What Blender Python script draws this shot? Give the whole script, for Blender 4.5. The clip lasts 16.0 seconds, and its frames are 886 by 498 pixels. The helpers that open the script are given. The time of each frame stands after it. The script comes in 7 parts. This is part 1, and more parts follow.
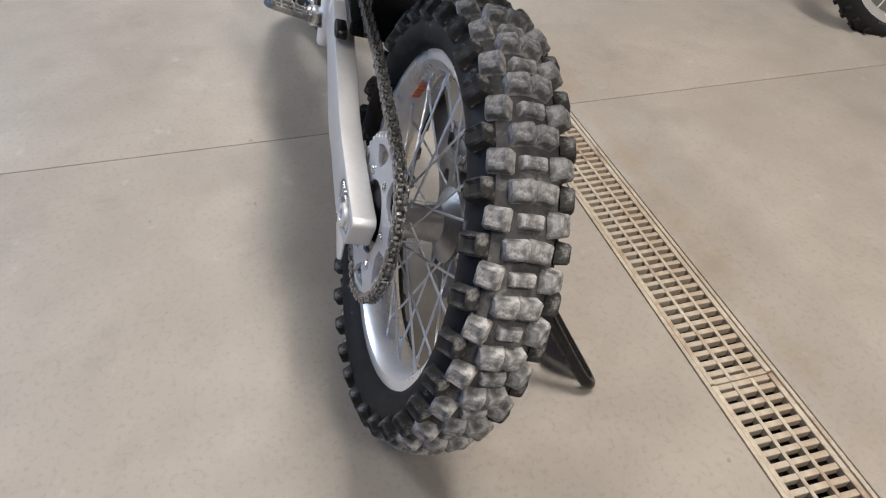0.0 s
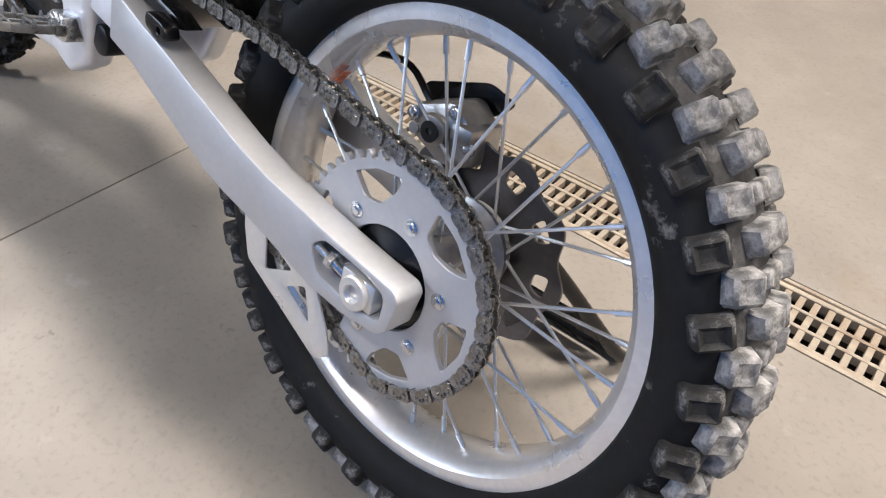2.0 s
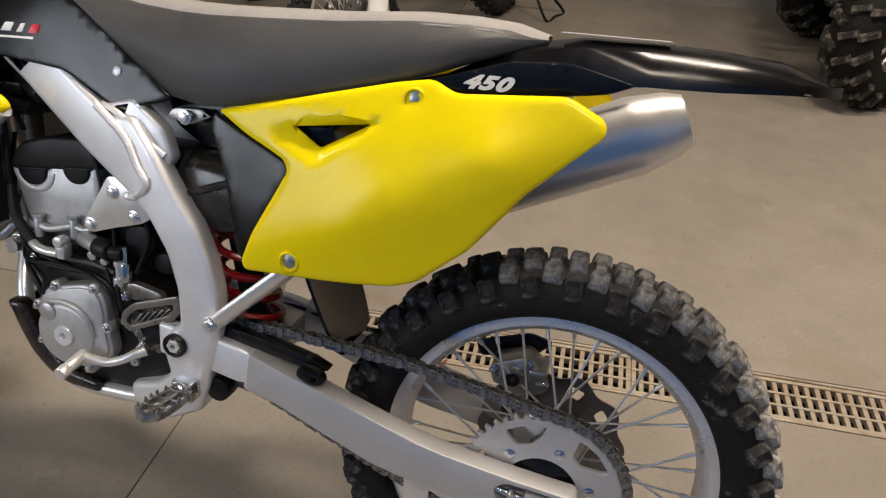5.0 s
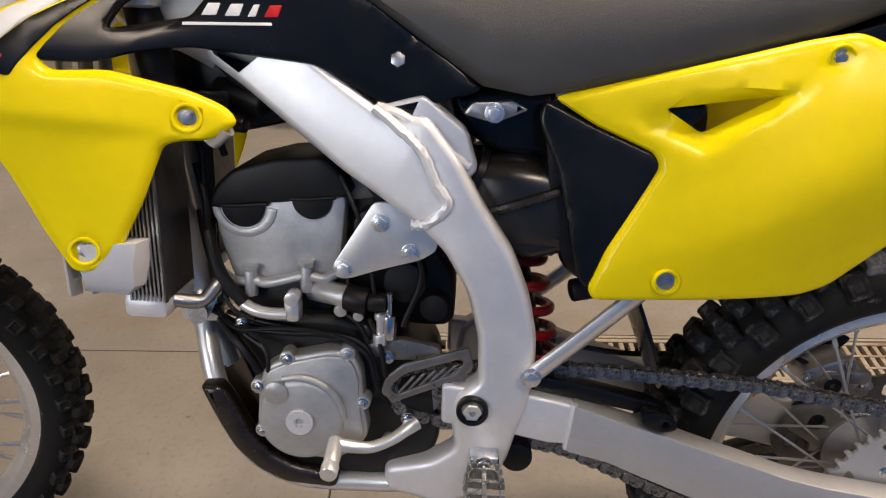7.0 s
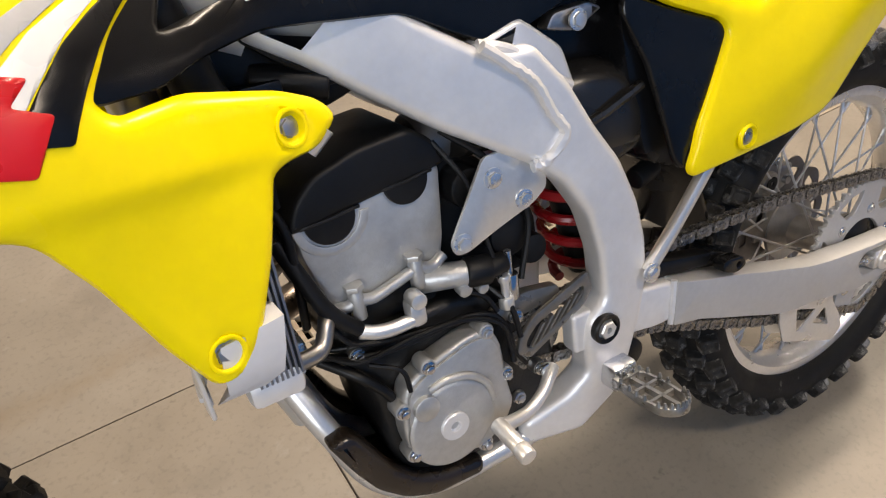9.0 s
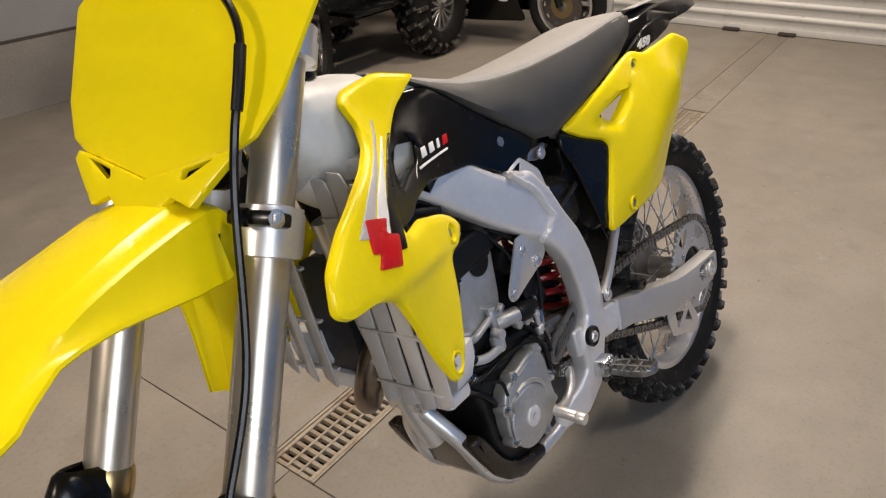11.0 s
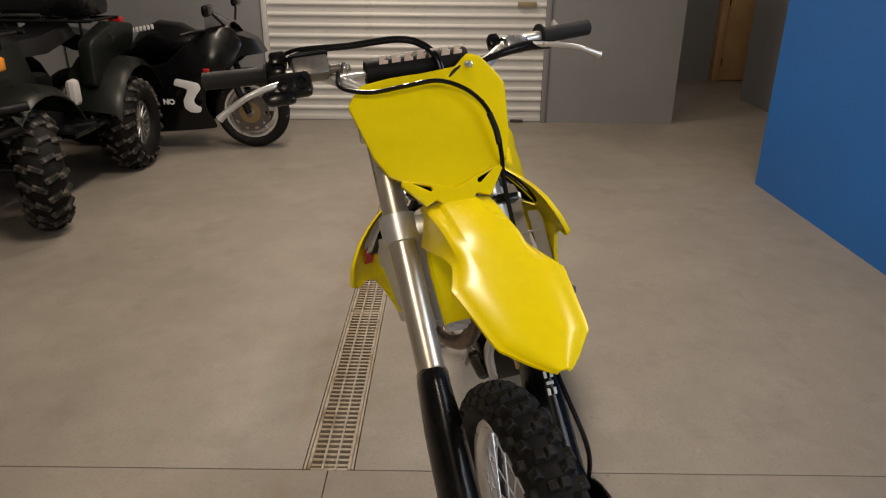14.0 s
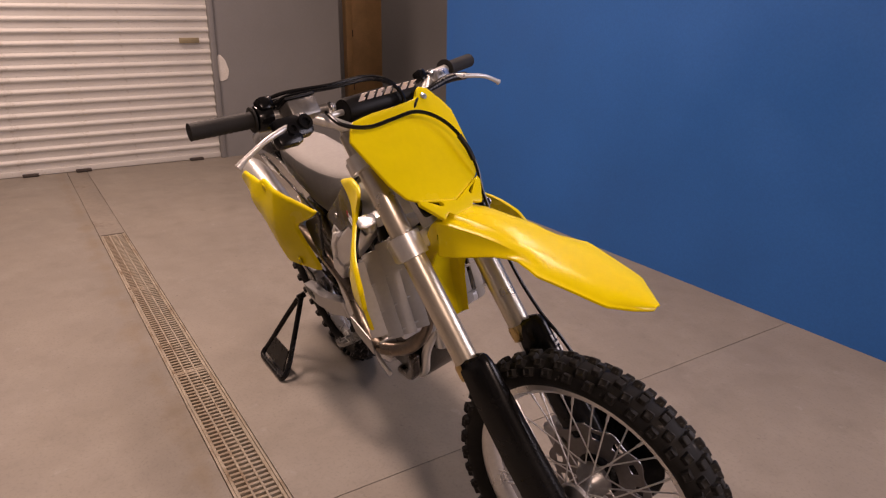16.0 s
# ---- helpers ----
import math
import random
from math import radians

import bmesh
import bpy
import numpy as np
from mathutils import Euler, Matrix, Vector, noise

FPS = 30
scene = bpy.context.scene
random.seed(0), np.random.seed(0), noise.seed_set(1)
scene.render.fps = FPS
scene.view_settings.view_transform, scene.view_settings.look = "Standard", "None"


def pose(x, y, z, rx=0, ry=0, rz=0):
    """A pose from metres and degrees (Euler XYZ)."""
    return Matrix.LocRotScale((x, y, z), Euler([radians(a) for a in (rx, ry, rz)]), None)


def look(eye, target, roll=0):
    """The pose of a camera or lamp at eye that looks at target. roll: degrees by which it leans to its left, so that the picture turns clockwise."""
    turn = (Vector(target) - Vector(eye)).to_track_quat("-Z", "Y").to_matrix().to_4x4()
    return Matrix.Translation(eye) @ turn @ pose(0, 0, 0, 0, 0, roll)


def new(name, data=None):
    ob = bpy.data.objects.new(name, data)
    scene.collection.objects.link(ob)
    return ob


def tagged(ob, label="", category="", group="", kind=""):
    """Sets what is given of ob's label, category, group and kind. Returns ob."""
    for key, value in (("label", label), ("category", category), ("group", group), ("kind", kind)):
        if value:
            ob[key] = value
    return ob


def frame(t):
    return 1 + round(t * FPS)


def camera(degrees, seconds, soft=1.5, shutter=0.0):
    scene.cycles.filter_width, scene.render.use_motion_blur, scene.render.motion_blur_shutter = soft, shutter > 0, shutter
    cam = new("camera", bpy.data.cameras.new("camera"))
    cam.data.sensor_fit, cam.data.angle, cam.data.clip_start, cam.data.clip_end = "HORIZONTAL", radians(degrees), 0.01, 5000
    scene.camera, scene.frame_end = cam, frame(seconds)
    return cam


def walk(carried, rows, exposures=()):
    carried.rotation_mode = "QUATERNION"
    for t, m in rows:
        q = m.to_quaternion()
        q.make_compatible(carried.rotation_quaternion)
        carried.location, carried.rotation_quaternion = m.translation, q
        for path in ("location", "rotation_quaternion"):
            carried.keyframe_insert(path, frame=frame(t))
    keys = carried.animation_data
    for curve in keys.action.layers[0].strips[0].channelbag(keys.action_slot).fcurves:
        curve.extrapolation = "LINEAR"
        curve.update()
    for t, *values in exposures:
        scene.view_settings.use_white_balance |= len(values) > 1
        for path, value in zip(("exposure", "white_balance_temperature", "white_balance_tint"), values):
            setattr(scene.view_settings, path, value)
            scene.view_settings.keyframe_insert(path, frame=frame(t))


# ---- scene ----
# ---- camera and walk ----
cam = camera(65.9, 16.0, soft=1.2)
EXPOSURES = [(0.0, 0.6, 5750, 12), (1.5, 0.9, 5700, 12), (2.2, 0.95, 5900, 14), (3.0, 1.1, 6000, 13), (3.5, 0.82, 6050, 13), (6.0, -0.10, 6950, 15), (7.5, 0.27, 6800, 17), (8.5, 0.46, 6850, 16), (9.0, 0.50, 6850, 14), (11.5, -0.1, 6550, 15), (12.5, -0.25, 6750, 13), (14.0, -0.40, 6750, 14), (15.0, -0.3, 6850, 23), (16.0, -0.25, 7350, 38)]
PATH = [
    (0, (-0.652, 0.305, 0.996), (0.784, -0.12, -0.33), 1.7),
    (0.5, (-0.535, 0.403, 0.95), (0.801, -0.259, -0.383), 1.6),
    (1, (-0.435, 0.449, 0.908), (0.804, -0.38, -0.425), 1.7),
    (1.5, (-0.332, 0.499, 0.857), (0.721, -0.548, -0.483), 1.7),
    (2, (-0.198, 0.511, 0.836), (0.718, -0.621, -0.535), 2.2),
    (2.5, (-0.054, 0.461, 0.877), (0.821, -0.667, -0.523), 1.2),
    (3, (0.026, 0.474, 0.957), (0.897, -0.671, -0.433), 1.9),
    (3.5, (0.053, 0.572, 1.043), (0.828, -0.664, -0.325), 1.0),
    (3.7, (0.045, 0.625, 1.081), (0.758, -0.672, -0.264), 0.9),
    (5.8, (0.384, 0.843, 1.254), (0.548, -0.796, 0.119), 1.2),
    (6, (0.465, 0.848, 1.242), (0.597, -0.791, 0.103), 1.4),
    (6.5, (0.611, 0.805, 1.192), (0.745, -0.837, 0.057), 1.0),
    (7, (0.746, 0.712, 1.119), (0.748, -0.925, -0.03), 0.7),
    (7.5, (0.862, 0.658, 1.05), (0.744, -0.892, -0.209), 0.4),
    (8, (0.986, 0.613, 1.026), (0.532, -0.818, -0.295), 0.6),
    (8.5, (1.092, 0.559, 1.032), (0.514, -0.813, -0.304), 0.3),
    (9, (1.159, 0.491, 1.101), (0.333, -0.735, -0.246), 0.3),
    (9.2, (1.183, 0.478, 1.141), (0.31, -0.712, -0.209), 0.4),
    (11.3, (1.722, 0.525, 1.289), (0.249, -0.426, 0.326), -0.6),
    (11.5, (1.763, 0.483, 1.305), (0.248, -0.41, 0.353), 0.6),
    (12, (1.986, 0.422, 1.306), (0.381, -0.343, 0.39), 0.3),
    (12.5, (2.228, 0.389, 1.315), (0.566, -0.263, 0.415), 0.3),
    (13, (2.362, 0.285, 1.322), (0.604, -0.088, 0.444), -0.0),
    (13.5, (2.441, 0.107, 1.348), (0.63, -0.122, 0.532), 0.5),
    (14, (2.565, -0.114, 1.365), (0.714, -0.122, 0.606), 0.5),
    (14.5, (2.601, -0.302, 1.367), (0.756, -0.152, 0.61), 0.7),
    (15, (2.528, -0.5, 1.368), (0.73, -0.014, 0.639), 0.6),
    (15.5, (2.502, -0.68, 1.382), (0.773, 0.049, 0.69), 0.7),
    (16, (2.529, -0.915, 1.385), (0.946, 0.106, 0.715), 0.7),
]
walk(cam, [(t, look(eye, target, roll)) for t, eye, target, roll in PATH], EXPOSURES)

from mathutils.geometry import delaunay_2d_cdt

# ---- world, lamps ----
world = bpy.data.worlds.new("world")
scene.world = world
world.use_nodes = True
world.node_tree.nodes["Background"].inputs[0].default_value = (0.5, 0.6, 0.8, 1)
world.node_tree.nodes["Background"].inputs[1].default_value = 0.02


def area_lamp(name, place, target, sx, sy, watts, colour):
    data = bpy.data.lights.new(name, "AREA")
    data.shape, data.size, data.size_y, data.energy, data.color = "RECTANGLE", sx, sy, watts, colour
    ob = new(name, data)
    ob.matrix_world = look(place, target)
    return ob


WARM = (1.0, 0.88, 0.72)
COOL = (0.80, 0.90, 1.0)
# No fixture is seen; the y 1.45 and corridor lamps are added fill.
LAMPS = [(-0.25, -0.75, 92), (-2.6, -0.75, 78), (5.0, -0.6, 115), (0.2, 1.45, 33), (-5.2, 2.75, 16)]
for lx, ly, watts in LAMPS:
    area_lamp("ceiling_lamp", (lx, ly, 3.40), (lx, ly, 0), 0.9, 0.30, watts, WARM)
# Cool fill added in an unseen opening to brighten the left side.
area_lamp("window_light", (2.75, 2.10, 1.75), (2.4, 0.0, 0.9), 1.5, 1.1, 36, COOL)


# ---- builders ----
def material(name, base, rough=0.5, metal=0.0, vary=0.12, scale=6.0, fine=90.0, bump=0.0, bump_scale=200.0, rough_vary=0.12,
             dirt=None, dirt_amount=0.0, dirt_scale=9.0, coat=0.0, spec=0.5):
    """A surface with blotches, fine grain, optional dirt patches and relief."""
    m = bpy.data.materials.new(name)
    m.use_nodes = True
    t = m.node_tree
    n, link = t.nodes, t.links.new
    out = n["Principled BSDF"]
    co = n.new("ShaderNodeTexCoord")

    def noise_node(s, detail=4.0, r=0.6):
        x = n.new("ShaderNodeTexNoise")
        x.inputs["Scale"].default_value, x.inputs["Detail"].default_value, x.inputs["Roughness"].default_value = s, detail, r
        link(co.outputs["Object"], x.inputs["Vector"])
        return x

    def span(src, lo, hi, a=0.3, b=0.7):
        x = n.new("ShaderNodeMapRange")
        x.inputs[1].default_value, x.inputs[2].default_value, x.inputs[3].default_value, x.inputs[4].default_value = a, b, lo, hi
        link(src, x.inputs[0])
        return x.outputs[0]

    big, small = noise_node(scale), noise_node(fine, 2.0)
    add = n.new("ShaderNodeMath")
    add.operation = "MULTIPLY"
    link(span(big.outputs[0], 1 - vary, 1 + vary), add.inputs[0])
    link(span(small.outputs[0], 1 - vary * 0.6, 1 + vary * 0.6), add.inputs[1])
    mix = n.new("ShaderNodeVectorMath")
    mix.operation = "SCALE"
    mix.inputs[0].default_value = base
    link(add.outputs[0], mix.inputs[3])
    colour = mix.outputs[0]
    rough_src = span(big.outputs[0], max(rough - rough_vary, 0.03), min(rough + rough_vary, 1))
    if dirt:
        patches = noise_node(dirt_scale, 6.0, 0.7)
        mask = span(patches.outputs[0], 0.0, 1.0, 0.62 - dirt_amount * 0.3, 0.78 - dirt_amount * 0.3)
        mc = n.new("ShaderNodeMix")
        mc.data_type = "RGBA"
        link(mask, mc.inputs[0])
        link(colour, mc.inputs[6])
        mc.inputs[7].default_value = (*dirt, 1)
        colour = mc.outputs[2]
        mr = n.new("ShaderNodeMix")
        link(mask, mr.inputs[0])
        link(rough_src, mr.inputs[2])
        mr.inputs[3].default_value = 0.85
        rough_src = mr.outputs[0]
    link(colour, out.inputs["Base Color"])
    link(rough_src, out.inputs["Roughness"])
    out.inputs["Metallic"].default_value = metal
    out.inputs["Coat Weight"].default_value = coat
    out.inputs["Specular IOR Level"].default_value = spec
    if bump:
        b = n.new("ShaderNodeBump")
        b.inputs["Strength"].default_value = bump
        b.inputs["Distance"].default_value = 0.002
        link(noise_node(bump_scale, 3.0).outputs[0], b.inputs["Height"])
        link(b.outputs[0], out.inputs["Normal"])
    return m


def part(name, bm, mat, parent=None, label="", smooth=40.0):
    """Links a bmesh as one mesh object under a thing or under a part."""
    bmesh.ops.recalc_face_normals(bm, faces=bm.faces[:])
    mesh = bpy.data.meshes.new(name)
    bm.to_mesh(mesh)
    bm.free()
    if smooth:
        mesh.shade_smooth()
        mesh.set_sharp_from_angle(angle=radians(smooth))
    mesh.materials.append(mat)
    ob = new(name, mesh)
    ob.parent = parent
    if label:
        ob["label"] = label
    return ob


def again(name, mesh, parent, m=None):
    ob = new(name, mesh)
    ob.parent = parent
    if m is not None:
        ob.matrix_basis = m
    return ob


def thing(name, m, label, category, group="", kind=""):
    ob = new(name)
    ob.empty_display_size = 0.1
    ob.matrix_basis = m
    return tagged(ob, label, category, group, kind)


def merge(*bms):
    out = bms[0]
    for b in bms[1:]:
        mesh = bpy.data.meshes.new("tmp")
        b.to_mesh(mesh)
        b.free()
        out.from_mesh(mesh)
        bpy.data.meshes.remove(mesh)
    return out


def box(centre, size, bevel=0.0, m=None, seg=2):
    bm = bmesh.new()
    bmesh.ops.create_cube(bm, size=1.0)
    bmesh.ops.scale(bm, vec=size, verts=bm.verts)
    if bevel:
        bmesh.ops.bevel(bm, geom=bm.edges[:], offset=bevel, segments=seg, affect="EDGES", profile=0.5)
    bmesh.ops.translate(bm, vec=centre, verts=bm.verts)
    if m is not None:
        bmesh.ops.transform(bm, matrix=m, verts=bm.verts)
    return bm


def rod(p0, p1, r0, r1=None, seg=16, bevel=0.0):
    """A round bar between two points."""
    r1 = r0 if r1 is None else r1
    a, b = Vector(p0), Vector(p1)
    bm = bmesh.new()
    bmesh.ops.create_cone(bm, cap_ends=True, segments=seg, radius1=r0, radius2=r1, depth=(b - a).length)
    if bevel:
        caps = [e for e in bm.edges if abs(e.verts[0].co.z - e.verts[1].co.z) < 1e-6]
        bmesh.ops.bevel(bm, geom=caps, offset=bevel, segments=2, affect="EDGES", profile=0.5)
    turn = (b - a).to_track_quat("Z", "Y").to_matrix().to_4x4()
    bmesh.ops.transform(bm, matrix=Matrix.Translation((a + b) / 2) @ turn, verts=bm.verts)
    return bm


def smooth_line(points, steps=6):
    """Catmull-Rom through the points."""
    p = [Vector(q) for q in points]
    p = [p[0] * 2 - p[1]] + p + [p[-1] * 2 - p[-2]]
    out = []
    for i in range(1, len(p) - 2):
        for s in range(steps):
            t = s / steps
            out.append(0.5 * ((2 * p[i]) + (p[i + 1] - p[i - 1]) * t + (2 * p[i - 1] - 5 * p[i] + 4 * p[i + 1] - p[i + 2]) * t * t
                              + (3 * p[i] - 3 * p[i + 1] + p[i + 2] - p[i - 1]) * t ** 3))
    out.append(p[-2].copy())
    return out


def tube(points, radius, seg=10, steps=6, flat=1.0):
    """A pipe along a smooth line; radius may be a list, one for each point."""
    line = smooth_line(points, steps) if steps > 1 else [Vector(q) for q in points]
    n = len(line)
    if isinstance(radius, (list, tuple)):
        k = np.linspace(0, len(radius) - 1, n)
        rad = np.interp(k, range(len(radius)), radius)
    else:
        rad = [radius] * n
    bm = bmesh.new()
    up, rings = None, []
    for i, q in enumerate(line):
        d = (line[min(i + 1, n - 1)] - line[max(i - 1, 0)]).normalized()
        if up is None:
            up = d.orthogonal().normalized()
        up = (up - d * up.dot(d)).normalized()
        side = d.cross(up)
        rings.append([bm.verts.new(q + (up * math.cos(a) + side * math.sin(a) * flat) * rad[i]) for a in np.linspace(0, 2 * math.pi, seg, endpoint=False)])
    for r0, r1 in zip(rings, rings[1:]):
        for j in range(seg):
            bm.faces.new((r0[j], r0[(j + 1) % seg], r1[(j + 1) % seg], r1[j]))
    bm.faces.new(rings[0][::-1])
    bm.faces.new(rings[-1])
    return bm


def loft(sections, closed=True, caps=True):
    """A skin over rows of points."""
    bm = bmesh.new()
    rows = [[bm.verts.new(p) for p in s] for s in sections]
    for a, b in zip(rows, rows[1:]):
        k = len(a)
        for j in range(k if closed else k - 1):
            bm.faces.new((a[j], a[(j + 1) % k], b[(j + 1) % k], b[j]))
    if closed and caps:
        bm.faces.new(rows[0][::-1])
        bm.faces.new(rows[-1])
    return bm


def shell(sections, thick):
    """An open skin given thickness."""
    bm = loft(sections, closed=False)
    bmesh.ops.recalc_face_normals(bm, faces=bm.faces[:])
    bmesh.ops.solidify(bm, geom=bm.faces[:], thickness=thick)
    return bm


def revolve(profile, seg=64, axis="y", centre=(0, 0, 0), close=True):
    """A closed profile of (radius, along) turned about an axis through centre."""
    bm = bmesh.new()
    rings = []
    for a in np.linspace(0, 2 * math.pi, seg, endpoint=False):
        c, s = math.cos(a), math.sin(a)
        row = []
        for r, h in profile:
            p = (r * c, h, r * s) if axis == "y" else (r * c, r * s, h) if axis == "z" else (h, r * c, r * s)
            row.append(bm.verts.new(Vector(p) + Vector(centre)))
        rings.append(row)
    k = len(profile)
    for i in range(seg):
        a, b = rings[i], rings[(i + 1) % seg]
        for j in range(k if close else k - 1):
            bm.faces.new((a[j], a[(j + 1) % k], b[(j + 1) % k], b[j]))
    return bm


def rounded(outline, r, steps=4):
    """The outline with its corners rounded by about r."""
    out, n = [], len(outline)
    for i in range(n):
        p, a, b = Vector(outline[i]), Vector(outline[i - 1]), Vector(outline[(i + 1) % n])
        da, db = a - p, b - p
        k = min(r, da.length * 0.45, db.length * 0.45)
        p0, p1 = p + da.normalized() * k, p + db.normalized() * k
        for s in range(steps + 1):
            t = s / steps
            out.append(p0 * (1 - t) ** 2 + p * 2 * t * (1 - t) + p1 * t * t)
    return [(q.x, q.y) for q in out]


def fill(loops):
    """Triangles that fill a loop less its holes; loops of (x, z), the outline first."""
    pts, edges = [], []
    for l in loops:
        s = len(pts)
        pts += [Vector(q) for q in l]
        edges += [(s + i, s + (i + 1) % len(l)) for i in range(len(l))]
    vs, _, fs, orig, *_ = delaunay_2d_cdt(pts, edges, [], 0, 1e-7)
    first = [o[0] if o else None for o in orig]
    out = []
    for f in fs:
        cx, cz = sum(vs[i].x for i in f) / 3, sum(vs[i].y for i in f) / 3
        if inside(cx, cz, loops[0]) and not any(inside(cx, cz, h) for h in loops[1:]) and all(first[i] is not None for i in f):
            out.append([first[i] for i in f])
    return out


def plate(outline, y0, y1, bevel=0.002, holes=(), corner=0.0, seg=2):
    """A plate cut to an outline of (x, z) between y0 and y1, with holes and softened edges."""
    if corner:
        outline = rounded(outline, corner)
    loops = [list(outline)] + [list(h) for h in holes]
    rings = []
    for k, l in enumerate(loops):
        area = sum(l[i - 1][0] * l[i][1] - l[i][0] * l[i - 1][1] for i in range(len(l)))
        sign = (1 if area > 0 else -1) * (1 if k == 0 else -1)
        norm = []
        for i in range(len(l)):
            a, b, c = Vector(l[i - 1]), Vector(l[i]), Vector(l[(i + 1) % len(l)])
            d0, d1 = (b - a), (c - b)
            d0 = d0.normalized() if d0.length > 1e-9 else d1.normalized()
            d1 = d1.normalized() if d1.length > 1e-9 else d0
            nv = Vector((-(d0.y + d1.y), d0.x + d1.x))
            nv = nv.normalized() if nv.length > 1e-6 else Vector((-d0.y, d0.x))
            norm.append(nv * sign)
        rings.append(norm)
    bev = bevel
    bm = bmesh.new()
    sgn = 1 if y1 > y0 else -1
    tops, bots = [], []
    for l, norm in zip(loops, rings):
        n = len(l)

        def ring(off, y):
            return [bm.verts.new((q[0] + v.x * off, y, q[1] + v.y * off)) for q, v in zip(l, norm)]

        stack = []
        if bev:
            for t in np.linspace(0, math.pi / 2, seg + 1):
                stack.append(ring(bev * (1 - math.sin(t)), y0 + sgn * bev * (1 - math.cos(t))))
            for t in np.linspace(math.pi / 2, 0, seg + 1):
                stack.append(ring(bev * (1 - math.sin(t)), y1 - sgn * bev * (1 - math.cos(t))))
        else:
            stack = [ring(0, y0), ring(0, y1)]
        for a, b in zip(stack, stack[1:]):
            for i in range(n):
                bm.faces.new((a[i], a[(i + 1) % n], b[(i + 1) % n], b[i]))
        bots.append(stack[0])
        tops.append(stack[-1])
    for caps in (bots, tops):
        flat = [v for c in caps for v in c]
        for f in fill([[(v.co.x, v.co.z) for v in c] for c in caps]):
            try:
                bm.faces.new([flat[i] for i in f])
            except ValueError:
                pass
    return bm


def spline_surface(points):
    """A smooth height y(x, z) through points (x, z, y): a thin-plate spline."""
    p = np.array(points, float)
    n = len(p)

    def kernel(a, b):
        d2 = ((a[:, None, :] - b[None, :, :]) ** 2).sum(2)
        return 0.5 * d2 * np.log(d2 + 1e-12)

    k = kernel(p[:, :2], p[:, :2]) + np.eye(n) * 1e-5
    one = np.c_[np.ones(n), p[:, :2]]
    full = np.block([[k, one], [one.T, np.zeros((3, 3))]])
    w = np.linalg.solve(full, np.r_[p[:, 2], np.zeros(3)])
    return lambda x, z: float((kernel(np.array([[x, z]]), p[:, :2]) @ w[:n])[0] + w[n] + w[n + 1] * x + w[n + 2] * z)


def inside(x, z, poly):
    hit, j = False, len(poly) - 1
    for i in range(len(poly)):
        (xa, za), (xb, zb) = poly[i], poly[j]
        if (za > z) != (zb > z) and x < (xb - xa) * (z - za) / (zb - za) + xa:
            hit = not hit
        j = i
    return hit


def edge_gap(x, z, poly):
    p = np.array(poly)
    q = np.roll(p, -1, 0)
    d = q - p
    t = np.clip(((np.array([x, z]) - p) * d).sum(1) / np.maximum((d * d).sum(1), 1e-12), 0, 1)
    return float(np.sqrt(((p + d * t[:, None] - np.array([x, z])) ** 2).sum(1)).min())


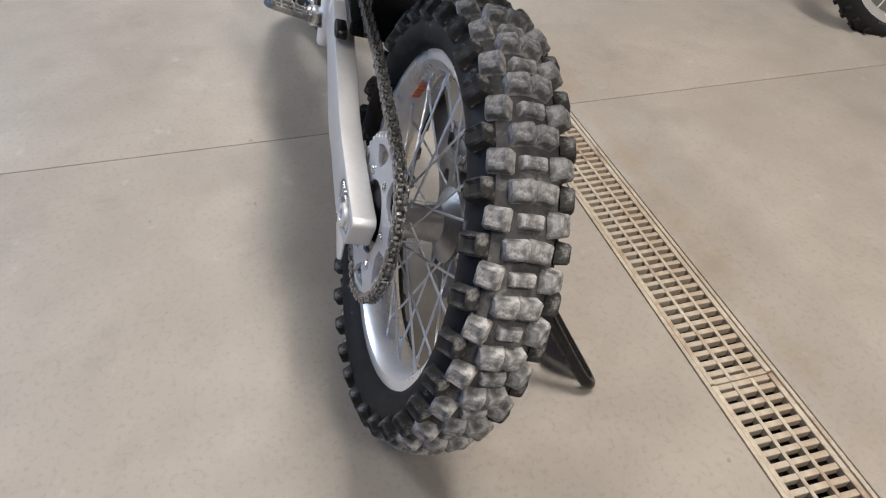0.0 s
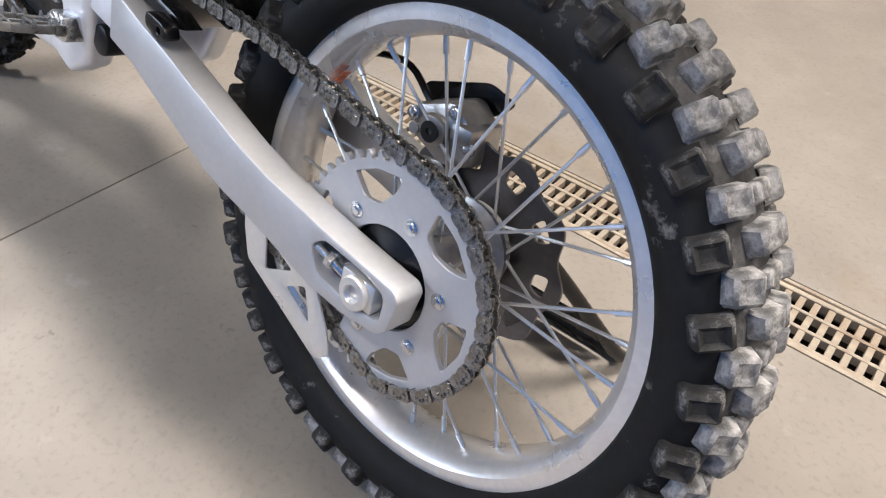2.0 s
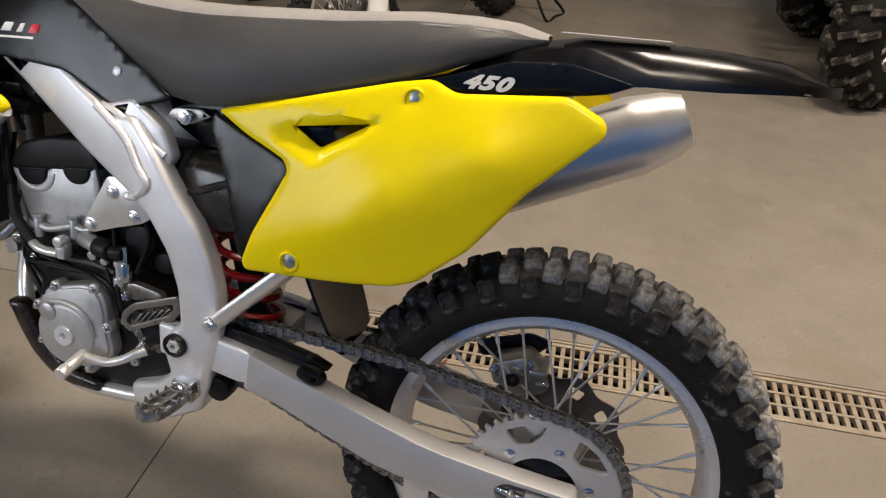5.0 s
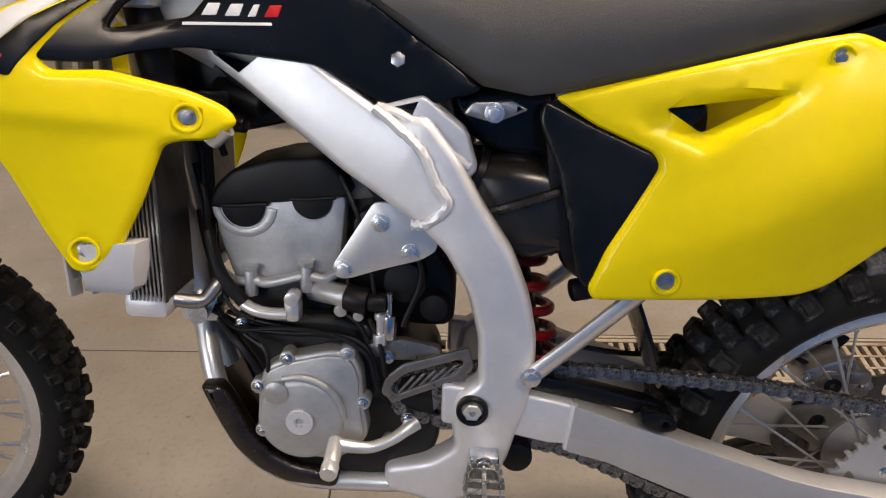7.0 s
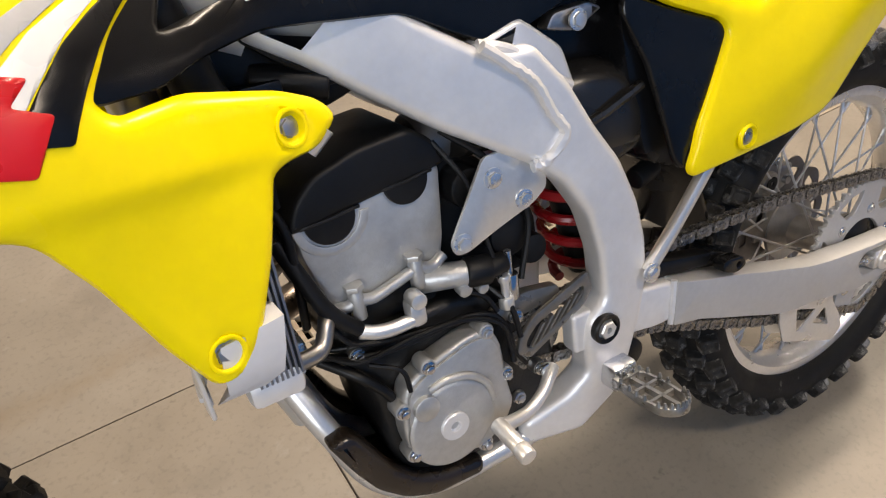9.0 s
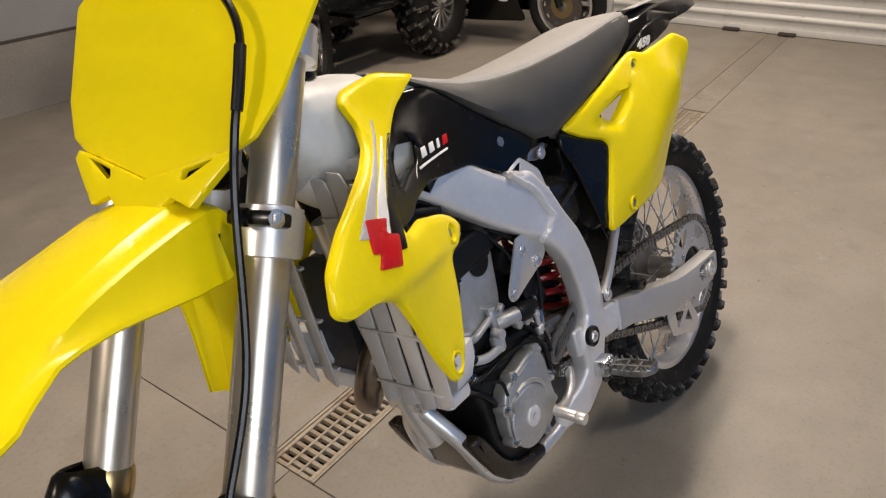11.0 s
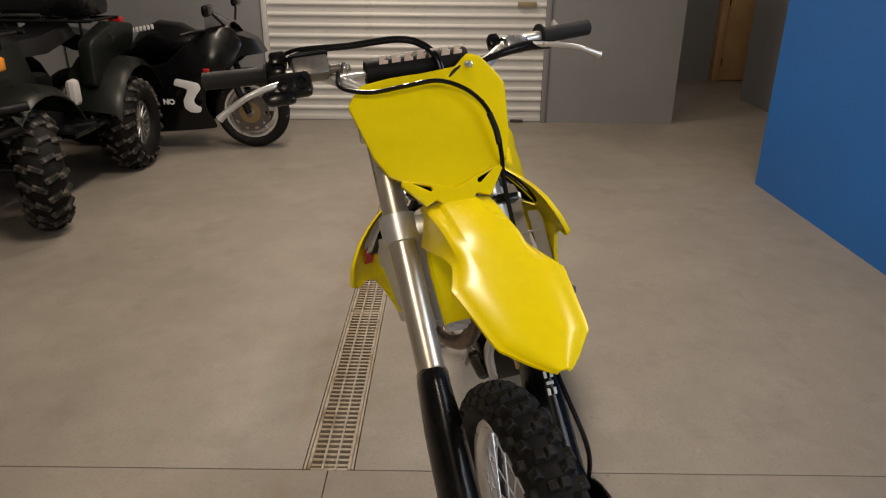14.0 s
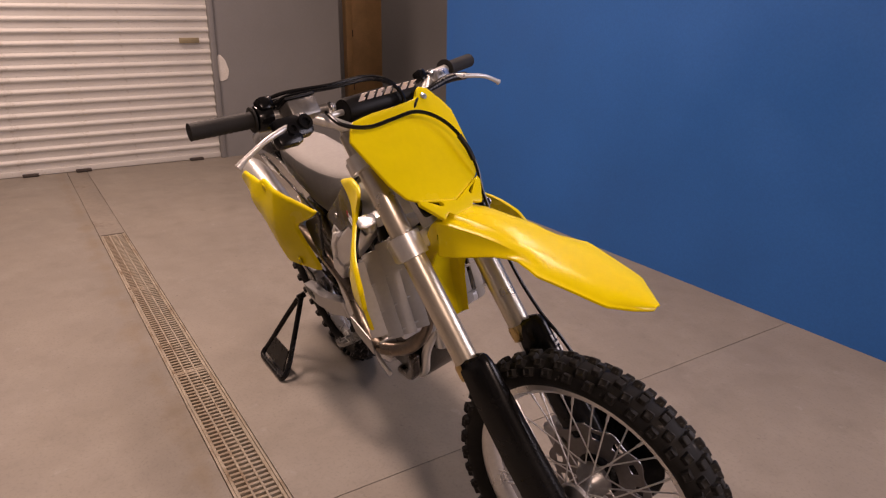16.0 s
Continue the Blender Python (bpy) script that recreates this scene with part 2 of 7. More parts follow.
def skin(outline, height, thick=0.004, edge=0.006, step=0.014, corner=0.008, holes=(), axes=None):
    """A moulded panel: outline (x, z) filled finely, raised to y = height(x, z), its rim rolled over by edge. axes: turns (x, z, y) into a place."""
    outline = rounded(outline, corner, 3) if corner else list(outline)
    fine = []
    for i, a in enumerate(outline):
        b = outline[(i + 1) % len(outline)]
        n = max(1, int(math.hypot(b[0] - a[0], b[1] - a[1]) / step + 0.5))
        fine += [(a[0] + (b[0] - a[0]) * k / n, a[1] + (b[1] - a[1]) * k / n) for k in range(n)]
    loops = [fine] + [list(h) for h in holes]
    pts, edges = [], []
    for l in loops:
        s = len(pts)
        pts += l
        edges += [(s + i, s + (i + 1) % len(l)) for i in range(len(l))]
    xs, zs = [q[0] for q in fine], [q[1] for q in fine]
    n_edge = len(pts)
    for l in loops:
        for i, q in enumerate(l):
            a, b = l[i - 1], l[(i + 1) % len(l)]
            d = Vector((b[0] - a[0], b[1] - a[1]))
            if d.length < 1e-6:
                continue
            d.normalize()
            for k in (0.35, 1.0):
                for s in (-1, 1):
                    c = (q[0] - d.y * edge * k * s, q[1] + d.x * edge * k * s)
                    if inside(c[0], c[1], fine) and not any(inside(c[0], c[1], h) for h in holes) and min(edge_gap(c[0], c[1], h) for h in loops) > edge * k * 0.8:
                        pts.append(c)
    for x in np.arange(min(xs), max(xs), step):
        for z in np.arange(min(zs), max(zs), step):
            if inside(x, z, fine) and not any(inside(x, z, h) for h in holes) and min(edge_gap(x, z, h) for h in loops) > edge * 1.3:
                pts.append((x, z))
    vs, _, fs, *_ = delaunay_2d_cdt([Vector(q) for q in pts], edges, [], 0, 1e-6)
    bm = bmesh.new()
    made = []
    for v in vs:
        d = min(edge_gap(v.x, v.y, h) for h in loops)
        drop = edge * (1 - math.sqrt(max(0.0, 1 - ((edge - d) / edge) ** 2))) if d < edge else 0.0
        y = height(v.x, v.y) - drop * 0.8
        made.append(bm.verts.new(axes(v.x, v.y, y) if axes else (v.x, y, v.y)))
    for f in fs:
        cx, cz = sum(vs[i].x for i in f) / 3, sum(vs[i].y for i in f) / 3
        if inside(cx, cz, fine) and not any(inside(cx, cz, h) for h in holes):
            bm.faces.new([made[i] for i in f])
    bmesh.ops.delete(bm, geom=[v for v in bm.verts if not v.link_faces], context="VERTS")
    geo = bmesh.ops.extrude_face_region(bm, geom=bm.faces[:])
    shift = Vector(axes(0, 0, -thick)) - Vector(axes(0, 0, 0)) if axes else Vector((0, -thick, 0))
    bmesh.ops.translate(bm, vec=shift, verts=[v for v in geo["geom"] if isinstance(v, bmesh.types.BMVert)])
    return bm


def circle(cx, cz, r, n=20):
    return [(cx + r * math.cos(a), cz + r * math.sin(a)) for a in np.linspace(0, 2 * math.pi, n, endpoint=False)]


def moved(bm, m):
    bmesh.ops.transform(bm, matrix=m, verts=bm.verts)
    return bm


MIDDLE = 0.0


def mirrored(bm):
    """The same form on the other side of the middle plane."""
    bmesh.ops.scale(bm, vec=(1, -1, 1), verts=bm.verts)
    bmesh.ops.translate(bm, vec=(0, MIDDLE * 2, 0), verts=bm.verts)
    bmesh.ops.reverse_faces(bm, faces=bm.faces[:])
    return bm


def bulge(bm, f):
    """Moves each vertex sideways by f(x, y, z)."""
    for v in bm.verts:
        v.co.y += f(v.co.x, v.co.y, v.co.z)
    return bm


def bolt(place, axis, r=0.008, h=0.006, washer=True):
    """A hexagon-head bolt with a flange and a socket."""
    a, d = Vector(place), Vector(axis).normalized()
    b = rod(a, a + d * h, r, seg=6, bevel=r * 0.15)
    if washer:
        b = merge(b, rod(a - d * 0.001, a + d * h * 0.35, r * 1.45, seg=18, bevel=0.0006))
    return b

# ---- materials ----
def concrete(name):
    """Sealed slab: broad clouds, trowel mottle, fine speckle, pale scuffs, dark drips."""
    m = material(name, (0.245, 0.218, 0.185), 0.52, vary=0.09, scale=1.1, fine=7.0, bump=0.035, bump_scale=180, rough_vary=0.12, spec=0.38)
    n, link = m.node_tree.nodes, m.node_tree.links.new
    out = n["Principled BSDF"]
    co = n.new("ShaderNodeTexCoord")
    src = out.inputs["Base Color"].links[0].from_socket
    # scale, detail, low and high edge of the patch, colour, most
    for scale, detail, lo, hi, colour, most in ((3.2, 9.0, 0.50, 0.66, (0.290, 0.262, 0.225), 0.55), (4.6, 8.0, 0.54, 0.70, (0.185, 0.165, 0.140), 0.55), (85.0, 2.0, 0.52, 0.70, (0.165, 0.148, 0.128), 0.38),
                                                 (11.0, 7.0, 0.64, 0.72, (0.36, 0.345, 0.32), 0.35), (17.0, 3.0, 0.70, 0.75, (0.10, 0.088, 0.072), 0.55)):
        noise, span, mix = n.new("ShaderNodeTexNoise"), n.new("ShaderNodeMapRange"), n.new("ShaderNodeMix")
        noise.inputs["Scale"].default_value, noise.inputs["Detail"].default_value, noise.inputs["Roughness"].default_value = scale, detail, 0.62
        link(co.outputs["Object"], noise.inputs["Vector"])
        span.inputs[1].default_value, span.inputs[2].default_value, span.inputs[3].default_value, span.inputs[4].default_value = lo, hi, 0.0, most
        link(noise.outputs[0], span.inputs[0])
        mix.data_type = "RGBA"
        link(span.outputs[0], mix.inputs[0])
        link(src, mix.inputs[6])
        mix.inputs[7].default_value = (*colour, 1)
        src = mix.outputs[2]
    link(src, out.inputs["Base Color"])
    return m


M_CONCRETE = concrete("sealed_concrete")


def stain(m, colour, y0, reach, scale, most):
    """Ragged rusty tide mark along the drain."""
    n, link = m.node_tree.nodes, m.node_tree.links.new
    out = n["Principled BSDF"]
    src = out.inputs["Base Color"].links[0].from_socket
    co, sep, noise = n.new("ShaderNodeTexCoord"), n.new("ShaderNodeSeparateXYZ"), n.new("ShaderNodeTexNoise")
    link(co.outputs["Object"], sep.inputs[0])
    link(co.outputs["Object"], noise.inputs["Vector"])
    noise.inputs["Scale"].default_value, noise.inputs["Detail"].default_value, noise.inputs["Roughness"].default_value = scale, 7.0, 0.65
    off, far, near, amount = n.new("ShaderNodeMath"), n.new("ShaderNodeMath"), n.new("ShaderNodeMapRange"), n.new("ShaderNodeMapRange")
    off.operation, far.operation = "SUBTRACT", "ABSOLUTE"
    link(sep.outputs[1], off.inputs[0])
    off.inputs[1].default_value = y0
    link(off.outputs[0], far.inputs[0])
    near.inputs[1].default_value, near.inputs[2].default_value, near.inputs[3].default_value, near.inputs[4].default_value = 0.0, reach, 0.16, -0.5
    link(far.outputs[0], near.inputs[0])
    add = n.new("ShaderNodeMath")
    link(noise.outputs[0], add.inputs[0])
    link(near.outputs[0], add.inputs[1])
    amount.inputs[1].default_value, amount.inputs[2].default_value, amount.inputs[3].default_value, amount.inputs[4].default_value = 0.50, 0.74, 0.0, most
    link(add.outputs[0], amount.inputs[0])
    mix = n.new("ShaderNodeMix")
    mix.data_type = "RGBA"
    link(amount.outputs[0], mix.inputs[0])
    link(src, mix.inputs[6])
    mix.inputs[7].default_value = (*colour, 1)
    link(mix.outputs[2], out.inputs["Base Color"])


stain(M_CONCRETE, (0.205, 0.150, 0.090), -0.58, 0.22, 5.0, 0.42)
M_JOINT = material("joint_dark", (0.05, 0.04, 0.035), 0.9)
M_GRATE = material("grate_plastic", (0.325, 0.278, 0.213), 0.55, vary=0.2, scale=7, bump=0.15, dirt=(0.19, 0.130, 0.080), dirt_amount=0.36, dirt_scale=6)
M_FILL = material("channel_mortar", (0.232, 0.202, 0.168), 0.65, vary=0.14, scale=4, fine=30, bump=0.12, bump_scale=90, dirt=(0.15, 0.115, 0.085), dirt_amount=0.10, dirt_scale=5)
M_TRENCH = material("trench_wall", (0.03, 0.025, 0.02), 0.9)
M_GREY = material("grey_wall_paint", (0.235, 0.235, 0.238), 0.7, vary=0.06, scale=1.5, bump=0.08, bump_scale=60)
M_BLUE = material("blue_wall_paint", (0.007, 0.125, 0.44), 0.5, vary=0.08, scale=1.3, bump=0.06, bump_scale=70)
M_BLOCK = material("concrete_base", (0.22, 0.205, 0.185), 0.75, vary=0.14, scale=2.5, bump=0.2, bump_scale=50)
M_SLAT = material("white_steel", (0.60, 0.59, 0.565), 0.4, vary=0.05, scale=2, dirt=(0.4, 0.36, 0.3), dirt_amount=0.05)
M_WOOD = material("tan_wood", (0.62, 0.38, 0.18), 0.55, vary=0.15, scale=3)
M_WHITE = material("white_filler", (0.7, 0.68, 0.64), 0.8)
M_CEIL = material("ceiling_paint", (0.55, 0.53, 0.5), 0.8)
M_BRASS = material("brass_label", (0.30, 0.25, 0.15), 0.5, 0.3)

# ---- floor, drain ----
X0, X1, Y0, Y1 = -7.0, 6.5, -3.68, 4.8
DRAIN_X, DRAIN_L, DRAIN_R, JOINT_Y = 0.955, -0.378, -0.528, -0.453
G = 0.0014


def slab_piece(x0, x1, y0, y1, parent):
    bm = box(((x0 + x1) / 2, (y0 + y1) / 2, -0.06), (x1 - x0, y1 - y0, 0.12))
    top = [e for e in bm.edges if all(v.co.z > -0.001 for v in e.verts)]
    bmesh.ops.bevel(bm, geom=top, offset=0.003, segments=2, affect="EDGES", profile=0.5)
    return part("slab", bm, M_CONCRETE, parent)


floor = part("floor", box(((X0 + X1) / 2, (Y0 + Y1) / 2, -0.2), (X1 - X0, Y1 - Y0, 0.1)), M_JOINT)
tagged(floor, "sealed grey concrete floor with saw-cut joints", "floor", kind="structure")
slab_piece(X0, DRAIN_X - G, DRAIN_L + G, Y1, floor)
slab_piece(X0, DRAIN_X - G, Y0, DRAIN_R - G, floor)
slab_piece(DRAIN_X + G, X1, JOINT_Y + G * 0.6, Y1, floor)
slab_piece(DRAIN_X + G, X1, Y0, JOINT_Y - G * 0.6, floor)
slab_piece(X0, -4.05, DRAIN_R - G, DRAIN_L + G, floor)

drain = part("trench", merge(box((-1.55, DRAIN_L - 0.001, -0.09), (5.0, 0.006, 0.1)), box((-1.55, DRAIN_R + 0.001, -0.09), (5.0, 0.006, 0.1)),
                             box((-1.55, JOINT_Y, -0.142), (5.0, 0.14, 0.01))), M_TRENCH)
tagged(drain, "narrow floor drain channel with slotted beige plastic grates", "floor drain", kind="structure")
for side in (DRAIN_L - 0.005, DRAIN_R + 0.005):
    part("drain_edge", box((-0.548, side, -0.018), (3.0, 0.008, 0.036), 0.0015), M_GRATE, drain, "beige plastic edge rail set in concrete")


def grate(x, z):
    """A slotted grate a metre long: side rails, inner ribs, a cross bar every 24.5 mm."""
    length, w = 1.0, 0.130
    rails = [box((0, s * (w / 2 - 0.0055), -0.012), (length - 0.003, 0.011, 0.020), 0.0015, seg=1) for s in (-1, 1)]
    rails += [box((0, s * 0.0195, -0.0128), (length - 0.003, 0.0075, 0.018), 0.001, seg=1) for s in (-1, 1)]
    ob = part("grate", merge(*rails), M_GRATE, drain, "beige plastic slotted grate")
    ob.matrix_basis = pose(x, JOINT_Y, z)
    count, first = 41, None
    for i in range(count + 1):
        bar = min(max(-length / 2 + i * length / count, -length / 2 + 0.0065), length / 2 - 0.0065)
        if first is None:
            first = part("grate_bar", box((0, 0, -0.0134), (0.0115, w - 0.02, 0.016), 0.001, seg=1), M_GRATE, ob)
            first.matrix_basis = pose(bar, 0, 0)
        else:
            again("grate_bar", first.data, ob, pose(bar, 0, 0))


for k in range(3):
    grate(0.452 - k, -0.001 * (k % 2))
part("channel_fill", box((-3.055, JOINT_Y, -0.0292), (1.99, DRAIN_L - DRAIN_R - 0.0016, 0.056), 0.001), M_FILL, drain, "dusty mortar filling the old channel")

# ---- walls ----
H = 3.5


def wall(name, x0, x1, y0, y1, z0, z1, mat, label):
    ob = part(name, box(((x0 + x1) / 2, (y0 + y1) / 2, (z0 + z1) / 2), (x1 - x0, y1 - y0, z1 - z0)), mat, smooth=0)
    return tagged(ob, label, "wall", kind="structure")


wall("wall_west", -4.17, -4.02, Y0, -1.80, 0, H, M_GREY, "plain grey painted wall beside the roller door")
wall("wall_west_pier", -4.17, -4.02, 0.81, 2.05, 0, H, M_GREY, "grey painted wall with a white filler patch")
wall("wall_west_top", -4.17, -4.02, -1.80, 0.81, 2.75, H, M_GREY, "grey wall above the roller door")
wall("wall_blue", -2.02, 1.60, 2.03, 2.19, 0, H, M_BLUE, "bright blue painted wall with a free end")
# Unseen wall with an opening cut for the fill light.
wall("wall_north_low", 1.60, X1, 2.03, 2.19, 0, 1.15, M_GREY, "plain grey wall below an unseen added opening")
wall("wall_north_top", 1.60, X1, 2.03, 2.19, 2.35, H, M_GREY, "plain grey wall above an unseen added opening")
wall("wall_north_side", 3.60, X1, 2.03, 2.19, 1.15, 2.35, M_GREY, "plain grey wall beside an unseen added opening")
wall("wall_north_edge", 1.60, 1.90, 2.03, 2.19, 1.15, 2.35, M_GREY, "plain grey wall beside an unseen added opening")
wall("wall_corridor_north", -5.40, -2.3, 3.25, 3.40, 0, H, M_GREY, "grey corridor wall in shade")
wall("wall_corridor_south", X0, -4.17, 1.93, 2.05, 0, H, M_GREY, "grey corridor wall behind the corner")
wall("wall_corridor_far", X0, X0 + 0.1, 2.05, Y1, 0, H, M_GREY, "grey end wall of the corridor")
wall("wall_north", X0, X1, Y1, Y1 + 0.12, 0, H, M_GREY, "grey outer wall")
wall("wall_south", X0, X1, Y0 - 0.15, Y0 - 0.03, 0.40, H, M_GREY, "light grey upper wall panel above a concrete base")
wall("wall_south_base", X0, X1, Y0 - 0.15, Y0, 0, 0.385, M_BLOCK, "low concrete base of the side wall")
wall("wall_south_trim", X0, X1, Y0 - 0.15, Y0 - 0.012, 0.385, 0.40, M_JOINT, "dark flashing strip along the side wall")
wall("wall_east", X1, X1 + 0.15, Y0 - 0.15, Y1, 0, H, M_GREY, "grey wall at the front of the hall")
tagged(part("ceiling", box(((X0 + X1) / 2, (Y0 + Y1) / 2 - 0.05, H + 0.06), (X1 - X0 + 0.3, Y1 - Y0 + 0.4, 0.12)), M_CEIL, smooth=0),
       "plain light ceiling", "ceiling", kind="structure")
tagged(part("trim", plate(rounded([(0.835, 0.70), (0.91, 0.72), (0.93, 0.80), (0.90, 0.90), (0.85, 0.95), (0.825, 0.92)], 0.03), -0.002, 0.002, 0),
            M_WHITE), "white filler patch on the grey wall", "wall patch", kind="structure").matrix_basis = pose(-4.018, 0, 0, 0, 0, 90)

door = part("door_1", merge(box((-6.84, 3.46, 1.03), (0.12, 0.09, 2.06), 0.004), box((-6.84, 4.26, 1.03), (0.12, 0.09, 2.06), 0.004),
                            box((-6.84, 3.86, 2.10), (0.12, 0.89, 0.09), 0.004)), M_WOOD)
tagged(door, "tan wooden door in its frame at the end of a dim corridor", "door", kind="structure")
part("door_leaf", box((-6.87, 3.86, 1.03), (0.04, 0.70, 2.04), 0.003), M_WOOD, door)
for z in (0.25, 1.0, 1.8):
    part("hinge", box((-6.815, 3.52, z), (0.02, 0.02, 0.09), 0.003), M_JOINT, door, "dark metal hinge")

# ---- roller door ----
roller = thing("door_2", pose(-4.06, -0.495, 0), "closed white steel roller door with horizontal ribs", "roller door", kind="structure")


def slat_mesh(width, pitch):
    """One curved slat seen from the end: a flat with a rolled rib."""
    prof = [(0.0, 0.0), (0.0, 0.45), (0.004, 0.52), (0.014, 0.58), (0.019, 0.68), (0.016, 0.80), (0.006, 0.88), (0.0, 0.93), (0.0, 0.995)]
    rows = [[(x, s * width / 2, z * pitch) for x, z in prof] for s in (-1, 1)]
    return shell(rows, 0.004)


PITCH = 0.0945
slat = part("slat", slat_mesh(2.60, PITCH), M_SLAT, roller, smooth=50)
slat.matrix_basis = pose(0, 0, 0.05)
for k in range(1, 28):
    again("slat", slat.data, roller, pose(0, 0, 0.05 + k * PITCH))
part("bottom_rail", box((0.006, 0, 0.026), (0.036, 2.6, 0.046), 0.004), M_SLAT, roller, "white steel bottom rail")
for s in (-1, 1):
    part("guide_rail", box((0.03, s * 1.30, 1.38), (0.07, 0.045, 2.76), 0.004), M_SLAT if s < 0 else M_GREY, roller, "steel guide channel")
part("latch", box((0.028, 1.10, 1.07), (0.02, 0.17, 0.045), 0.004), M_BRASS, roller, "dull brass slide latch")
for y in (-0.3, 0.1, 1.05):
    part("floor_bolt", box((0.045, y, 0.012), (0.05, 0.12, 0.02), 0.004), M_JOINT, roller, "dark steel foot bracket")

# ---- motorcycle materials ----
M_YELLOW = material("yellow_plastic", (0.84, 0.67, 0.003), 0.24, vary=0.03, scale=4, fine=60, rough_vary=0.06, bump=0.012, bump_scale=420, spec=0.22)
M_BLACKP = material("black_plastic", (0.0045, 0.0045, 0.005), 0.24, vary=0.25, scale=8, rough_vary=0.10, spec=0.32)
M_BLACKM = material("black_satin", (0.0045, 0.0045, 0.005), 0.45, vary=0.3, scale=10, bump=0.10, bump_scale=300, spec=0.3)
M_RUBBER = material("tyre_rubber", (0.0085, 0.0082, 0.008), 0.66, vary=0.3, scale=14, bump=0.12, bump_scale=300, dirt=(0.30, 0.285, 0.265), dirt_amount=0.0, dirt_scale=22, spec=0.25)
M_RUBBERD = material("dusty_tread", (0.15, 0.147, 0.143), 0.9, vary=0.4, scale=24, bump=0.6, bump_scale=260, dirt=(0.40, 0.387, 0.37), dirt_amount=0.55, dirt_scale=34, spec=0.15)
M_RUBBERS = material("shoulder_rubber", (0.030, 0.029, 0.028), 0.8, vary=0.4, scale=24, bump=0.4, bump_scale=260, dirt=(0.30, 0.29, 0.275), dirt_amount=0.28, dirt_scale=40, spec=0.2)
M_RUBBERG = material("dusty_groove", (0.060, 0.058, 0.056), 0.9, vary=0.4, scale=18, bump=0.4, bump_scale=260, dirt=(0.20, 0.193, 0.183), dirt_amount=0.3, dirt_scale=20, spec=0.15)
M_RUBBERF = material("front_tread", (0.013, 0.0125, 0.012), 0.62, vary=0.35, scale=20, bump=0.3, bump_scale=260, dirt=(0.13, 0.12, 0.11), dirt_amount=0.10, dirt_scale=36, spec=0.3)
M_ARM = material("anodised_beam", (0.50, 0.495, 0.49), 0.42, 0.40, vary=0.05, scale=9, fine=140, bump=0.02, bump_scale=500, rough_vary=0.06)
M_GRIP = material("grip_rubber", (0.009, 0.0085, 0.008), 0.7, bump=0.3, bump_scale=500)
M_ALU = material("satin_aluminium", (0.72, 0.71, 0.69), 0.33, 0.68, vary=0.05, scale=12, fine=160, bump=0.03, bump_scale=600, rough_vary=0.07)
M_ALUCAST = material("cast_aluminium", (0.78, 0.78, 0.79), 0.42, 0.50, vary=0.04, scale=14, bump=0.06, bump_scale=500, rough_vary=0.08)
M_ALUDARK = material("worn_aluminium", (0.42, 0.41, 0.40), 0.42, 1.0, vary=0.14, scale=14, bump=0.08, bump_scale=300)
M_RIM = material("polished_rim", (0.80, 0.79, 0.78), 0.30, 0.75, vary=0.07, scale=9, fine=120, bump=0.02, bump_scale=400, rough_vary=0.08, dirt=(0.35, 0.33, 0.3), dirt_amount=0.0, dirt_scale=30)
M_STEEL = material("plated_steel", (0.62, 0.63, 0.65), 0.25, 1.0, vary=0.1, scale=20)
M_SOCKET = material("dull_zinc", (0.42, 0.43, 0.45), 0.35, 0.9, vary=0.15, scale=40)
M_BLUEBOLT = material("zinc_bolt", (0.72, 0.73, 0.74), 0.28, 0.8, vary=0.1, scale=40)
M_SPOKE = material("spoke_steel", (0.72, 0.72, 0.72), 0.38, 0.85, vary=0.04, scale=30, rough_vary=0.03)
M_CHAIN = material("chain_steel", (0.30, 0.29, 0.275), 0.30, 0.9, vary=0.35, scale=60, dirt=(0.02, 0.018, 0.016), dirt_amount=0.45, dirt_scale=120)
M_DISC = material("brake_disc_steel", (0.20, 0.19, 0.19), 0.4, 1.0, vary=0.15, scale=25)
M_SEATSIDE = material("seat_side_vinyl", (0.055, 0.054, 0.053), 0.55, vary=0.08, scale=10, bump=0.25, bump_scale=700)
M_SEATTOP = material("seat_top_vinyl", (0.30, 0.29, 0.28), 0.7, vary=0.08, scale=10, bump=0.35, bump_scale=600)
M_RED = material("red_spring_paint", (0.30, 0.010, 0.012), 0.3, vary=0.1, scale=20)
M_REDGFX = material("red_graphic", (0.58, 0.008, 0.010), 0.3, vary=0.03)
M_WHITEG = material("white_graphic", (0.78, 0.77, 0.74), 0.32, vary=0.03)
M_GREYP = material("grey_plastic", (0.46, 0.445, 0.43), 0.38, vary=0.07, scale=8)
M_TANK = material("white_tank_plastic", (0.62, 0.62, 0.60), 0.45, vary=0.05, scale=6)
M_WHITEPL = material("milky_plastic", (0.62, 0.62, 0.64), 0.4, vary=0.04)
M_FORK = material("fork_tube_anodised", (0.62, 0.565, 0.475), 0.31, 0.80, vary=0.05, scale=14, rough_vary=0.06)
M_GOLD = material("gold_collar", (0.55, 0.40, 0.18), 0.3, 1.0, vary=0.1)
M_PIPE = material("titanium_pipe", (0.22, 0.18, 0.145), 0.33, 1.0, vary=0.2, scale=9)
M_GUARDM = material("dark_magnesium", (0.24, 0.225, 0.205), 0.38, 0.7, vary=0.15, scale=20)
M_ORANGE = material("orange_decal", (0.62, 0.16, 0.06), 0.5)
M_PEG = material("peg_steel", (0.33, 0.33, 0.32), 0.34, 0.9, vary=0.2, scale=60)
M_CORE = material("radiator_core", (0.07, 0.07, 0.075), 0.5, 0.8, vary=0.2, scale=60)
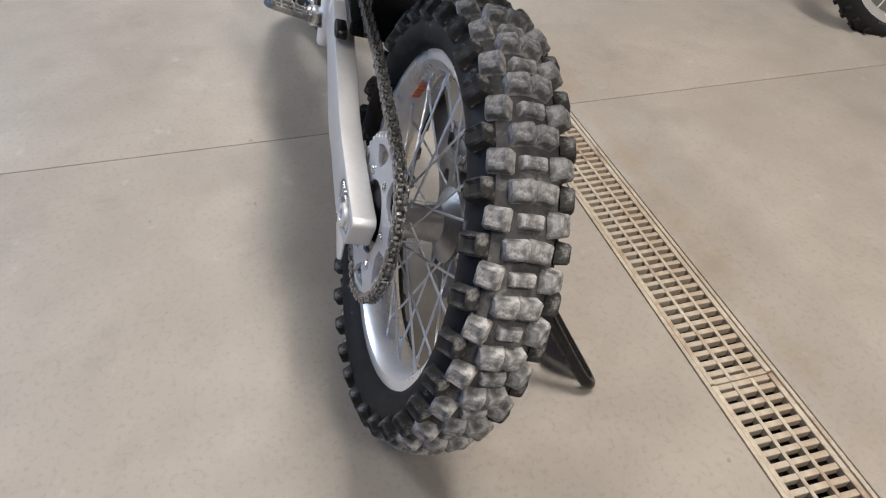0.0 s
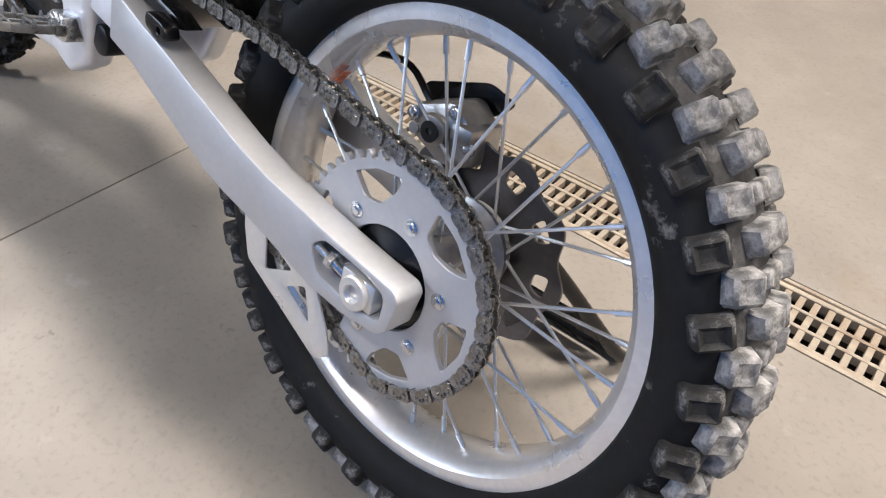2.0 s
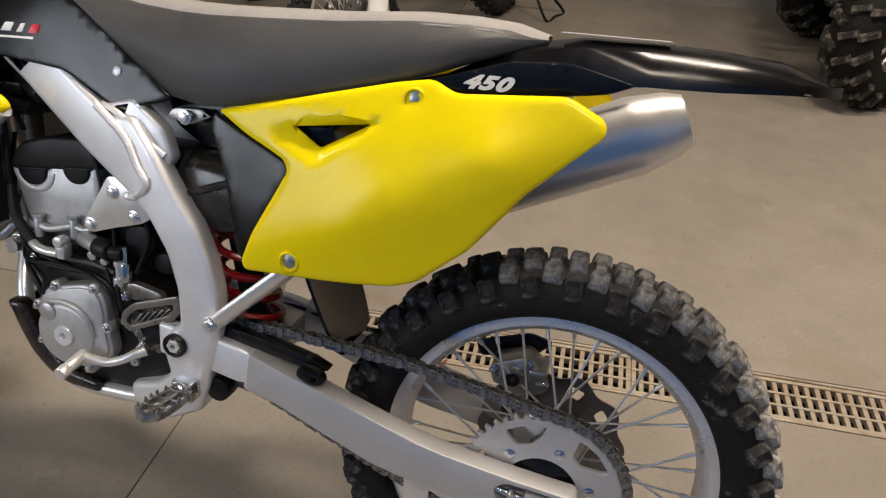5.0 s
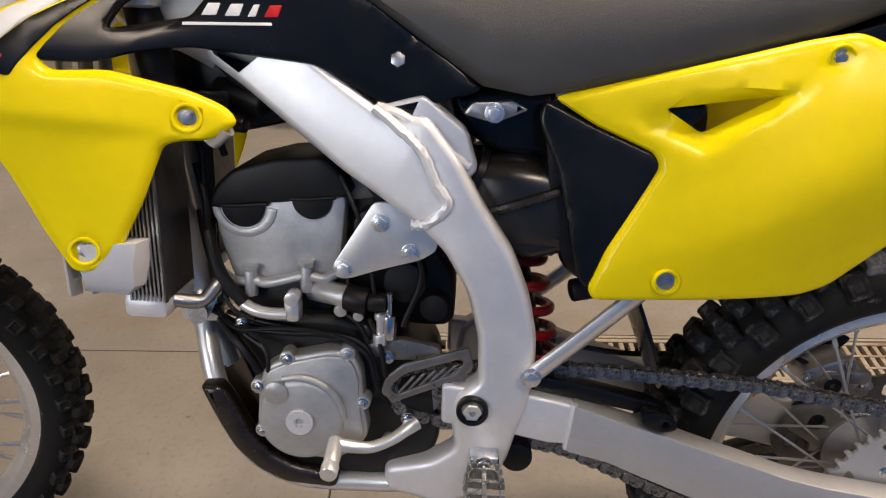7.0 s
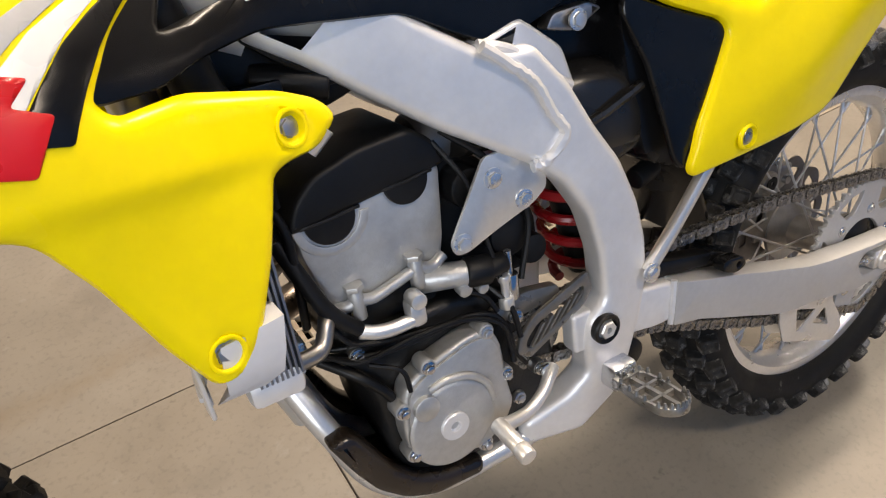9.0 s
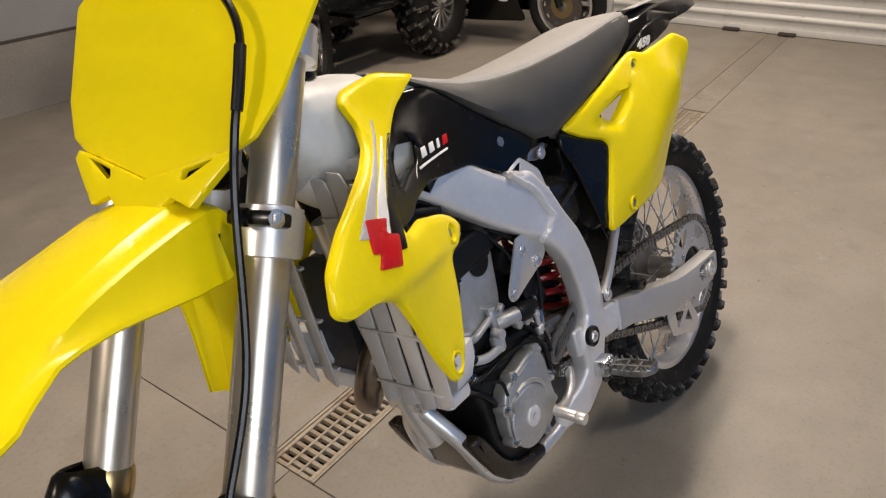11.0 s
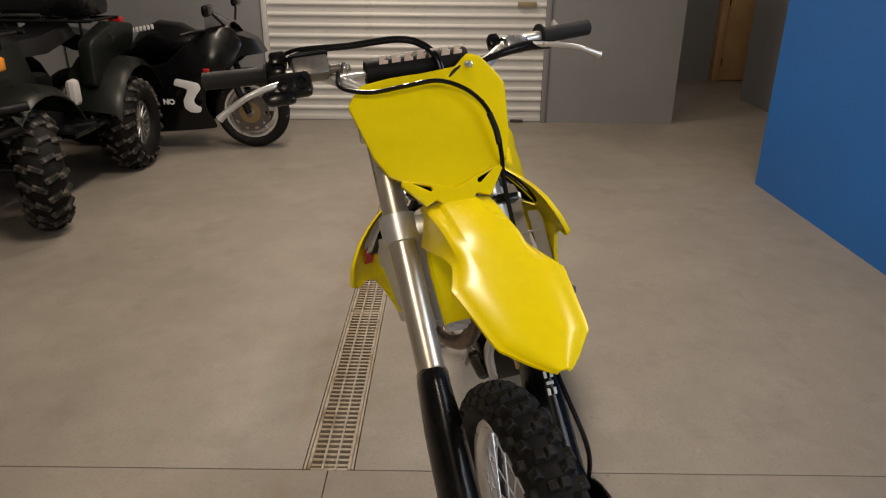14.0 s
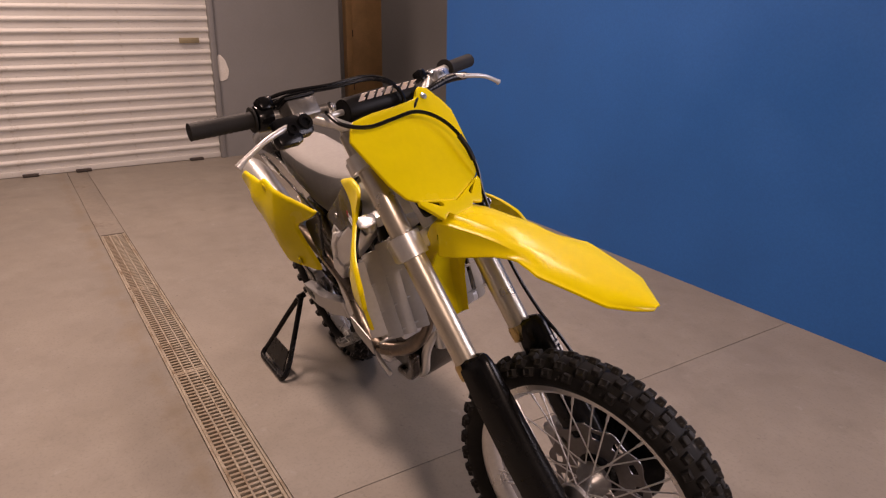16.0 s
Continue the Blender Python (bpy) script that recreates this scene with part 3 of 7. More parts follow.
M_TEXT = material("white_lettering", (0.8, 0.8, 0.8), 0.5, vary=0.02)
M_PADR = material("bar_pad_vinyl", (0.005, 0.0045, 0.0045), 0.5, spec=0.2)
M_PADGFX = material("pad_print", (0.92, 0.78, 0.74), 0.5)
M_SKID = material("bronze_plastic_guard", (0.020, 0.014, 0.010), 0.25, vary=0.3, scale=8)

# ---- yellow motocross bike: x ahead, y left, z up from the rear axle ----
BIKE = Matrix(((0.99892, 0.04, -0.02348, 0.1363), (-0.04513, 0.95497, -0.29325, 0.1234), (0.01069, 0.29399, 0.95575, 0.3381), (0, 0, 0, 1)))
bike = thing("dirt_bike", BIKE, "yellow motocross bike with black seat leaning on a triangle stand", "motorcycle")
RAKE, STEER = radians(28.0), radians(20.8)
MIDDLE = -0.012
HEAD = Matrix.Translation((1.4326, -0.010, 0)) @ Matrix.Rotation(-RAKE, 4, "Y") @ Matrix.Rotation(STEER, 4, "Z")   # ahead, left, up along the steering axis


def seat_part(name, bm, mat, label="", parent=None, smooth=40.0):
    return part(name, bm, mat, parent or bike, label, smooth)


def fork_part(name, bm, mat, label="", parent=None, smooth=40.0):
    ob = part(name, bm, mat, parent or bike, label, smooth)
    ob.matrix_basis = HEAD
    return ob


# -- wheels --
def lug(width, depth, height, taper=0.82, hollow=0.0):
    """One tread block standing on z = 0, tapered, with softened edges; hollow: depth of the sunken middle of its top."""
    bm = bmesh.new()
    bmesh.ops.create_cube(bm, size=1.0)
    for v in bm.verts:
        k = taper if v.co.z > 0 else 1.0
        v.co = Vector((v.co.x * depth * k, v.co.y * width * k, (v.co.z + 0.5) * height - 0.003))
    bmesh.ops.bevel(bm, geom=[e for e in bm.edges if e.verts[0].co.z > 0 or e.verts[1].co.z > 0], offset=min(width, depth) * 0.10, segments=1, affect="EDGES")
    if hollow:
        top = max(bm.faces, key=lambda f: f.calc_center_median().z * (1 if f.normal.z > 0.9 else 0))
        bmesh.ops.inset_region(bm, faces=[top], thickness=min(width, depth) * 0.20, depth=0.0)
        bmesh.ops.translate(bm, vec=(0, 0, -hollow), verts=top.verts[:])
    return bm


def carcass(r_out, half, r_rim):
    """Tyre body with a rounded crown, and the way from a lateral angle to (across, radius)."""
    crown = r_out - 0.016
    h = crown - r_rim

    def at(ang):
        return math.sin(ang) * half * 0.96, crown - h * (1 - math.cos(ang)) / (1 - math.cos(2.25))

    prof = [(at(a * 2.25)[1], at(a * 2.25)[0]) for a in np.linspace(-1, 1, 19)]
    prof += [(r_rim - 0.006, half * 0.42), (r_rim - 0.006, -half * 0.42)]
    return revolve(prof, 96), at


def tread(parent, at, rows, pattern, seed=3):
    """Every tread block a piece of its own; pattern: (lateral angle, roll, width, depth, phase, height, hollow, material, slant)."""
    rng = random.Random(seed)
    for lat, roll, width, depth, phase, height, hollow, mat, slant in pattern:
        first = {}
        for i in range(rows):
            ang = 2 * math.pi * (i + phase) / rows
            y, r = at(lat)
            m = Matrix.Rotation(-ang, 4, "Y") @ Matrix.Translation((0, y, r)) @ Matrix.Rotation(-roll, 4, "X") @ Matrix.Rotation(slant + rng.uniform(-0.05, 0.05), 4, "Z") \
                @ Matrix.Diagonal((rng.uniform(0.93, 1.05), rng.uniform(0.94, 1.04), rng.uniform(0.9, 1.04), 1))
            # Dusty rows take the darker rubber on blocks ahead of the axle.
            fore_side = mat is M_RUBBERD and m.translation.x > 0.10
            if fore_side not in first:
                first[fore_side] = part("tread_block", lug(width, depth, height, 0.84, hollow), M_RUBBERS if fore_side else mat, parent, smooth=35)
                first[fore_side].matrix_basis = m
            else:
                again("tread_block", first[fore_side].data, parent, m)


def wheel(name, centre_m, r_out, half, r_flange, rim_half, rows, pattern, hub_bm, label, spoke_hub, spokes=36):
    """Empty wheel part with its tyre, rim, hub and every spoke."""
    w = new(name)
    w.parent, w.matrix_basis = bike, centre_m
    w["label"] = label
    bm, at = carcass(r_out, half, r_flange)
    part("tyre", bm, M_RUBBER, w, "knobbly black off-road tyre with pale dust on its blocks", 35)
    if name == "rear_wheel":
        tyre = w.children[-1]
        tyre.data.materials.append(M_RUBBERG)
        for p in tyre.data.polygons:
            if math.hypot(p.center.x, p.center.z) > r_out - 0.030 and p.center.x < 0.10:
                p.material_index = 1
    tread(w, at, rows, pattern)
    f, b = r_flange, rim_half
    prof = [(f, b), (f - 0.001, b - 0.004), (f - 0.014, b - 0.006), (f - 0.020, b - 0.012), (f - 0.026, b * 0.35), (f - 0.027, -b * 0.35), (f - 0.020, -b + 0.012),
            (f - 0.014, -b + 0.006), (f - 0.001, -b + 0.004), (f, -b), (f - 0.003, -b - 0.002), (f - 0.018, -b - 0.0015), (f - 0.026, -b + 0.006), (f - 0.031, -b * 0.45),
            (f - 0.033, 0), (f - 0.031, b * 0.45), (f - 0.026, b - 0.006), (f - 0.018, b + 0.0015), (f - 0.003, b + 0.002)]
    part("rim", revolve(prof, 128), M_RIM, w, "bright aluminium spoked rim", 30)
    part("hub", hub_bm, M_ALUDARK, w, "dull cast aluminium hub")
    base = None
    for i in range(spokes):
        side = 1 if i % 2 == 0 else -1
        a_rim = 2 * math.pi * (i + 0.25) / spokes
        lead = 1 if (i // 2) % 2 == 0 else -1
        a_hub = a_rim + lead * 0.62
        rh, yh = spoke_hub
        p0 = Vector((rh * math.cos(a_hub), side * yh, rh * math.sin(a_hub)))
        p1 = Vector(((f - 0.031) * math.cos(a_rim), side * 0.006, (f - 0.031) * math.sin(a_rim)))
        if base is None:
            length = (p1 - p0).length
            bm = merge(rod((0, 0, 0), (0, 0, length), 0.0019, seg=8), rod((0, 0, length - 0.020), (0, 0, length + 0.001), 0.0034, 0.0030, seg=8))
            base = part("spoke", bm, M_SPOKE, w)
            ob = base
        else:
            ob = again("spoke", base.data, w)
        ob.matrix_basis = Matrix.Translation(p0) @ (p1 - p0).to_track_quat("Z", "Y").to_matrix().to_4x4()
    return w


def both_sides(blocks):
    """The rows of blocks and their mirror images across the tyre."""
    return [b for lat, roll, *rest, slant in blocks for b in ([(lat, roll, *rest, slant), (-lat, -roll, *rest, -slant)] if lat else [(lat, roll, *rest, slant)])]


REAR_BLOCKS = both_sides([(0.23, 0.23, 0.031, 0.027, 0.0, 0.018, 0.0, M_RUBBERD, 0.08), (0.66, 0.66, 0.031, 0.029, 0.5, 0.019, 0.0022, M_RUBBERD, -0.10), (0.0, 0.0, 0.034, 0.018, 0.5, 0.011, 0.0, M_RUBBERD, 0.0),
                          (1.10, 1.05, 0.034, 0.029, 0.0, 0.0185, 0.004, M_RUBBERS, 0.06)])
FRONT_BLOCKS = both_sides([(0.20, 0.20, 0.019, 0.021, 0.0, 0.015, 0.0, M_RUBBERF, 0.06), (0.62, 0.62, 0.021, 0.022, 0.5, 0.015, 0.002, M_RUBBERF, -0.08), (1.12, 1.08, 0.021, 0.023, 0.0, 0.014, 0.003, M_RUBBERF, 0.05)])
SET = 0.0185   # the wheel sits this far to the right of its hub and sprocket
rear_hub = moved(revolve([(0.012, -0.085), (0.03, -0.085), (0.034, -0.06), (0.058, -0.058), (0.060, -0.05), (0.030, -0.035), (0.026, 0.0), (0.030, 0.03),
                          (0.052, 0.036), (0.052, 0.048), (0.012, 0.05)], 40), Matrix.Translation((0, SET, 0)))
rear = wheel("rear_wheel", pose(0.002, -0.0265, -0.003), 0.345, 0.061, 0.2585, 0.034, 32, REAR_BLOCKS, rear_hub, "rear wheel with a worn knobbly tyre", (0.046, 0.042))
front_hub = merge(revolve([(0.010, -0.055), (0.024, -0.055), (0.040, -0.046), (0.042, -0.036), (0.024, -0.02), (0.020, 0.0), (0.024, 0.02), (0.042, 0.036), (0.044, 0.046),
                           (0.010, 0.055)], 40))
AXLE_F = Matrix.Translation((0.054, -0.011, -0.029))
front = wheel("front_wheel", HEAD @ AXLE_F @ Matrix.Rotation(RAKE, 4, "Y"), 0.350, 0.045, 0.281, 0.022, 40, FRONT_BLOCKS, front_hub,
              "front wheel with a knobbly tyre turned to its left", (0.037, 0.038))

# rear sprocket with six windows, teeth and carrier
TEETH, SPR = 49, 0.1239
spr = []
for i in range(TEETH):
    for da, r in ((-0.30, SPR - 0.005), (-0.12, SPR + 0.003), (0.12, SPR + 0.003), (0.30, SPR - 0.005)):
        a = 2 * math.pi * (i + da) / TEETH
        spr.append((r * math.cos(a), r * math.sin(a)))
windows = []
for i in range(6):
    a0 = 2 * math.pi * i / 6 + 0.24
    w = [(0.108, a0 - 0.33), (0.109, a0 - 0.05), (0.108, a0 + 0.26), (0.092, a0 + 0.20), (0.076, a0 - 0.02), (0.080, a0 - 0.26)]
    windows.append(rounded([(r * math.cos(a), r * math.sin(a)) for r, a in w], 0.004, 3))
inner = circle(0, 0, 0.055, 36)
part("sprocket", plate(spr, 0.0565 + 0.0265, 0.0635 + 0.0265, 0.0008, windows + [inner], seg=1), M_ARM, rear, "machined aluminium rear sprocket with cut-outs")
part("sprocket_carrier", revolve([(0.020, 0.060), (0.058, 0.068), (0.060, 0.078), (0.056, 0.0845), (0.046, 0.086), (0.030, 0.094), (0.020, 0.096)], 40), M_BLACKP, rear, "black sprocket carrier")
for i in range(6):
    a = 2 * math.pi * i / 6 + 0.80
    part("sprocket_bolt", bolt((0.072 * math.cos(a), 0.090, 0.072 * math.sin(a)), (0, 1, 0), 0.0058, 0.004), M_STEEL, rear)


def wavy_disc(r, wave, lobes, inner_r, holes, y0, y1):
    out = [((r + wave * math.cos(lobes * a)) * math.cos(a), (r + wave * math.cos(lobes * a)) * math.sin(a)) for a in np.linspace(0, 2 * math.pi, 96, endpoint=False)]
    hs = [circle(0, 0, inner_r, 30)]
    for i in range(holes):
        a = 2 * math.pi * i / holes
        hs.append(rounded([((r - 0.022 + dr) * math.cos(a + da), (r - 0.022 + dr) * math.sin(a + da)) for dr, da in ((-0.010, -0.11), (0.009, -0.13), (0.009, 0.13), (-0.010, 0.11))], 0.005, 2))
    return plate(out, y0, y1, 0.0005, hs, seg=1)


part("brake_disc", wavy_disc(0.117, 0.006, 10, 0.052, 10, -0.0575, -0.0535), M_DISC, rear, "dark wave-edged brake disc")
part("brake_disc", wavy_disc(0.128, 0.006, 10, 0.055, 12, 0.060, 0.064), M_DISC, front, "dark wave-edged brake disc")
for k in range(4):
    a = 0.52 + k * 0.045
    b = box((0.2225, 0.0115, 0), (0.0012, 0.013, 0.008), 0.0003)
    part("rim_decal", moved(b, Matrix.Rotation(-a, 4, "Y")), M_ORANGE, rear, "orange bar of a worn rim sticker")

# -- swingarm --
SW_Y = 0.100
sw_side = [(0.452, 0.141), (0.395, 0.122), (0.336, 0.105), (0.285, 0.088), (0.237, 0.073), (0.190, 0.058), (0.143, 0.048), (0.070, 0.038), (0.034, 0.0335), (-0.046, 0.026), (-0.053, 0.018), (-0.047, -0.020), (-0.036, -0.030),
           (0.010, -0.036), (0.062, -0.034), (0.110, -0.024), (0.165, -0.012), (0.210, -0.006), (0.253, 0.004), (0.305, 0.025), (0.358, 0.046), (0.409, 0.067), (0.458, 0.079)]
sw_cast = [(0.610, 0.156), (0.520, 0.150), (0.470, 0.142), (0.4485, 0.136), (0.4545, 0.083), (0.480, 0.084), (0.530, 0.094), (0.610, 0.104)]
AXLE_SLOT = rounded([(-0.036, -0.016), (-0.036, 0.014), (-0.010, 0.022), (0.050, 0.026), (0.066, 0.012), (0.052, -0.014), (0.010, -0.019)], 0.008, 3)
for s in (1, -1):
    arm = plate(sw_side, 0.068, 0.104, 0.0022, [AXLE_SLOT], corner=0.004, seg=2)
    cast = plate(sw_cast, 0.072, 0.0965, 0.005, corner=0.006, seg=3)
    weld = tube([(0.4520, 0.0975, 0.141), (0.4545, 0.0985, 0.120), (0.4565, 0.0985, 0.098), (0.4580, 0.0975, 0.080)], 0.0042, 8, 8)
    if s < 0:
        mirrored(arm), mirrored(cast), mirrored(weld)
    beam = seat_part("swingarm", arm, M_ARM, "satin aluminium swingarm beam", smooth=30)
    seat_part("pivot_casting", cast, M_ALUCAST, "cast front end of the swingarm", beam)
    seat_part("weld_bead", weld, M_ALUCAST, "", beam)
seat_part("swingarm_brace", box((0.47, -0.006, 0.115), (0.06, 0.14, 0.05), 0.012), M_ALUDARK)
for s in (1, -1):
    seat_part("slot_liner", box((0.012, s * 0.080, 0.002), (0.120, 0.012, 0.036), 0.002), M_ALUDARK)
    seat_part("axle_block", box((-0.002, s * 0.094, -0.001), (0.044, 0.018, 0.031), 0.002), M_ALU, "machined axle adjuster block")
    seat_part("axle_nut", revolve([(0.0085, 0.100), (0.0175, 0.100), (0.0180, 0.107), (0.0165, 0.1090), (0.0100, 0.1095), (0.0085, 0.108)], 36, "y", (-0.002, 0, -0.003)) if s > 0 else bolt((-0.002, -0.102, -0.001), (0, -1, 0), 0.0165, 0.009), M_ALU, "hollow aluminium axle end")
    seat_part("adjuster_bolt", rod((0.020, s * 0.097, 0.002), (0.062, s * 0.097, 0.010), 0.0048, seg=12), M_STEEL)
    seat_part("adjuster_nut", rod((0.036, s * 0.097, 0.005), (0.045, s * 0.097, 0.0065), 0.0088, seg=6, bevel=0.0008), M_STEEL)
# Black end stands in for the shaded bore of the hollow axle.
seat_part("axle", rod((-0.002, -0.120, -0.002), (-0.002, 0.1005, -0.002), 0.0095, seg=20), M_BLACKM)

# -- chain: every link --
chain = new("chain")
chain.parent = bike
chain["label"] = "oily steel drive chain"
CY = 0.060
C2, R2 = Vector((0.640, 0.128)), 0.0340
top = [Vector((0.0, 0.0)) + Vector((math.cos(a), math.sin(a))) * SPR for a in np.linspace(math.radians(262), math.radians(100), 40)]
loop = top + [Vector((0.22, 0.158)), Vector((0.42, 0.168))] + [C2 + Vector((math.cos(a), math.sin(a))) * R2 for a in np.linspace(math.radians(92), math.radians(-85), 12)] \
    + [Vector((0.45, 0.055)), Vector((0.25, -0.030))]
loop3 = [Vector((p.x, CY, p.y)) for p in loop] + [Vector((loop[0].x, CY, loop[0].y))]
cum = [0.0]
for a, b in zip(loop3, loop3[1:]):
    cum.append(cum[-1] + (b - a).length)
n_links = int(cum[-1] / 0.015875) // 2 * 2


def on_loop(d):
    d %= cum[-1]
    for i in range(len(cum) - 1):
        if cum[i + 1] >= d:
            t = (d - cum[i]) / max(cum[i + 1] - cum[i], 1e-9)
            return loop3[i].lerp(loop3[i + 1], t)
    return loop3[-1]


def link_bm(outer):
    out = []
    shape = rounded([(-0.0125, -0.0074), (-0.004, -0.0080), (0.0, -0.0058), (0.004, -0.0080), (0.0125, -0.0074), (0.0150, 0.0), (0.0125, 0.0074), (0.004, 0.0080), (0.0, 0.0058), (-0.004, 0.0080),
                     (-0.0125, 0.0074), (-0.0140, 0.0)], 0.003, 2)
    y = 0.0068 if outer else 0.0044
    for s in (-1, 1):
        out.append(plate(shape, s * y - 0.0010, s * y + 0.0010, 0))
    for x in (-0.0079, 0.0079):
        out.append(rod((x, -0.0088, 0), (x, 0.0088, 0), 0.0026, seg=8) if outer else rod((x, -0.0042, 0), (x, 0.0042, 0), 0.0050, seg=10))
    return merge(*out)


kinds = [part("chain_link", link_bm(o), M_CHAIN, chain, smooth=35) for o in (True, False)]
for i in range(n_links):
    a, b = on_loop(i * cum[-1] / n_links), on_loop((i + 1) * cum[-1] / n_links)
    ob = kinds[i % 2] if i < 2 else again("chain_link", kinds[i % 2].data, chain)
    d = (b - a).normalized()
    ob.matrix_basis = Matrix.Translation((a + b) / 2) @ Matrix(((d.x, 0, -d.z, 0), (0, 1, 0, 0), (d.z, 0, d.x, 0), (0, 0, 0, 1)))

# -- frame --
spar = [(0.880, 0.560), (0.790, 0.545), (0.727, 0.500), (0.681, 0.470), (0.634, 0.468), (0.600, 0.425), (0.571, 0.375), (0.537, 0.326), (0.515, 0.274), (0.504, 0.226), (0.502, 0.169),
        (0.513, 0.123), (0.526, 0.060), (0.544, 0.010), (0.600, -0.020), (0.680, -0.012), (0.680, 0.025), (0.622, 0.045), (0.592, 0.071), (0.598, 0.112), (0.592, 0.146), (0.568, 0.165),
        (0.571, 0.223), (0.586, 0.277), (0.613, 0.322), (0.645, 0.352), (0.680, 0.374), (0.729, 0.405), (0.782, 0.445), (0.840, 0.490), (0.885, 0.520)]


def spar_lean(x, y, z):
    """Towards the steering head the spars close in."""
    return -0.060 * max(0.0, (x - 0.60) / 0.40) ** 1.0 - 0.030 * max(0.0, min(1.0, (0.12 - z) / 0.12)) * 0.5


for s in (1, -1):
    b = plate(spar, 0.066, 0.106, 0.011, corner=0.010, seg=4)
    bulge(b, spar_lean)
    seat_part("frame_spar", mirrored(b) if s < 0 else b, M_ALUCAST, "cast satin aluminium frame spar")
    weld = tube([(0.692, 0.098, 0.476), (0.660, 0.100, 0.452), (0.640, 0.103, 0.432), (0.626, 0.105, 0.402), (0.612, 0.106, 0.378), (0.634, 0.102, 0.355), (0.650, 0.100, 0.353)], 0.0058, 8, 8)
    for v in weld.verts:
        v.co += Vector((0, 0, 0.0012 * math.sin(v.co.x * 900 + v.co.z * 700)))
    seat_part("weld_bead", mirrored(weld) if s < 0 else weld, M_ALUCAST, "rippled weld bead across the spar")
    seat_part("pivot_cap", revolve([(0.0125, 0.104), (0.0190, 0.104), (0.0190, 0.1115), (0.0175, 0.113), (0.0135, 0.112)], 36, "y", (0.573, 0, 0.131)) if s > 0 else rod((0.573, -0.124, 0.131), (0.573, -0.134, 0.131), 0.0185, seg=28, bevel=0.002), M_BLACKM, "black ring round the swingarm pivot")
    seat_part("pivot_bolt", revolve([(0.0045, 0.106), (0.0115, 0.106), (0.0115, 0.1135), (0.0100, 0.1150), (0.0045, 0.1145)], 6, "y", (0.573, 0, 0.131)) if s > 0 else bolt((0.573, -0.133, 0.131), (0, -1, 0), 0.0105, 0.008), M_ALU, "hollow pivot bolt")
    seat_part("frame_gusset", (lambda g: mirrored(g) if s < 0 else g)(plate([(0.694, 0.478), (0.640, 0.492), (0.594, 0.456), (0.580, 0.414), (0.604, 0.385), (0.660, 0.440)], 0.062, 0.088, 0.006, corner=0.008, seg=3)), M_ALUCAST, "cast gusset behind the spar")
    edge = tube([(0.690, 0.088, 0.478), (0.664, 0.091, 0.470), (0.640, 0.092, 0.455), (0.612, 0.092, 0.432), (0.590, 0.090, 0.418)], 0.0048, 8, 8)
    seat_part("weld_bead", mirrored(edge) if s < 0 else edge, M_ALUCAST)
seat_part("frame_head", tube([(0.870, 0, 0.53), (0.95, 0, 0.57), (0.99, 0, 0.60)], [0.045, 0.045, 0.04], 16, 4), M_ALUCAST)
seat_part("steering_head", moved(rod((0, 0, 0.62), (0, 0, 0.82), 0.030, seg=24), HEAD), M_ALUCAST)
seat_part("down_tube", tube([(0.975, 0, 0.52), (0.955, 0, 0.36), (0.930, 0, 0.21), (0.905, 0.0, 0.12)], 0.021, 14, 6), M_ALU, "aluminium down tube")
for s in (1, -1):
    seat_part("cradle_rail", tube([(0.925, s * 0.012, 0.19), (0.900, s * 0.050, 0.120), (0.865, s * 0.060, 0.04), (0.80, s * 0.062, -0.005), (0.70, s * 0.064, -0.008), (0.62, s * 0.072, 0.005)], 0.0135, 12, 6), M_ALU)
    seat_part("subframe_strut", tube([(0.508, s * 0.108, 0.180), (0.445, s * 0.104, 0.238), (0.30, s * 0.085, 0.37), (0.20, s * 0.07, 0.46)], 0.0140, 12, 4, 0.6), M_ALU, "aluminium subframe strut")
    seat_part("subframe_rail", tube([(0.50, s * 0.065, 0.488), (0.42, s * 0.068, 0.500), (0.22, s * 0.06, 0.53), (0.05, s * 0.05, 0.56)], 0.0125, 10, 4), M_ALU)
    seat_part("strut_bolt", bolt((0.509, s * 0.116, 0.183), (0, s, 0), 0.0085, 0.006), M_BLUEBOLT)

# -- engine --
M_CRANK = material("dark_cast_case", (0.016, 0.0155, 0.015), 0.42, 0.4, vary=0.25, scale=18, bump=0.25, bump_scale=260)
M_ENGINE = material("engine_alloy", (0.50, 0.50, 0.49), 0.42, 0.65, vary=0.10, scale=20, bump=0.22, bump_scale=380, rough_vary=0.1)
M_BOOT = material("intake_rubber", (0.014, 0.0125, 0.011), 0.28, vary=0.2, scale=12)
crank = plate([(0.842, 0.060), (0.825, 0.022), (0.780, 0.004), (0.640, -0.004), (0.610, 0.06), (0.620, 0.150), (0.665, 0.205), (0.740, 0.225), (0.862, 0.224), (0.872, 0.200), (0.850, 0.160)], -0.085, 0.066, 0.012, corner=0.02, seg=3)
seat_part("crankcase", crank, M_CRANK, "dark cast crankcase")
IGN = [(0.831, 0.141), (0.823, 0.166), (0.797, 0.179), (0.743, 0.193), (0.717, 0.190), (0.706, 0.168), (0.703, 0.112), (0.697, 0.080), (0.715, 0.056), (0.742, 0.041), (0.790, 0.046), (0.826, 0.068), (0.834, 0.100)]
ign = seat_part("ignition_cover", plate(IGN, 0.066, 0.094, 0.005, corner=0.012, seg=3), M_ENGINE, "satin silver ignition cover")
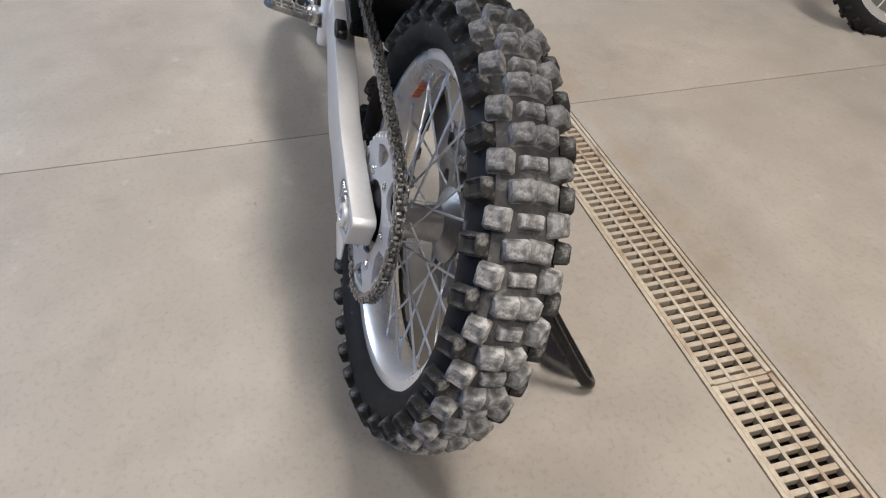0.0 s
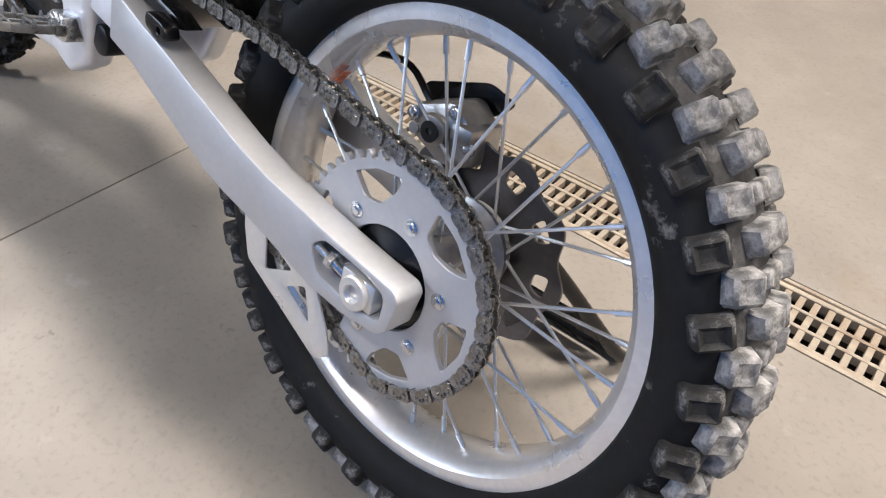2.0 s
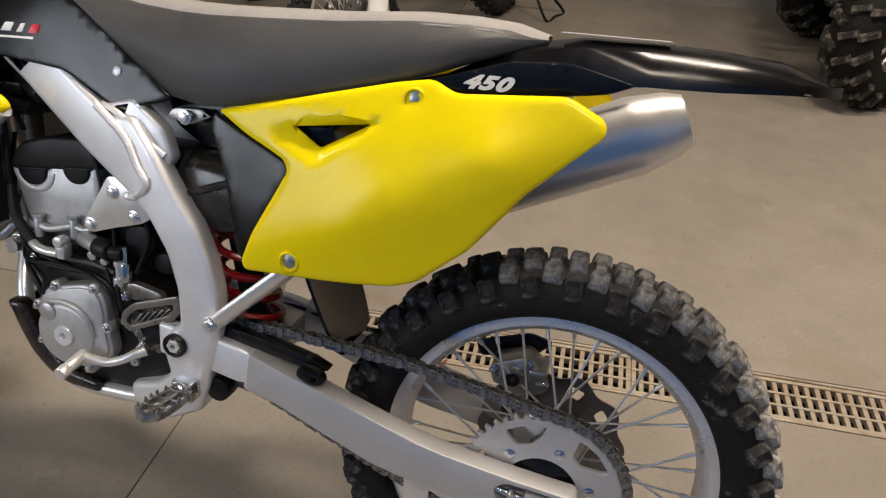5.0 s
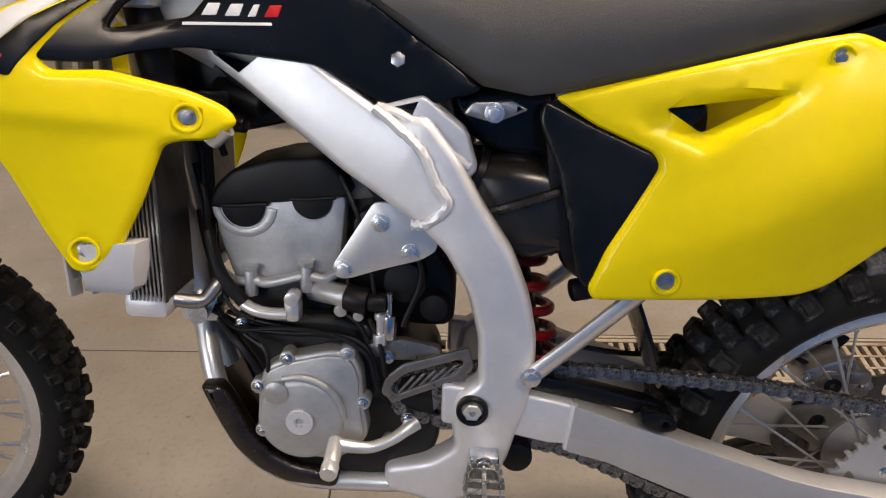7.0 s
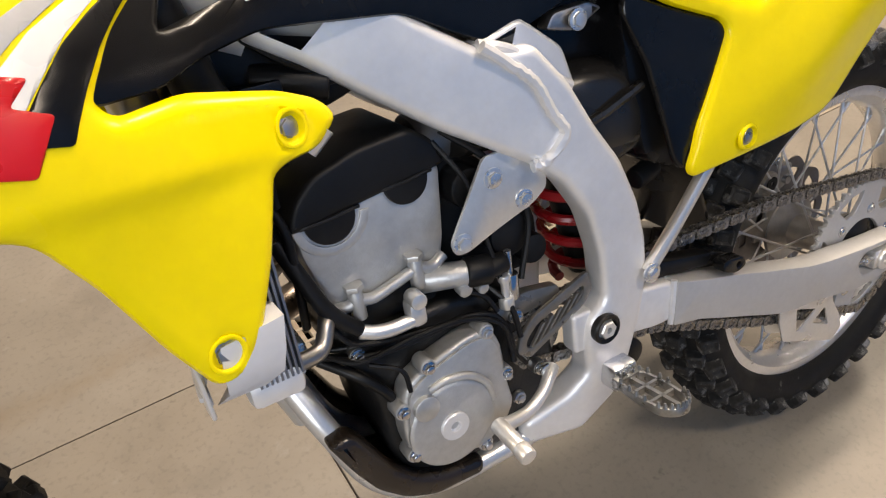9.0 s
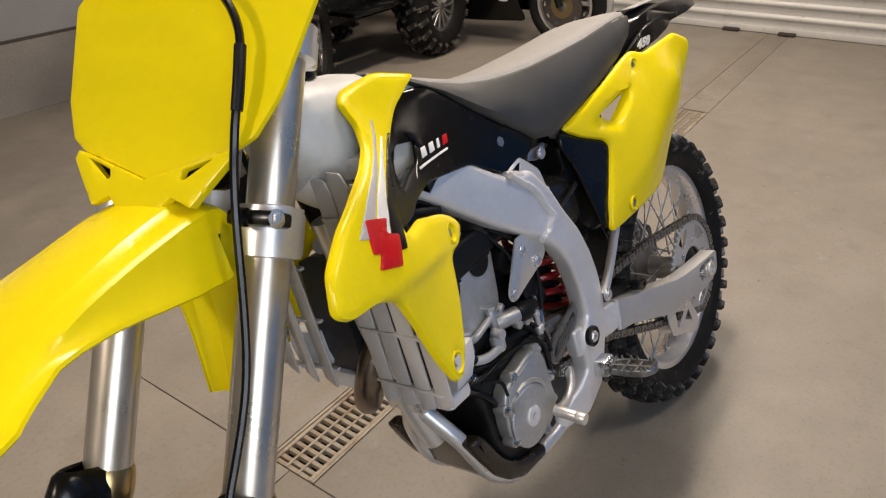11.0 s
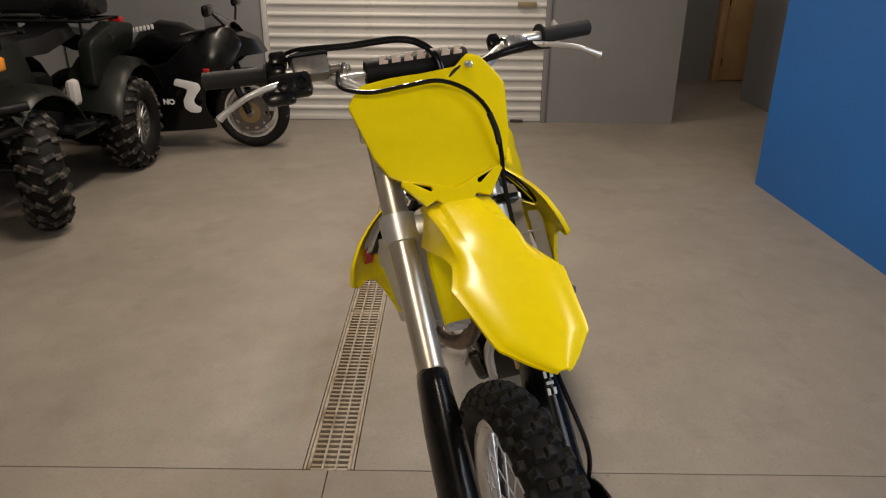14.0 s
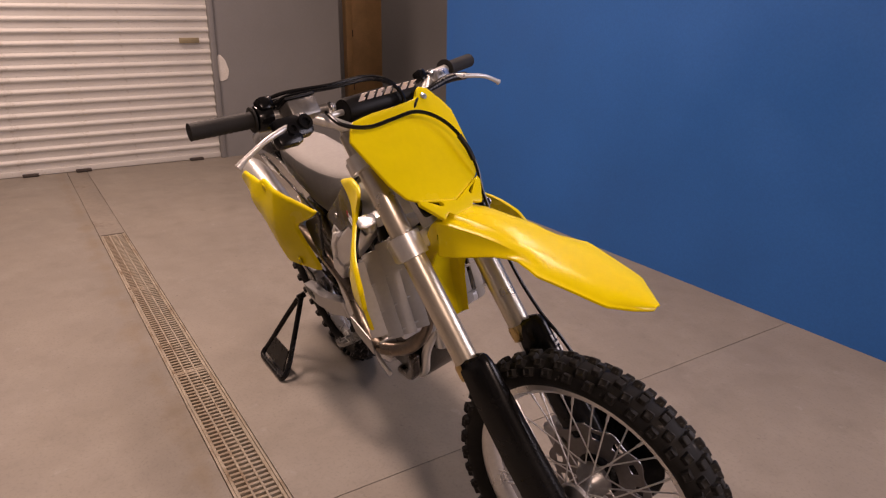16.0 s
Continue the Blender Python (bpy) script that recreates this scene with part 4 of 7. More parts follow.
seat_part("cover_face", plate([(0.766 + (x - 0.766) * 0.93, 0.112 + (z - 0.112) * 0.93) for x, z in IGN], 0.093, 0.0975, 0.0025, corner=0.012, seg=2), M_ENGINE, "", ign)
seat_part("cover_boss", revolve([(0.0, 0.094), (0.052, 0.094), (0.0525, 0.0985), (0.050, 0.1005), (0.047, 0.1012), (0.0, 0.1012)], 64, "y", (0.779, 0, 0.099), False), M_ENGINE, "raised round generator cover", ign)
seat_part("cover_pad", revolve([(0.0, 0.096), (0.0145, 0.096), (0.0145, 0.1035), (0.0130, 0.1045), (0.0, 0.1045)], 28, "y", (0.8075, 0, 0.1365), False), M_ENGINE, "", ign)
seat_part("cover_rib", tube([(0.800, 0.098, 0.154), (0.778, 0.100, 0.158), (0.752, 0.100, 0.150), (0.733, 0.100, 0.130), (0.727, 0.098, 0.105)], 0.0042, 10, 6), M_ENGINE, "", ign)
seat_part("cover_plug", revolve([(0.005, 0.100), (0.0165, 0.100), (0.0170, 0.1045), (0.0160, 0.1055), (0.0065, 0.1055), (0.005, 0.1030)], 36, "y", (0.780, 0, 0.099)), M_ALUCAST, "bright machined timing plug")
for x, z in ((0.795, 0.179), (0.723, 0.189), (0.705, 0.125), (0.742, 0.045), (0.828, 0.080), (0.831, 0.140)):
    seat_part("cover_lug", rod((x, 0.074, z), (x, 0.096, z), 0.0095, seg=16, bevel=0.002), M_ENGINE)
    seat_part("cover_bolt", bolt((x, 0.095, z), (0, 1, 0), 0.0052, 0.007), M_STEEL)
# smaller fittings on the crankcase
for x, z, y in ((0.677, 0.182, 0.084), (0.651, 0.098, 0.082), (0.856, 0.208, 0.068), (0.676, 0.060, 0.070)):
    seat_part("case_boss", rod((x, y - 0.014, z), (x, y, z), 0.009, seg=14, bevel=0.002), M_ALUDARK)
    seat_part("case_bolt", bolt((x, y, z), (0, 1, 0), 0.0055, 0.006), M_STEEL)
seat_part("water_joint", merge(tube([(0.850, 0.074, 0.238), (0.835, 0.079, 0.233), (0.818, 0.080, 0.230), (0.796, 0.080, 0.230)], 0.0075, 14, 5), box((0.790, 0.076, 0.236), (0.020, 0.022, 0.030), 0.007), rod((0.789, 0.070, 0.252), (0.789, 0.090, 0.252), 0.009, seg=16, bevel=0.002)), M_ALU, "bright cast water joint")
seat_part("thermo_housing", merge(rod((0.772, 0.052, 0.254), (0.724, 0.076, 0.254), 0.0150, 0.0135, 20, 0.002), rod((0.733, 0.070, 0.240), (0.733, 0.084, 0.238), 0.008, seg=14, bevel=0.002), rod((0.712, 0.070, 0.234), (0.712, 0.084, 0.232), 0.0065, seg=14, bevel=0.002)), M_ENGINE, "silver sensor housing on the cylinder")
seat_part("plug_connector", merge(rod((0.728, 0.074, 0.254), (0.700, 0.078, 0.250), 0.0165, seg=20, bevel=0.003), rod((0.702, 0.078, 0.250), (0.680, 0.076, 0.250), 0.0115, seg=18, bevel=0.002)), M_BLACKM, "black plug connector")
seat_part("sensor_stalk", merge(rod((0.686, 0.082, 0.198), (0.686, 0.082, 0.212), 0.0085, seg=14, bevel=0.001), rod((0.686, 0.082, 0.212), (0.686, 0.082, 0.232), 0.0045, seg=12), rod((0.686, 0.082, 0.230), (0.686, 0.082, 0.238), 0.0068, seg=12, bevel=0.001)), M_ALU, "plated sensor stalk")
seat_part("gearbox_bracket", plate([(0.704, 0.196), (0.660, 0.205), (0.615, 0.196), (0.610, 0.180), (0.668, 0.176), (0.700, 0.180)], 0.066, 0.080, 0.003, corner=0.006), M_GUARDM, "dark cast gearbox bracket")
seat_part("water_hose", tube([(0.900, 0.050, 0.345), (0.888, 0.066, 0.305), (0.874, 0.073, 0.270), (0.850, 0.074, 0.240)], 0.0082, 14, 6), M_BLACKM, "black rubber water hose")
for pts in ([(0.895, 0.045, 0.222), (0.860, 0.078, 0.208), (0.800, 0.086, 0.214), (0.740, 0.086, 0.208), (0.700, 0.090, 0.186), (0.690, 0.088, 0.150), (0.672, 0.086, 0.118)], [(0.850, 0.078, 0.200), (0.822, 0.090, 0.186), (0.818, 0.094, 0.160)],
            [(0.735, 0.060, 0.395), (0.712, 0.075, 0.350), (0.700, 0.072, 0.300), (0.690, 0.082, 0.235)], [(0.892, 0.030, 0.34), (0.884, 0.062, 0.285), (0.866, 0.075, 0.235), (0.835, 0.082, 0.222)]):
    seat_part("wire", tube(pts, 0.0028, 8, 6), M_BLACKM, "thin black wire")
seat_part("cylinder", plate([(0.884, 0.352), (0.882, 0.324), (0.869, 0.274), (0.858, 0.254), (0.742, 0.272), (0.736, 0.296), (0.729, 0.370), (0.742, 0.378), (0.875, 0.366)], -0.056, 0.058, 0.005, corner=0.008), M_ENGINE, "cast aluminium cylinder head")
seat_part("cylinder_base", plate([(0.866, 0.262), (0.744, 0.278), (0.748, 0.228), (0.765, 0.212), (0.850, 0.206), (0.864, 0.232)], -0.062, 0.050, 0.004, corner=0.008), M_CRANK, "dark cylinder barrel")
seat_part("head_flange", tube([(0.868, 0.056, 0.262), (0.852, 0.062, 0.262), (0.843, 0.064, 0.266), (0.825, 0.064, 0.262), (0.800, 0.064, 0.268), (0.776, 0.064, 0.274), (0.758, 0.063, 0.270), (0.742, 0.060, 0.276)], 0.0062, 10, 5), M_ENGINE, "cast flange along the head joint")
cover = plate([(0.890, 0.351), (0.886, 0.366), (0.878, 0.380), (0.858, 0.398), (0.811, 0.411), (0.756, 0.415), (0.735, 0.398), (0.722, 0.377), (0.727, 0.371), (0.742, 0.368), (0.790, 0.362), (0.824, 0.358), (0.874, 0.351)], -0.060, 0.0635, 0.006, corner=0.008, seg=3)
seat_part("head_cover", cover, M_BLACKM, "matt black cam cover")
for x, z, r in ((0.849, 0.3545, 0.0255), (0.7685, 0.3655, 0.0235)):
    cap = [(x + r * math.cos(a), z + r * math.sin(a)) for a in np.linspace(math.pi - 0.12, 2 * math.pi + 0.12, 22)]
    seat_part("cam_cap", plate(cap, 0.052, 0.0625, 0.0025), M_BLACKM)
    seat_part("cap_rim", tube([(x - r - 0.004, 0.0605, z + 0.003), (x - r + 0.004, 0.0625, z + 0.0035), (x, 0.063, z + 0.001), (x + r - 0.004, 0.0625, z), (x + r + 0.004, 0.0605, z - 0.001)], 0.0022, 8, 4), M_BLACKM)
seat_part("cam_ring", plate([(0.848 + 0.0385 * math.cos(a), 0.3555 + 0.0385 * math.sin(a)) for a in np.linspace(math.pi + 0.1, 2 * math.pi - 0.0, 26)] + [(0.848 + 0.029 * math.cos(a), 0.3555 + 0.029 * math.sin(a)) for a in np.linspace(2 * math.pi - 0.0, math.pi + 0.1, 26)], 0.054, 0.0600, 0.0015), M_ENGINE, "cast ring round the cam bearing")
mount = plate([(0.742, 0.294), (0.738, 0.280), (0.724, 0.279), (0.690, 0.291), (0.640, 0.306), (0.622, 0.318), (0.622, 0.345), (0.650, 0.372), (0.694, 0.372)], 0.078, 0.083, 0.0015, corner=0.007)
for s in (1, -1):
    b = mount.copy() if s > 0 else mount
    seat_part("engine_hanger", b if s > 0 else mirrored(b), M_ALU, "flat aluminium engine hanger plate")
    for x, z in ((0.729, 0.2915), (0.652, 0.3145), (0.686, 0.348)):
        seat_part("hanger_bolt", bolt((x, s * 0.082, z), (0, s, 0), 0.0075, 0.007), M_BLUEBOLT)
for pts, r in (([(0.905, 0.05, 0.40), (0.892, 0.062, 0.36), (0.892, 0.062, 0.318), (0.893, 0.05, 0.25)], 0.0045), ([(0.900, 0.04, 0.212), (0.850, 0.070, 0.206), (0.800, 0.076, 0.204), (0.740, 0.080, 0.207), (0.705, 0.084, 0.196), (0.690, 0.086, 0.165), (0.688, 0.086, 0.130)], 0.0040),
               ([(0.890, 0.045, 0.205), (0.862, 0.072, 0.188), (0.842, 0.078, 0.165), (0.834, 0.078, 0.150)], 0.0055), ([(0.878, 0.050, 0.216), (0.830, 0.070, 0.214), (0.780, 0.074, 0.208), (0.742, 0.078, 0.203)], 0.0032), ([(0.735, 0.074, 0.236), (0.712, 0.080, 0.222), (0.700, 0.084, 0.200)], 0.0030)):
    seat_part("hose", tube(pts, r, 10, 6), M_BLACKM, "black rubber engine hose")
GUARD = [(0.684, 0.137), (0.678, 0.158), (0.658, 0.176), (0.580, 0.203), (0.574, 0.178), (0.588, 0.161), (0.668, 0.125)]
hole = [(0.672, 0.142), (0.668, 0.152), (0.654, 0.165), (0.588, 0.188), (0.586, 0.180), (0.594, 0.169), (0.664, 0.136)]
guard = seat_part("sprocket_guard", plate(GUARD, 0.084, 0.090, 0.0015, [rounded(hole, 0.004, 2)], corner=0.005), M_GUARDM, "slotted dark magnesium sprocket guard")
for k in range(6):
    x = 0.660 - k * 0.0125
    lo, hi = 0.139 + (0.664 - x) * 0.45, 0.160 + (0.654 - x) * 0.36
    seat_part("guard_slat", plate([(x + 0.006, lo - 0.006), (x + 0.002, lo - 0.005), (x - 0.018, hi + 0.003), (x - 0.014, hi + 0.003)], 0.0845, 0.0885, 0.0008), M_GUARDM, "", guard)
seat_part("front_sprocket", revolve([(0.005, 0.056), (0.033, 0.056), (0.033, 0.064), (0.005, 0.064)], 28, "y", (0.640, 0, 0.128)), M_CHAIN)
seat_part("shift_lever", tube([(0.640, 0.088, 0.098), (0.652, 0.098, 0.093), (0.668, 0.106, 0.084), (0.692, 0.112, 0.076), (0.715, 0.116, 0.078), (0.733, 0.118, 0.081)], [0.0095, 0.008, 0.0072, 0.0072, 0.0078, 0.009], 14, 6), M_ALU, "forged aluminium gear lever")
seat_part("shift_tip", merge(rod((0.734, 0.112, 0.082), (0.733, 0.152, 0.076), 0.0098, 0.0092, 18, 0.002), rod((0.733, 0.152, 0.076), (0.7328, 0.168, 0.0735), 0.0104, 0.0100, 18, 0.002)), M_ALU)
seat_part("shift_bolt", bolt((0.648, 0.090, 0.098), (0, 1, 0), 0.006, 0.006), M_STEEL)


def foot_peg(s):
    """Toothed open peg with its mount."""
    a = Vector((0.556, s * 0.125, 0.060))
    ring = rounded([(-0.019, 0.0), (-0.022, 0.038), (-0.019, 0.078), (-0.006, 0.090), (0.009, 0.088), (0.022, 0.075), (0.024, 0.038), (0.019, 0.0)], 0.013)
    inner_ring = [(x * 0.80, 0.008 + (z - 0.004) * 0.88) for x, z in ring]
    bm = plate(ring, -0.006, 0.006, 0.0015, [inner_ring])
    bm = merge(bm, box((0, 0, 0.043), (0.005, 0.009, 0.084)), box((0, 0, 0.029), (0.042, 0.009, 0.004)), box((0, 0, 0.055), (0.044, 0.009, 0.004)),
               box((0, 0, 0.0), (0.04, 0.014, 0.012)))
    for x, z in ring[::2]:
        bm = merge(bm, rod((x * 0.95, 0.006, z * 0.98), (x * 0.95, 0.013, z * 0.98), 0.0032, 0.0015, seg=6))
    m = Matrix.Translation(a) @ Matrix(((1, 0, 0, 0), (0, 0, s * 0.985, 0), (0, 0.98, 0.10, 0), (0, 0, 0, 1)))
    return moved(bm, m)


for s in (1, -1):
    seat_part("foot_peg", foot_peg(s), M_PEG, "toothed dark steel foot peg")
    seat_part("peg_mount", merge(box((0.556, s * 0.108, 0.060), (0.036, 0.03, 0.034), 0.005), rod((0.536, s * 0.122, 0.06), (0.576, s * 0.122, 0.06), 0.006)), M_STEEL, "plated foot peg bracket")
    seat_part("peg_bolt", bolt((0.556, s * 0.124, 0.068), (0, s, 0), 0.008, 0.006), M_STEEL)
seat_part("chain_roller", rod((0.515, 0.058, 0.055), (0.515, 0.088, 0.055), 0.020, seg=24, bevel=0.003), M_BLACKM, "black rubber chain roller")
seat_part("chain_slider", plate([(0.56, 0.176), (0.45, 0.160), (0.36, 0.140), (0.335, 0.128), (0.36, 0.122), (0.56, 0.158)], 0.058, 0.082, 0.003), M_BLACKP, "black chain slider on the swingarm")
seat_part("slider_tab", plate(rounded([(0.372, 0.140), (0.336, 0.134), (0.330, 0.118), (0.350, 0.113), (0.375, 0.124)], 0.008), 0.088, 0.107, 0.002, [circle(0.346, 0.125, 0.004, 10)]), M_BLACKP)
gslots = [rounded([(0.165, -0.040), (0.160, -0.084), (0.116, -0.060)], 0.004, 2), rounded([(0.121, -0.084), (0.078, -0.106), (0.092, -0.066)], 0.004, 2)]
for y in (0.043, 0.074):
    seat_part("chain_guide", plate([(0.208, 0.005), (0.204, -0.050), (0.192, -0.088), (0.062, -0.145), (0.040, -0.128), (0.050, -0.098), (0.072, -0.064), (0.085, -0.015)], y, y + 0.003, 0.001, gslots, corner=0.006), M_ALU, "aluminium chain guide plate")

# -- shock --
seat_part("shock_body", tube([(0.566, -0.015, 0.43), (0.535, -0.015, 0.30), (0.500, -0.015, 0.14)], 0.022, 16, 4), M_BLACKM, "dark shock absorber body")
coil = []
for k in range(0, 145):
    a, t = 2 * math.pi * k / 18, k / 144
    c = Vector((0.556, -0.015, 0.400)).lerp(Vector((0.500, -0.015, 0.135)), t)
    coil.append(c + Vector((0.041 * math.cos(a), 0.041 * math.sin(a), 0)))
seat_part("shock_spring", tube(coil, 0.0068, 8, 1), M_RED, "bright red coil spring")
seat_part("shock_reservoir", rod((0.462, 0.040, 0.262), (0.425, 0.035, 0.268), 0.014, seg=20, bevel=0.004), M_BLACKM)

# -- intake, airbox --
# Black mass added to fill the dark space behind the engine's wiring.
seat_part("wiring_loom", merge(plate([(0.735, 0.40), (0.66, 0.345), (0.60, 0.27), (0.60, 0.20), (0.66, 0.20), (0.735, 0.24)], -0.06, 0.030, 0.01, corner=0.02), rod((0.66, 0.02, 0.27), (0.66, 0.065, 0.27), 0.026, seg=20, bevel=0.004),
                               rod((0.70, 0.02, 0.335), (0.70, 0.06, 0.335), 0.022, seg=20, bevel=0.004), rod((0.625, 0.02, 0.235), (0.625, 0.055, 0.235), 0.018, seg=16, bevel=0.003)), M_BLACKM, "black filler for the dark engine gap, with throttle and wiring shapes")
for pts in ([(0.72, 0.05, 0.40), (0.68, 0.07, 0.36), (0.64, 0.068, 0.29), (0.66, 0.075, 0.22)], [(0.70, 0.07, 0.225), (0.685, 0.088, 0.20), (0.678, 0.09, 0.16)],
            [(0.905, 0.03, 0.40), (0.895, 0.055, 0.34), (0.885, 0.06, 0.29), (0.872, 0.07, 0.24)]):
    seat_part("wire", tube(pts, 0.0035, 8, 6), M_BLACKM, "thin black wire")
seat_part("drain_valve", merge(rod((0.676, 0.078, 0.205), (0.676, 0.078, 0.235), 0.009, seg=12, bevel=0.001), rod((0.676, 0.078, 0.235), (0.676, 0.078, 0.262), 0.004, seg=10)), M_STEEL, "plated breather stub")
for x, z in ((0.843, 0.266), (0.776, 0.274)):
    seat_part("head_stud", merge(rod((x, 0.064, z - 0.020), (x, 0.064, z + 0.014), 0.0078, seg=14, bevel=0.001), rod((x, 0.064, z + 0.012), (x, 0.064, z + 0.018), 0.0105, seg=6, bevel=0.001)), M_ENGINE)
def boot_ring(cx, cy, cz, a, b, lean, n=24):
    """A rounded-square ring about a leaning axis, for the intake boot."""
    out = []
    for t in np.linspace(0, 2 * math.pi, n, endpoint=False):
        u, v = math.copysign(abs(math.cos(t)) ** 0.6, math.cos(t)) * a, math.copysign(abs(math.sin(t)) ** 0.6, math.sin(t)) * b
        out.append((cx - v * math.sin(lean), cy + u, cz + v * math.cos(lean)))
    return out


seat_part("intake_boot", loft([boot_ring(*r) for r in ((0.700, 0.0, 0.385, 0.034, 0.034, 0.1), (0.655, 0.004, 0.388, 0.036, 0.036, 0.15), (0.610, 0.010, 0.385, 0.046, 0.038, 0.25), (0.578, 0.014, 0.378, 0.056, 0.050, 0.32),
                                                        (0.550, 0.016, 0.372, 0.060, 0.058, 0.36), (0.520, 0.018, 0.366, 0.061, 0.060, 0.38), (0.470, 0.018, 0.360, 0.060, 0.058, 0.38))]), M_BOOT, "black rubber intake boot", smooth=60)
seat_part("boot_rib", tube([(0.598, 0.050, 0.352), (0.575, 0.068, 0.360), (0.545, 0.079, 0.372), (0.515, 0.083, 0.384), (0.490, 0.083, 0.393)], 0.0055, 8, 6), M_BOOT)
seat_part("boot_clamp", loft([boot_ring(0.585 + dx, 0.012, 0.380, 0.0575, 0.0525, 0.3) for dx in (-0.004, 0.004)]), M_BLACKM)
seat_part("boot_box", plate([(0.560, 0.368), (0.505, 0.392), (0.470, 0.384), (0.462, 0.322), (0.520, 0.306), (0.542, 0.318)], -0.06, 0.074, 0.012, corner=0.016, seg=4), M_BOOT, "black rubber lower half of the intake boot")
# Black plate added to block see-through between shroud and spar, with wiring shapes.
seat_part("coil_and_wiring", merge(plate([(0.945, 0.53), (0.87, 0.545), (0.78, 0.52), (0.735, 0.470), (0.80, 0.448), (0.90, 0.425), (0.950, 0.44)], -0.050, 0.035, 0.012, corner=0.02), rod((0.88, 0.03, 0.485), (0.82, 0.055, 0.470), 0.014, seg=14, bevel=0.003), rod((0.90, 0.05, 0.455), (0.84, 0.06, 0.448), 0.010, seg=12, bevel=0.002)), M_BLACKM, "black filler for the dark gap above the head, with wiring shapes")
for x0, z0, x1, z1 in ((0.905, 0.480, 0.860, 0.470), (0.840, 0.470, 0.800, 0.485)):
    seat_part("wire_connector", merge(box(((x0 + x1) / 2, 0.045, (z0 + z1) / 2), (abs(x1 - x0), 0.020, 0.018), 0.003), rod((x1, 0.045, z1), (x1 - 0.02, 0.040, z1 + 0.004), 0.006, seg=10)), M_BLACKP, "black wire connector")
for pts in ([(0.935, 0.03, 0.50), (0.905, 0.052, 0.470), (0.880, 0.052, 0.440), (0.872, 0.045, 0.41)], [(0.88, 0.04, 0.52), (0.85, 0.055, 0.495), (0.81, 0.052, 0.475), (0.77, 0.045, 0.455)], [(0.950, 0.02, 0.47), (0.920, 0.05, 0.445), (0.895, 0.058, 0.42), (0.893, 0.06, 0.38)]):
    seat_part("wire", tube(pts, 0.0042, 8, 6), M_BLACKM, "thin black wire")
seat_part("throttle_body", rod((0.73, 0, 0.375), (0.665, 0, 0.385), 0.034, seg=20, bevel=0.004), M_ALUDARK)
# Dark block added to fill the gap seen past the seat bracket.
seat_part("airbox_top", plate([(0.620, 0.500), (0.490, 0.500), (0.490, 0.420), (0.560, 0.425), (0.610, 0.455)], -0.075, 0.042, 0.010, corner=0.015), M_BLACKP, "black airbox extension filling a dark gap")
seat_part("airbox", plate([(0.515, 0.470), (0.48, 0.490), (0.34, 0.50), (0.33, 0.30), (0.43, 0.275), (0.48, 0.30), (0.505, 0.40)], -0.090, 0.080, 0.012, corner=0.02), M_BLACKP, "black plastic airbox")
seat_part("mud_flap", shell([[(x + 0.010 * (1 - (y / 0.09) ** 2), y - 0.022, z) for y in (-0.082 * k, -0.05 * k, 0, 0.05 * k, 0.082 * k)] for x, z, k in                              ((0.400, 0.300, 0.9), (0.385, 0.262, 1.0), (0.368, 0.222, 1.0), (0.350, 0.180, 0.96), (0.335, 0.145, 0.86), (0.328, 0.128, 0.6))], 0.005), M_BLACKP, "black mud flap ahead of the rear tyre")

# -- seat --
SEAT = [(0.085, 0.622, 0.630, 0.035, 0.030), (0.13, 0.605, 0.640, 0.060, 0.050), (0.18, 0.588, 0.642, 0.078, 0.066), (0.25, 0.560, 0.640, 0.088, 0.074), (0.35, 0.530, 0.630, 0.092, 0.076), (0.45, 0.506, 0.624, 0.094, 0.074),
        (0.53, 0.494, 0.620, 0.094, 0.068), (0.58, 0.502, 0.620, 0.092, 0.062), (0.64, 0.542, 0.624, 0.088, 0.058), (0.70, 0.582, 0.633, 0.080, 0.055), (0.76, 0.624, 0.650, 0.072, 0.052), (0.82, 0.656, 0.668, 0.064, 0.048), (0.87, 0.676, 0.684, 0.056, 0.044)]
side_rows, top_rows = [], []
for x, lo, hi, wb, wt in SEAT:
    mid = lo + (hi - lo) * 0.55
    side_rows.append([(x, -wb * 0.9, lo), (x, -wb, lo + (hi - lo) * 0.15), (x, -(wb * 0.6 + wt * 0.4) - 0.003, mid), (x, -wt - 0.003, hi - 0.010), (x, -wt + 0.004, hi - 0.004), (x, 0, hi - 0.003),
                      (x, wt - 0.004, hi - 0.004), (x, wt + 0.003, hi - 0.010), (x, (wb * 0.6 + wt * 0.4) + 0.003, mid), (x, wb, lo + (hi - lo) * 0.15), (x, wb * 0.9, lo)])
    k = (hi - lo) / 0.12
    top_rows.append([(x, -wt - 0.0015, hi - 0.011), (x, -wt + 0.004, hi - 0.001), (x, -wt * 0.6, hi + 0.004 * k + 0.001), (x, 0, hi + 0.006 * k + 0.001), (x, wt * 0.6, hi + 0.004 * k + 0.001), (x, wt - 0.004, hi - 0.001), (x, wt + 0.0015, hi - 0.011)])
seat_part("seat", loft(side_rows), M_SEATSIDE, "dark grey vinyl seat with a lighter gripper top", smooth=60)
seat_part("seat_top", shell(top_rows, 0.002), M_SEATTOP, "light grey textured seat top", smooth=60)
for s in (1, -1):
    seat_part("seat_piping", tube([(x, s * (wt + 0.001), hi - 0.011) for x, lo, hi, wb, wt in SEAT], 0.0016, 6, 4), M_SEATTOP, "thin pale seam")

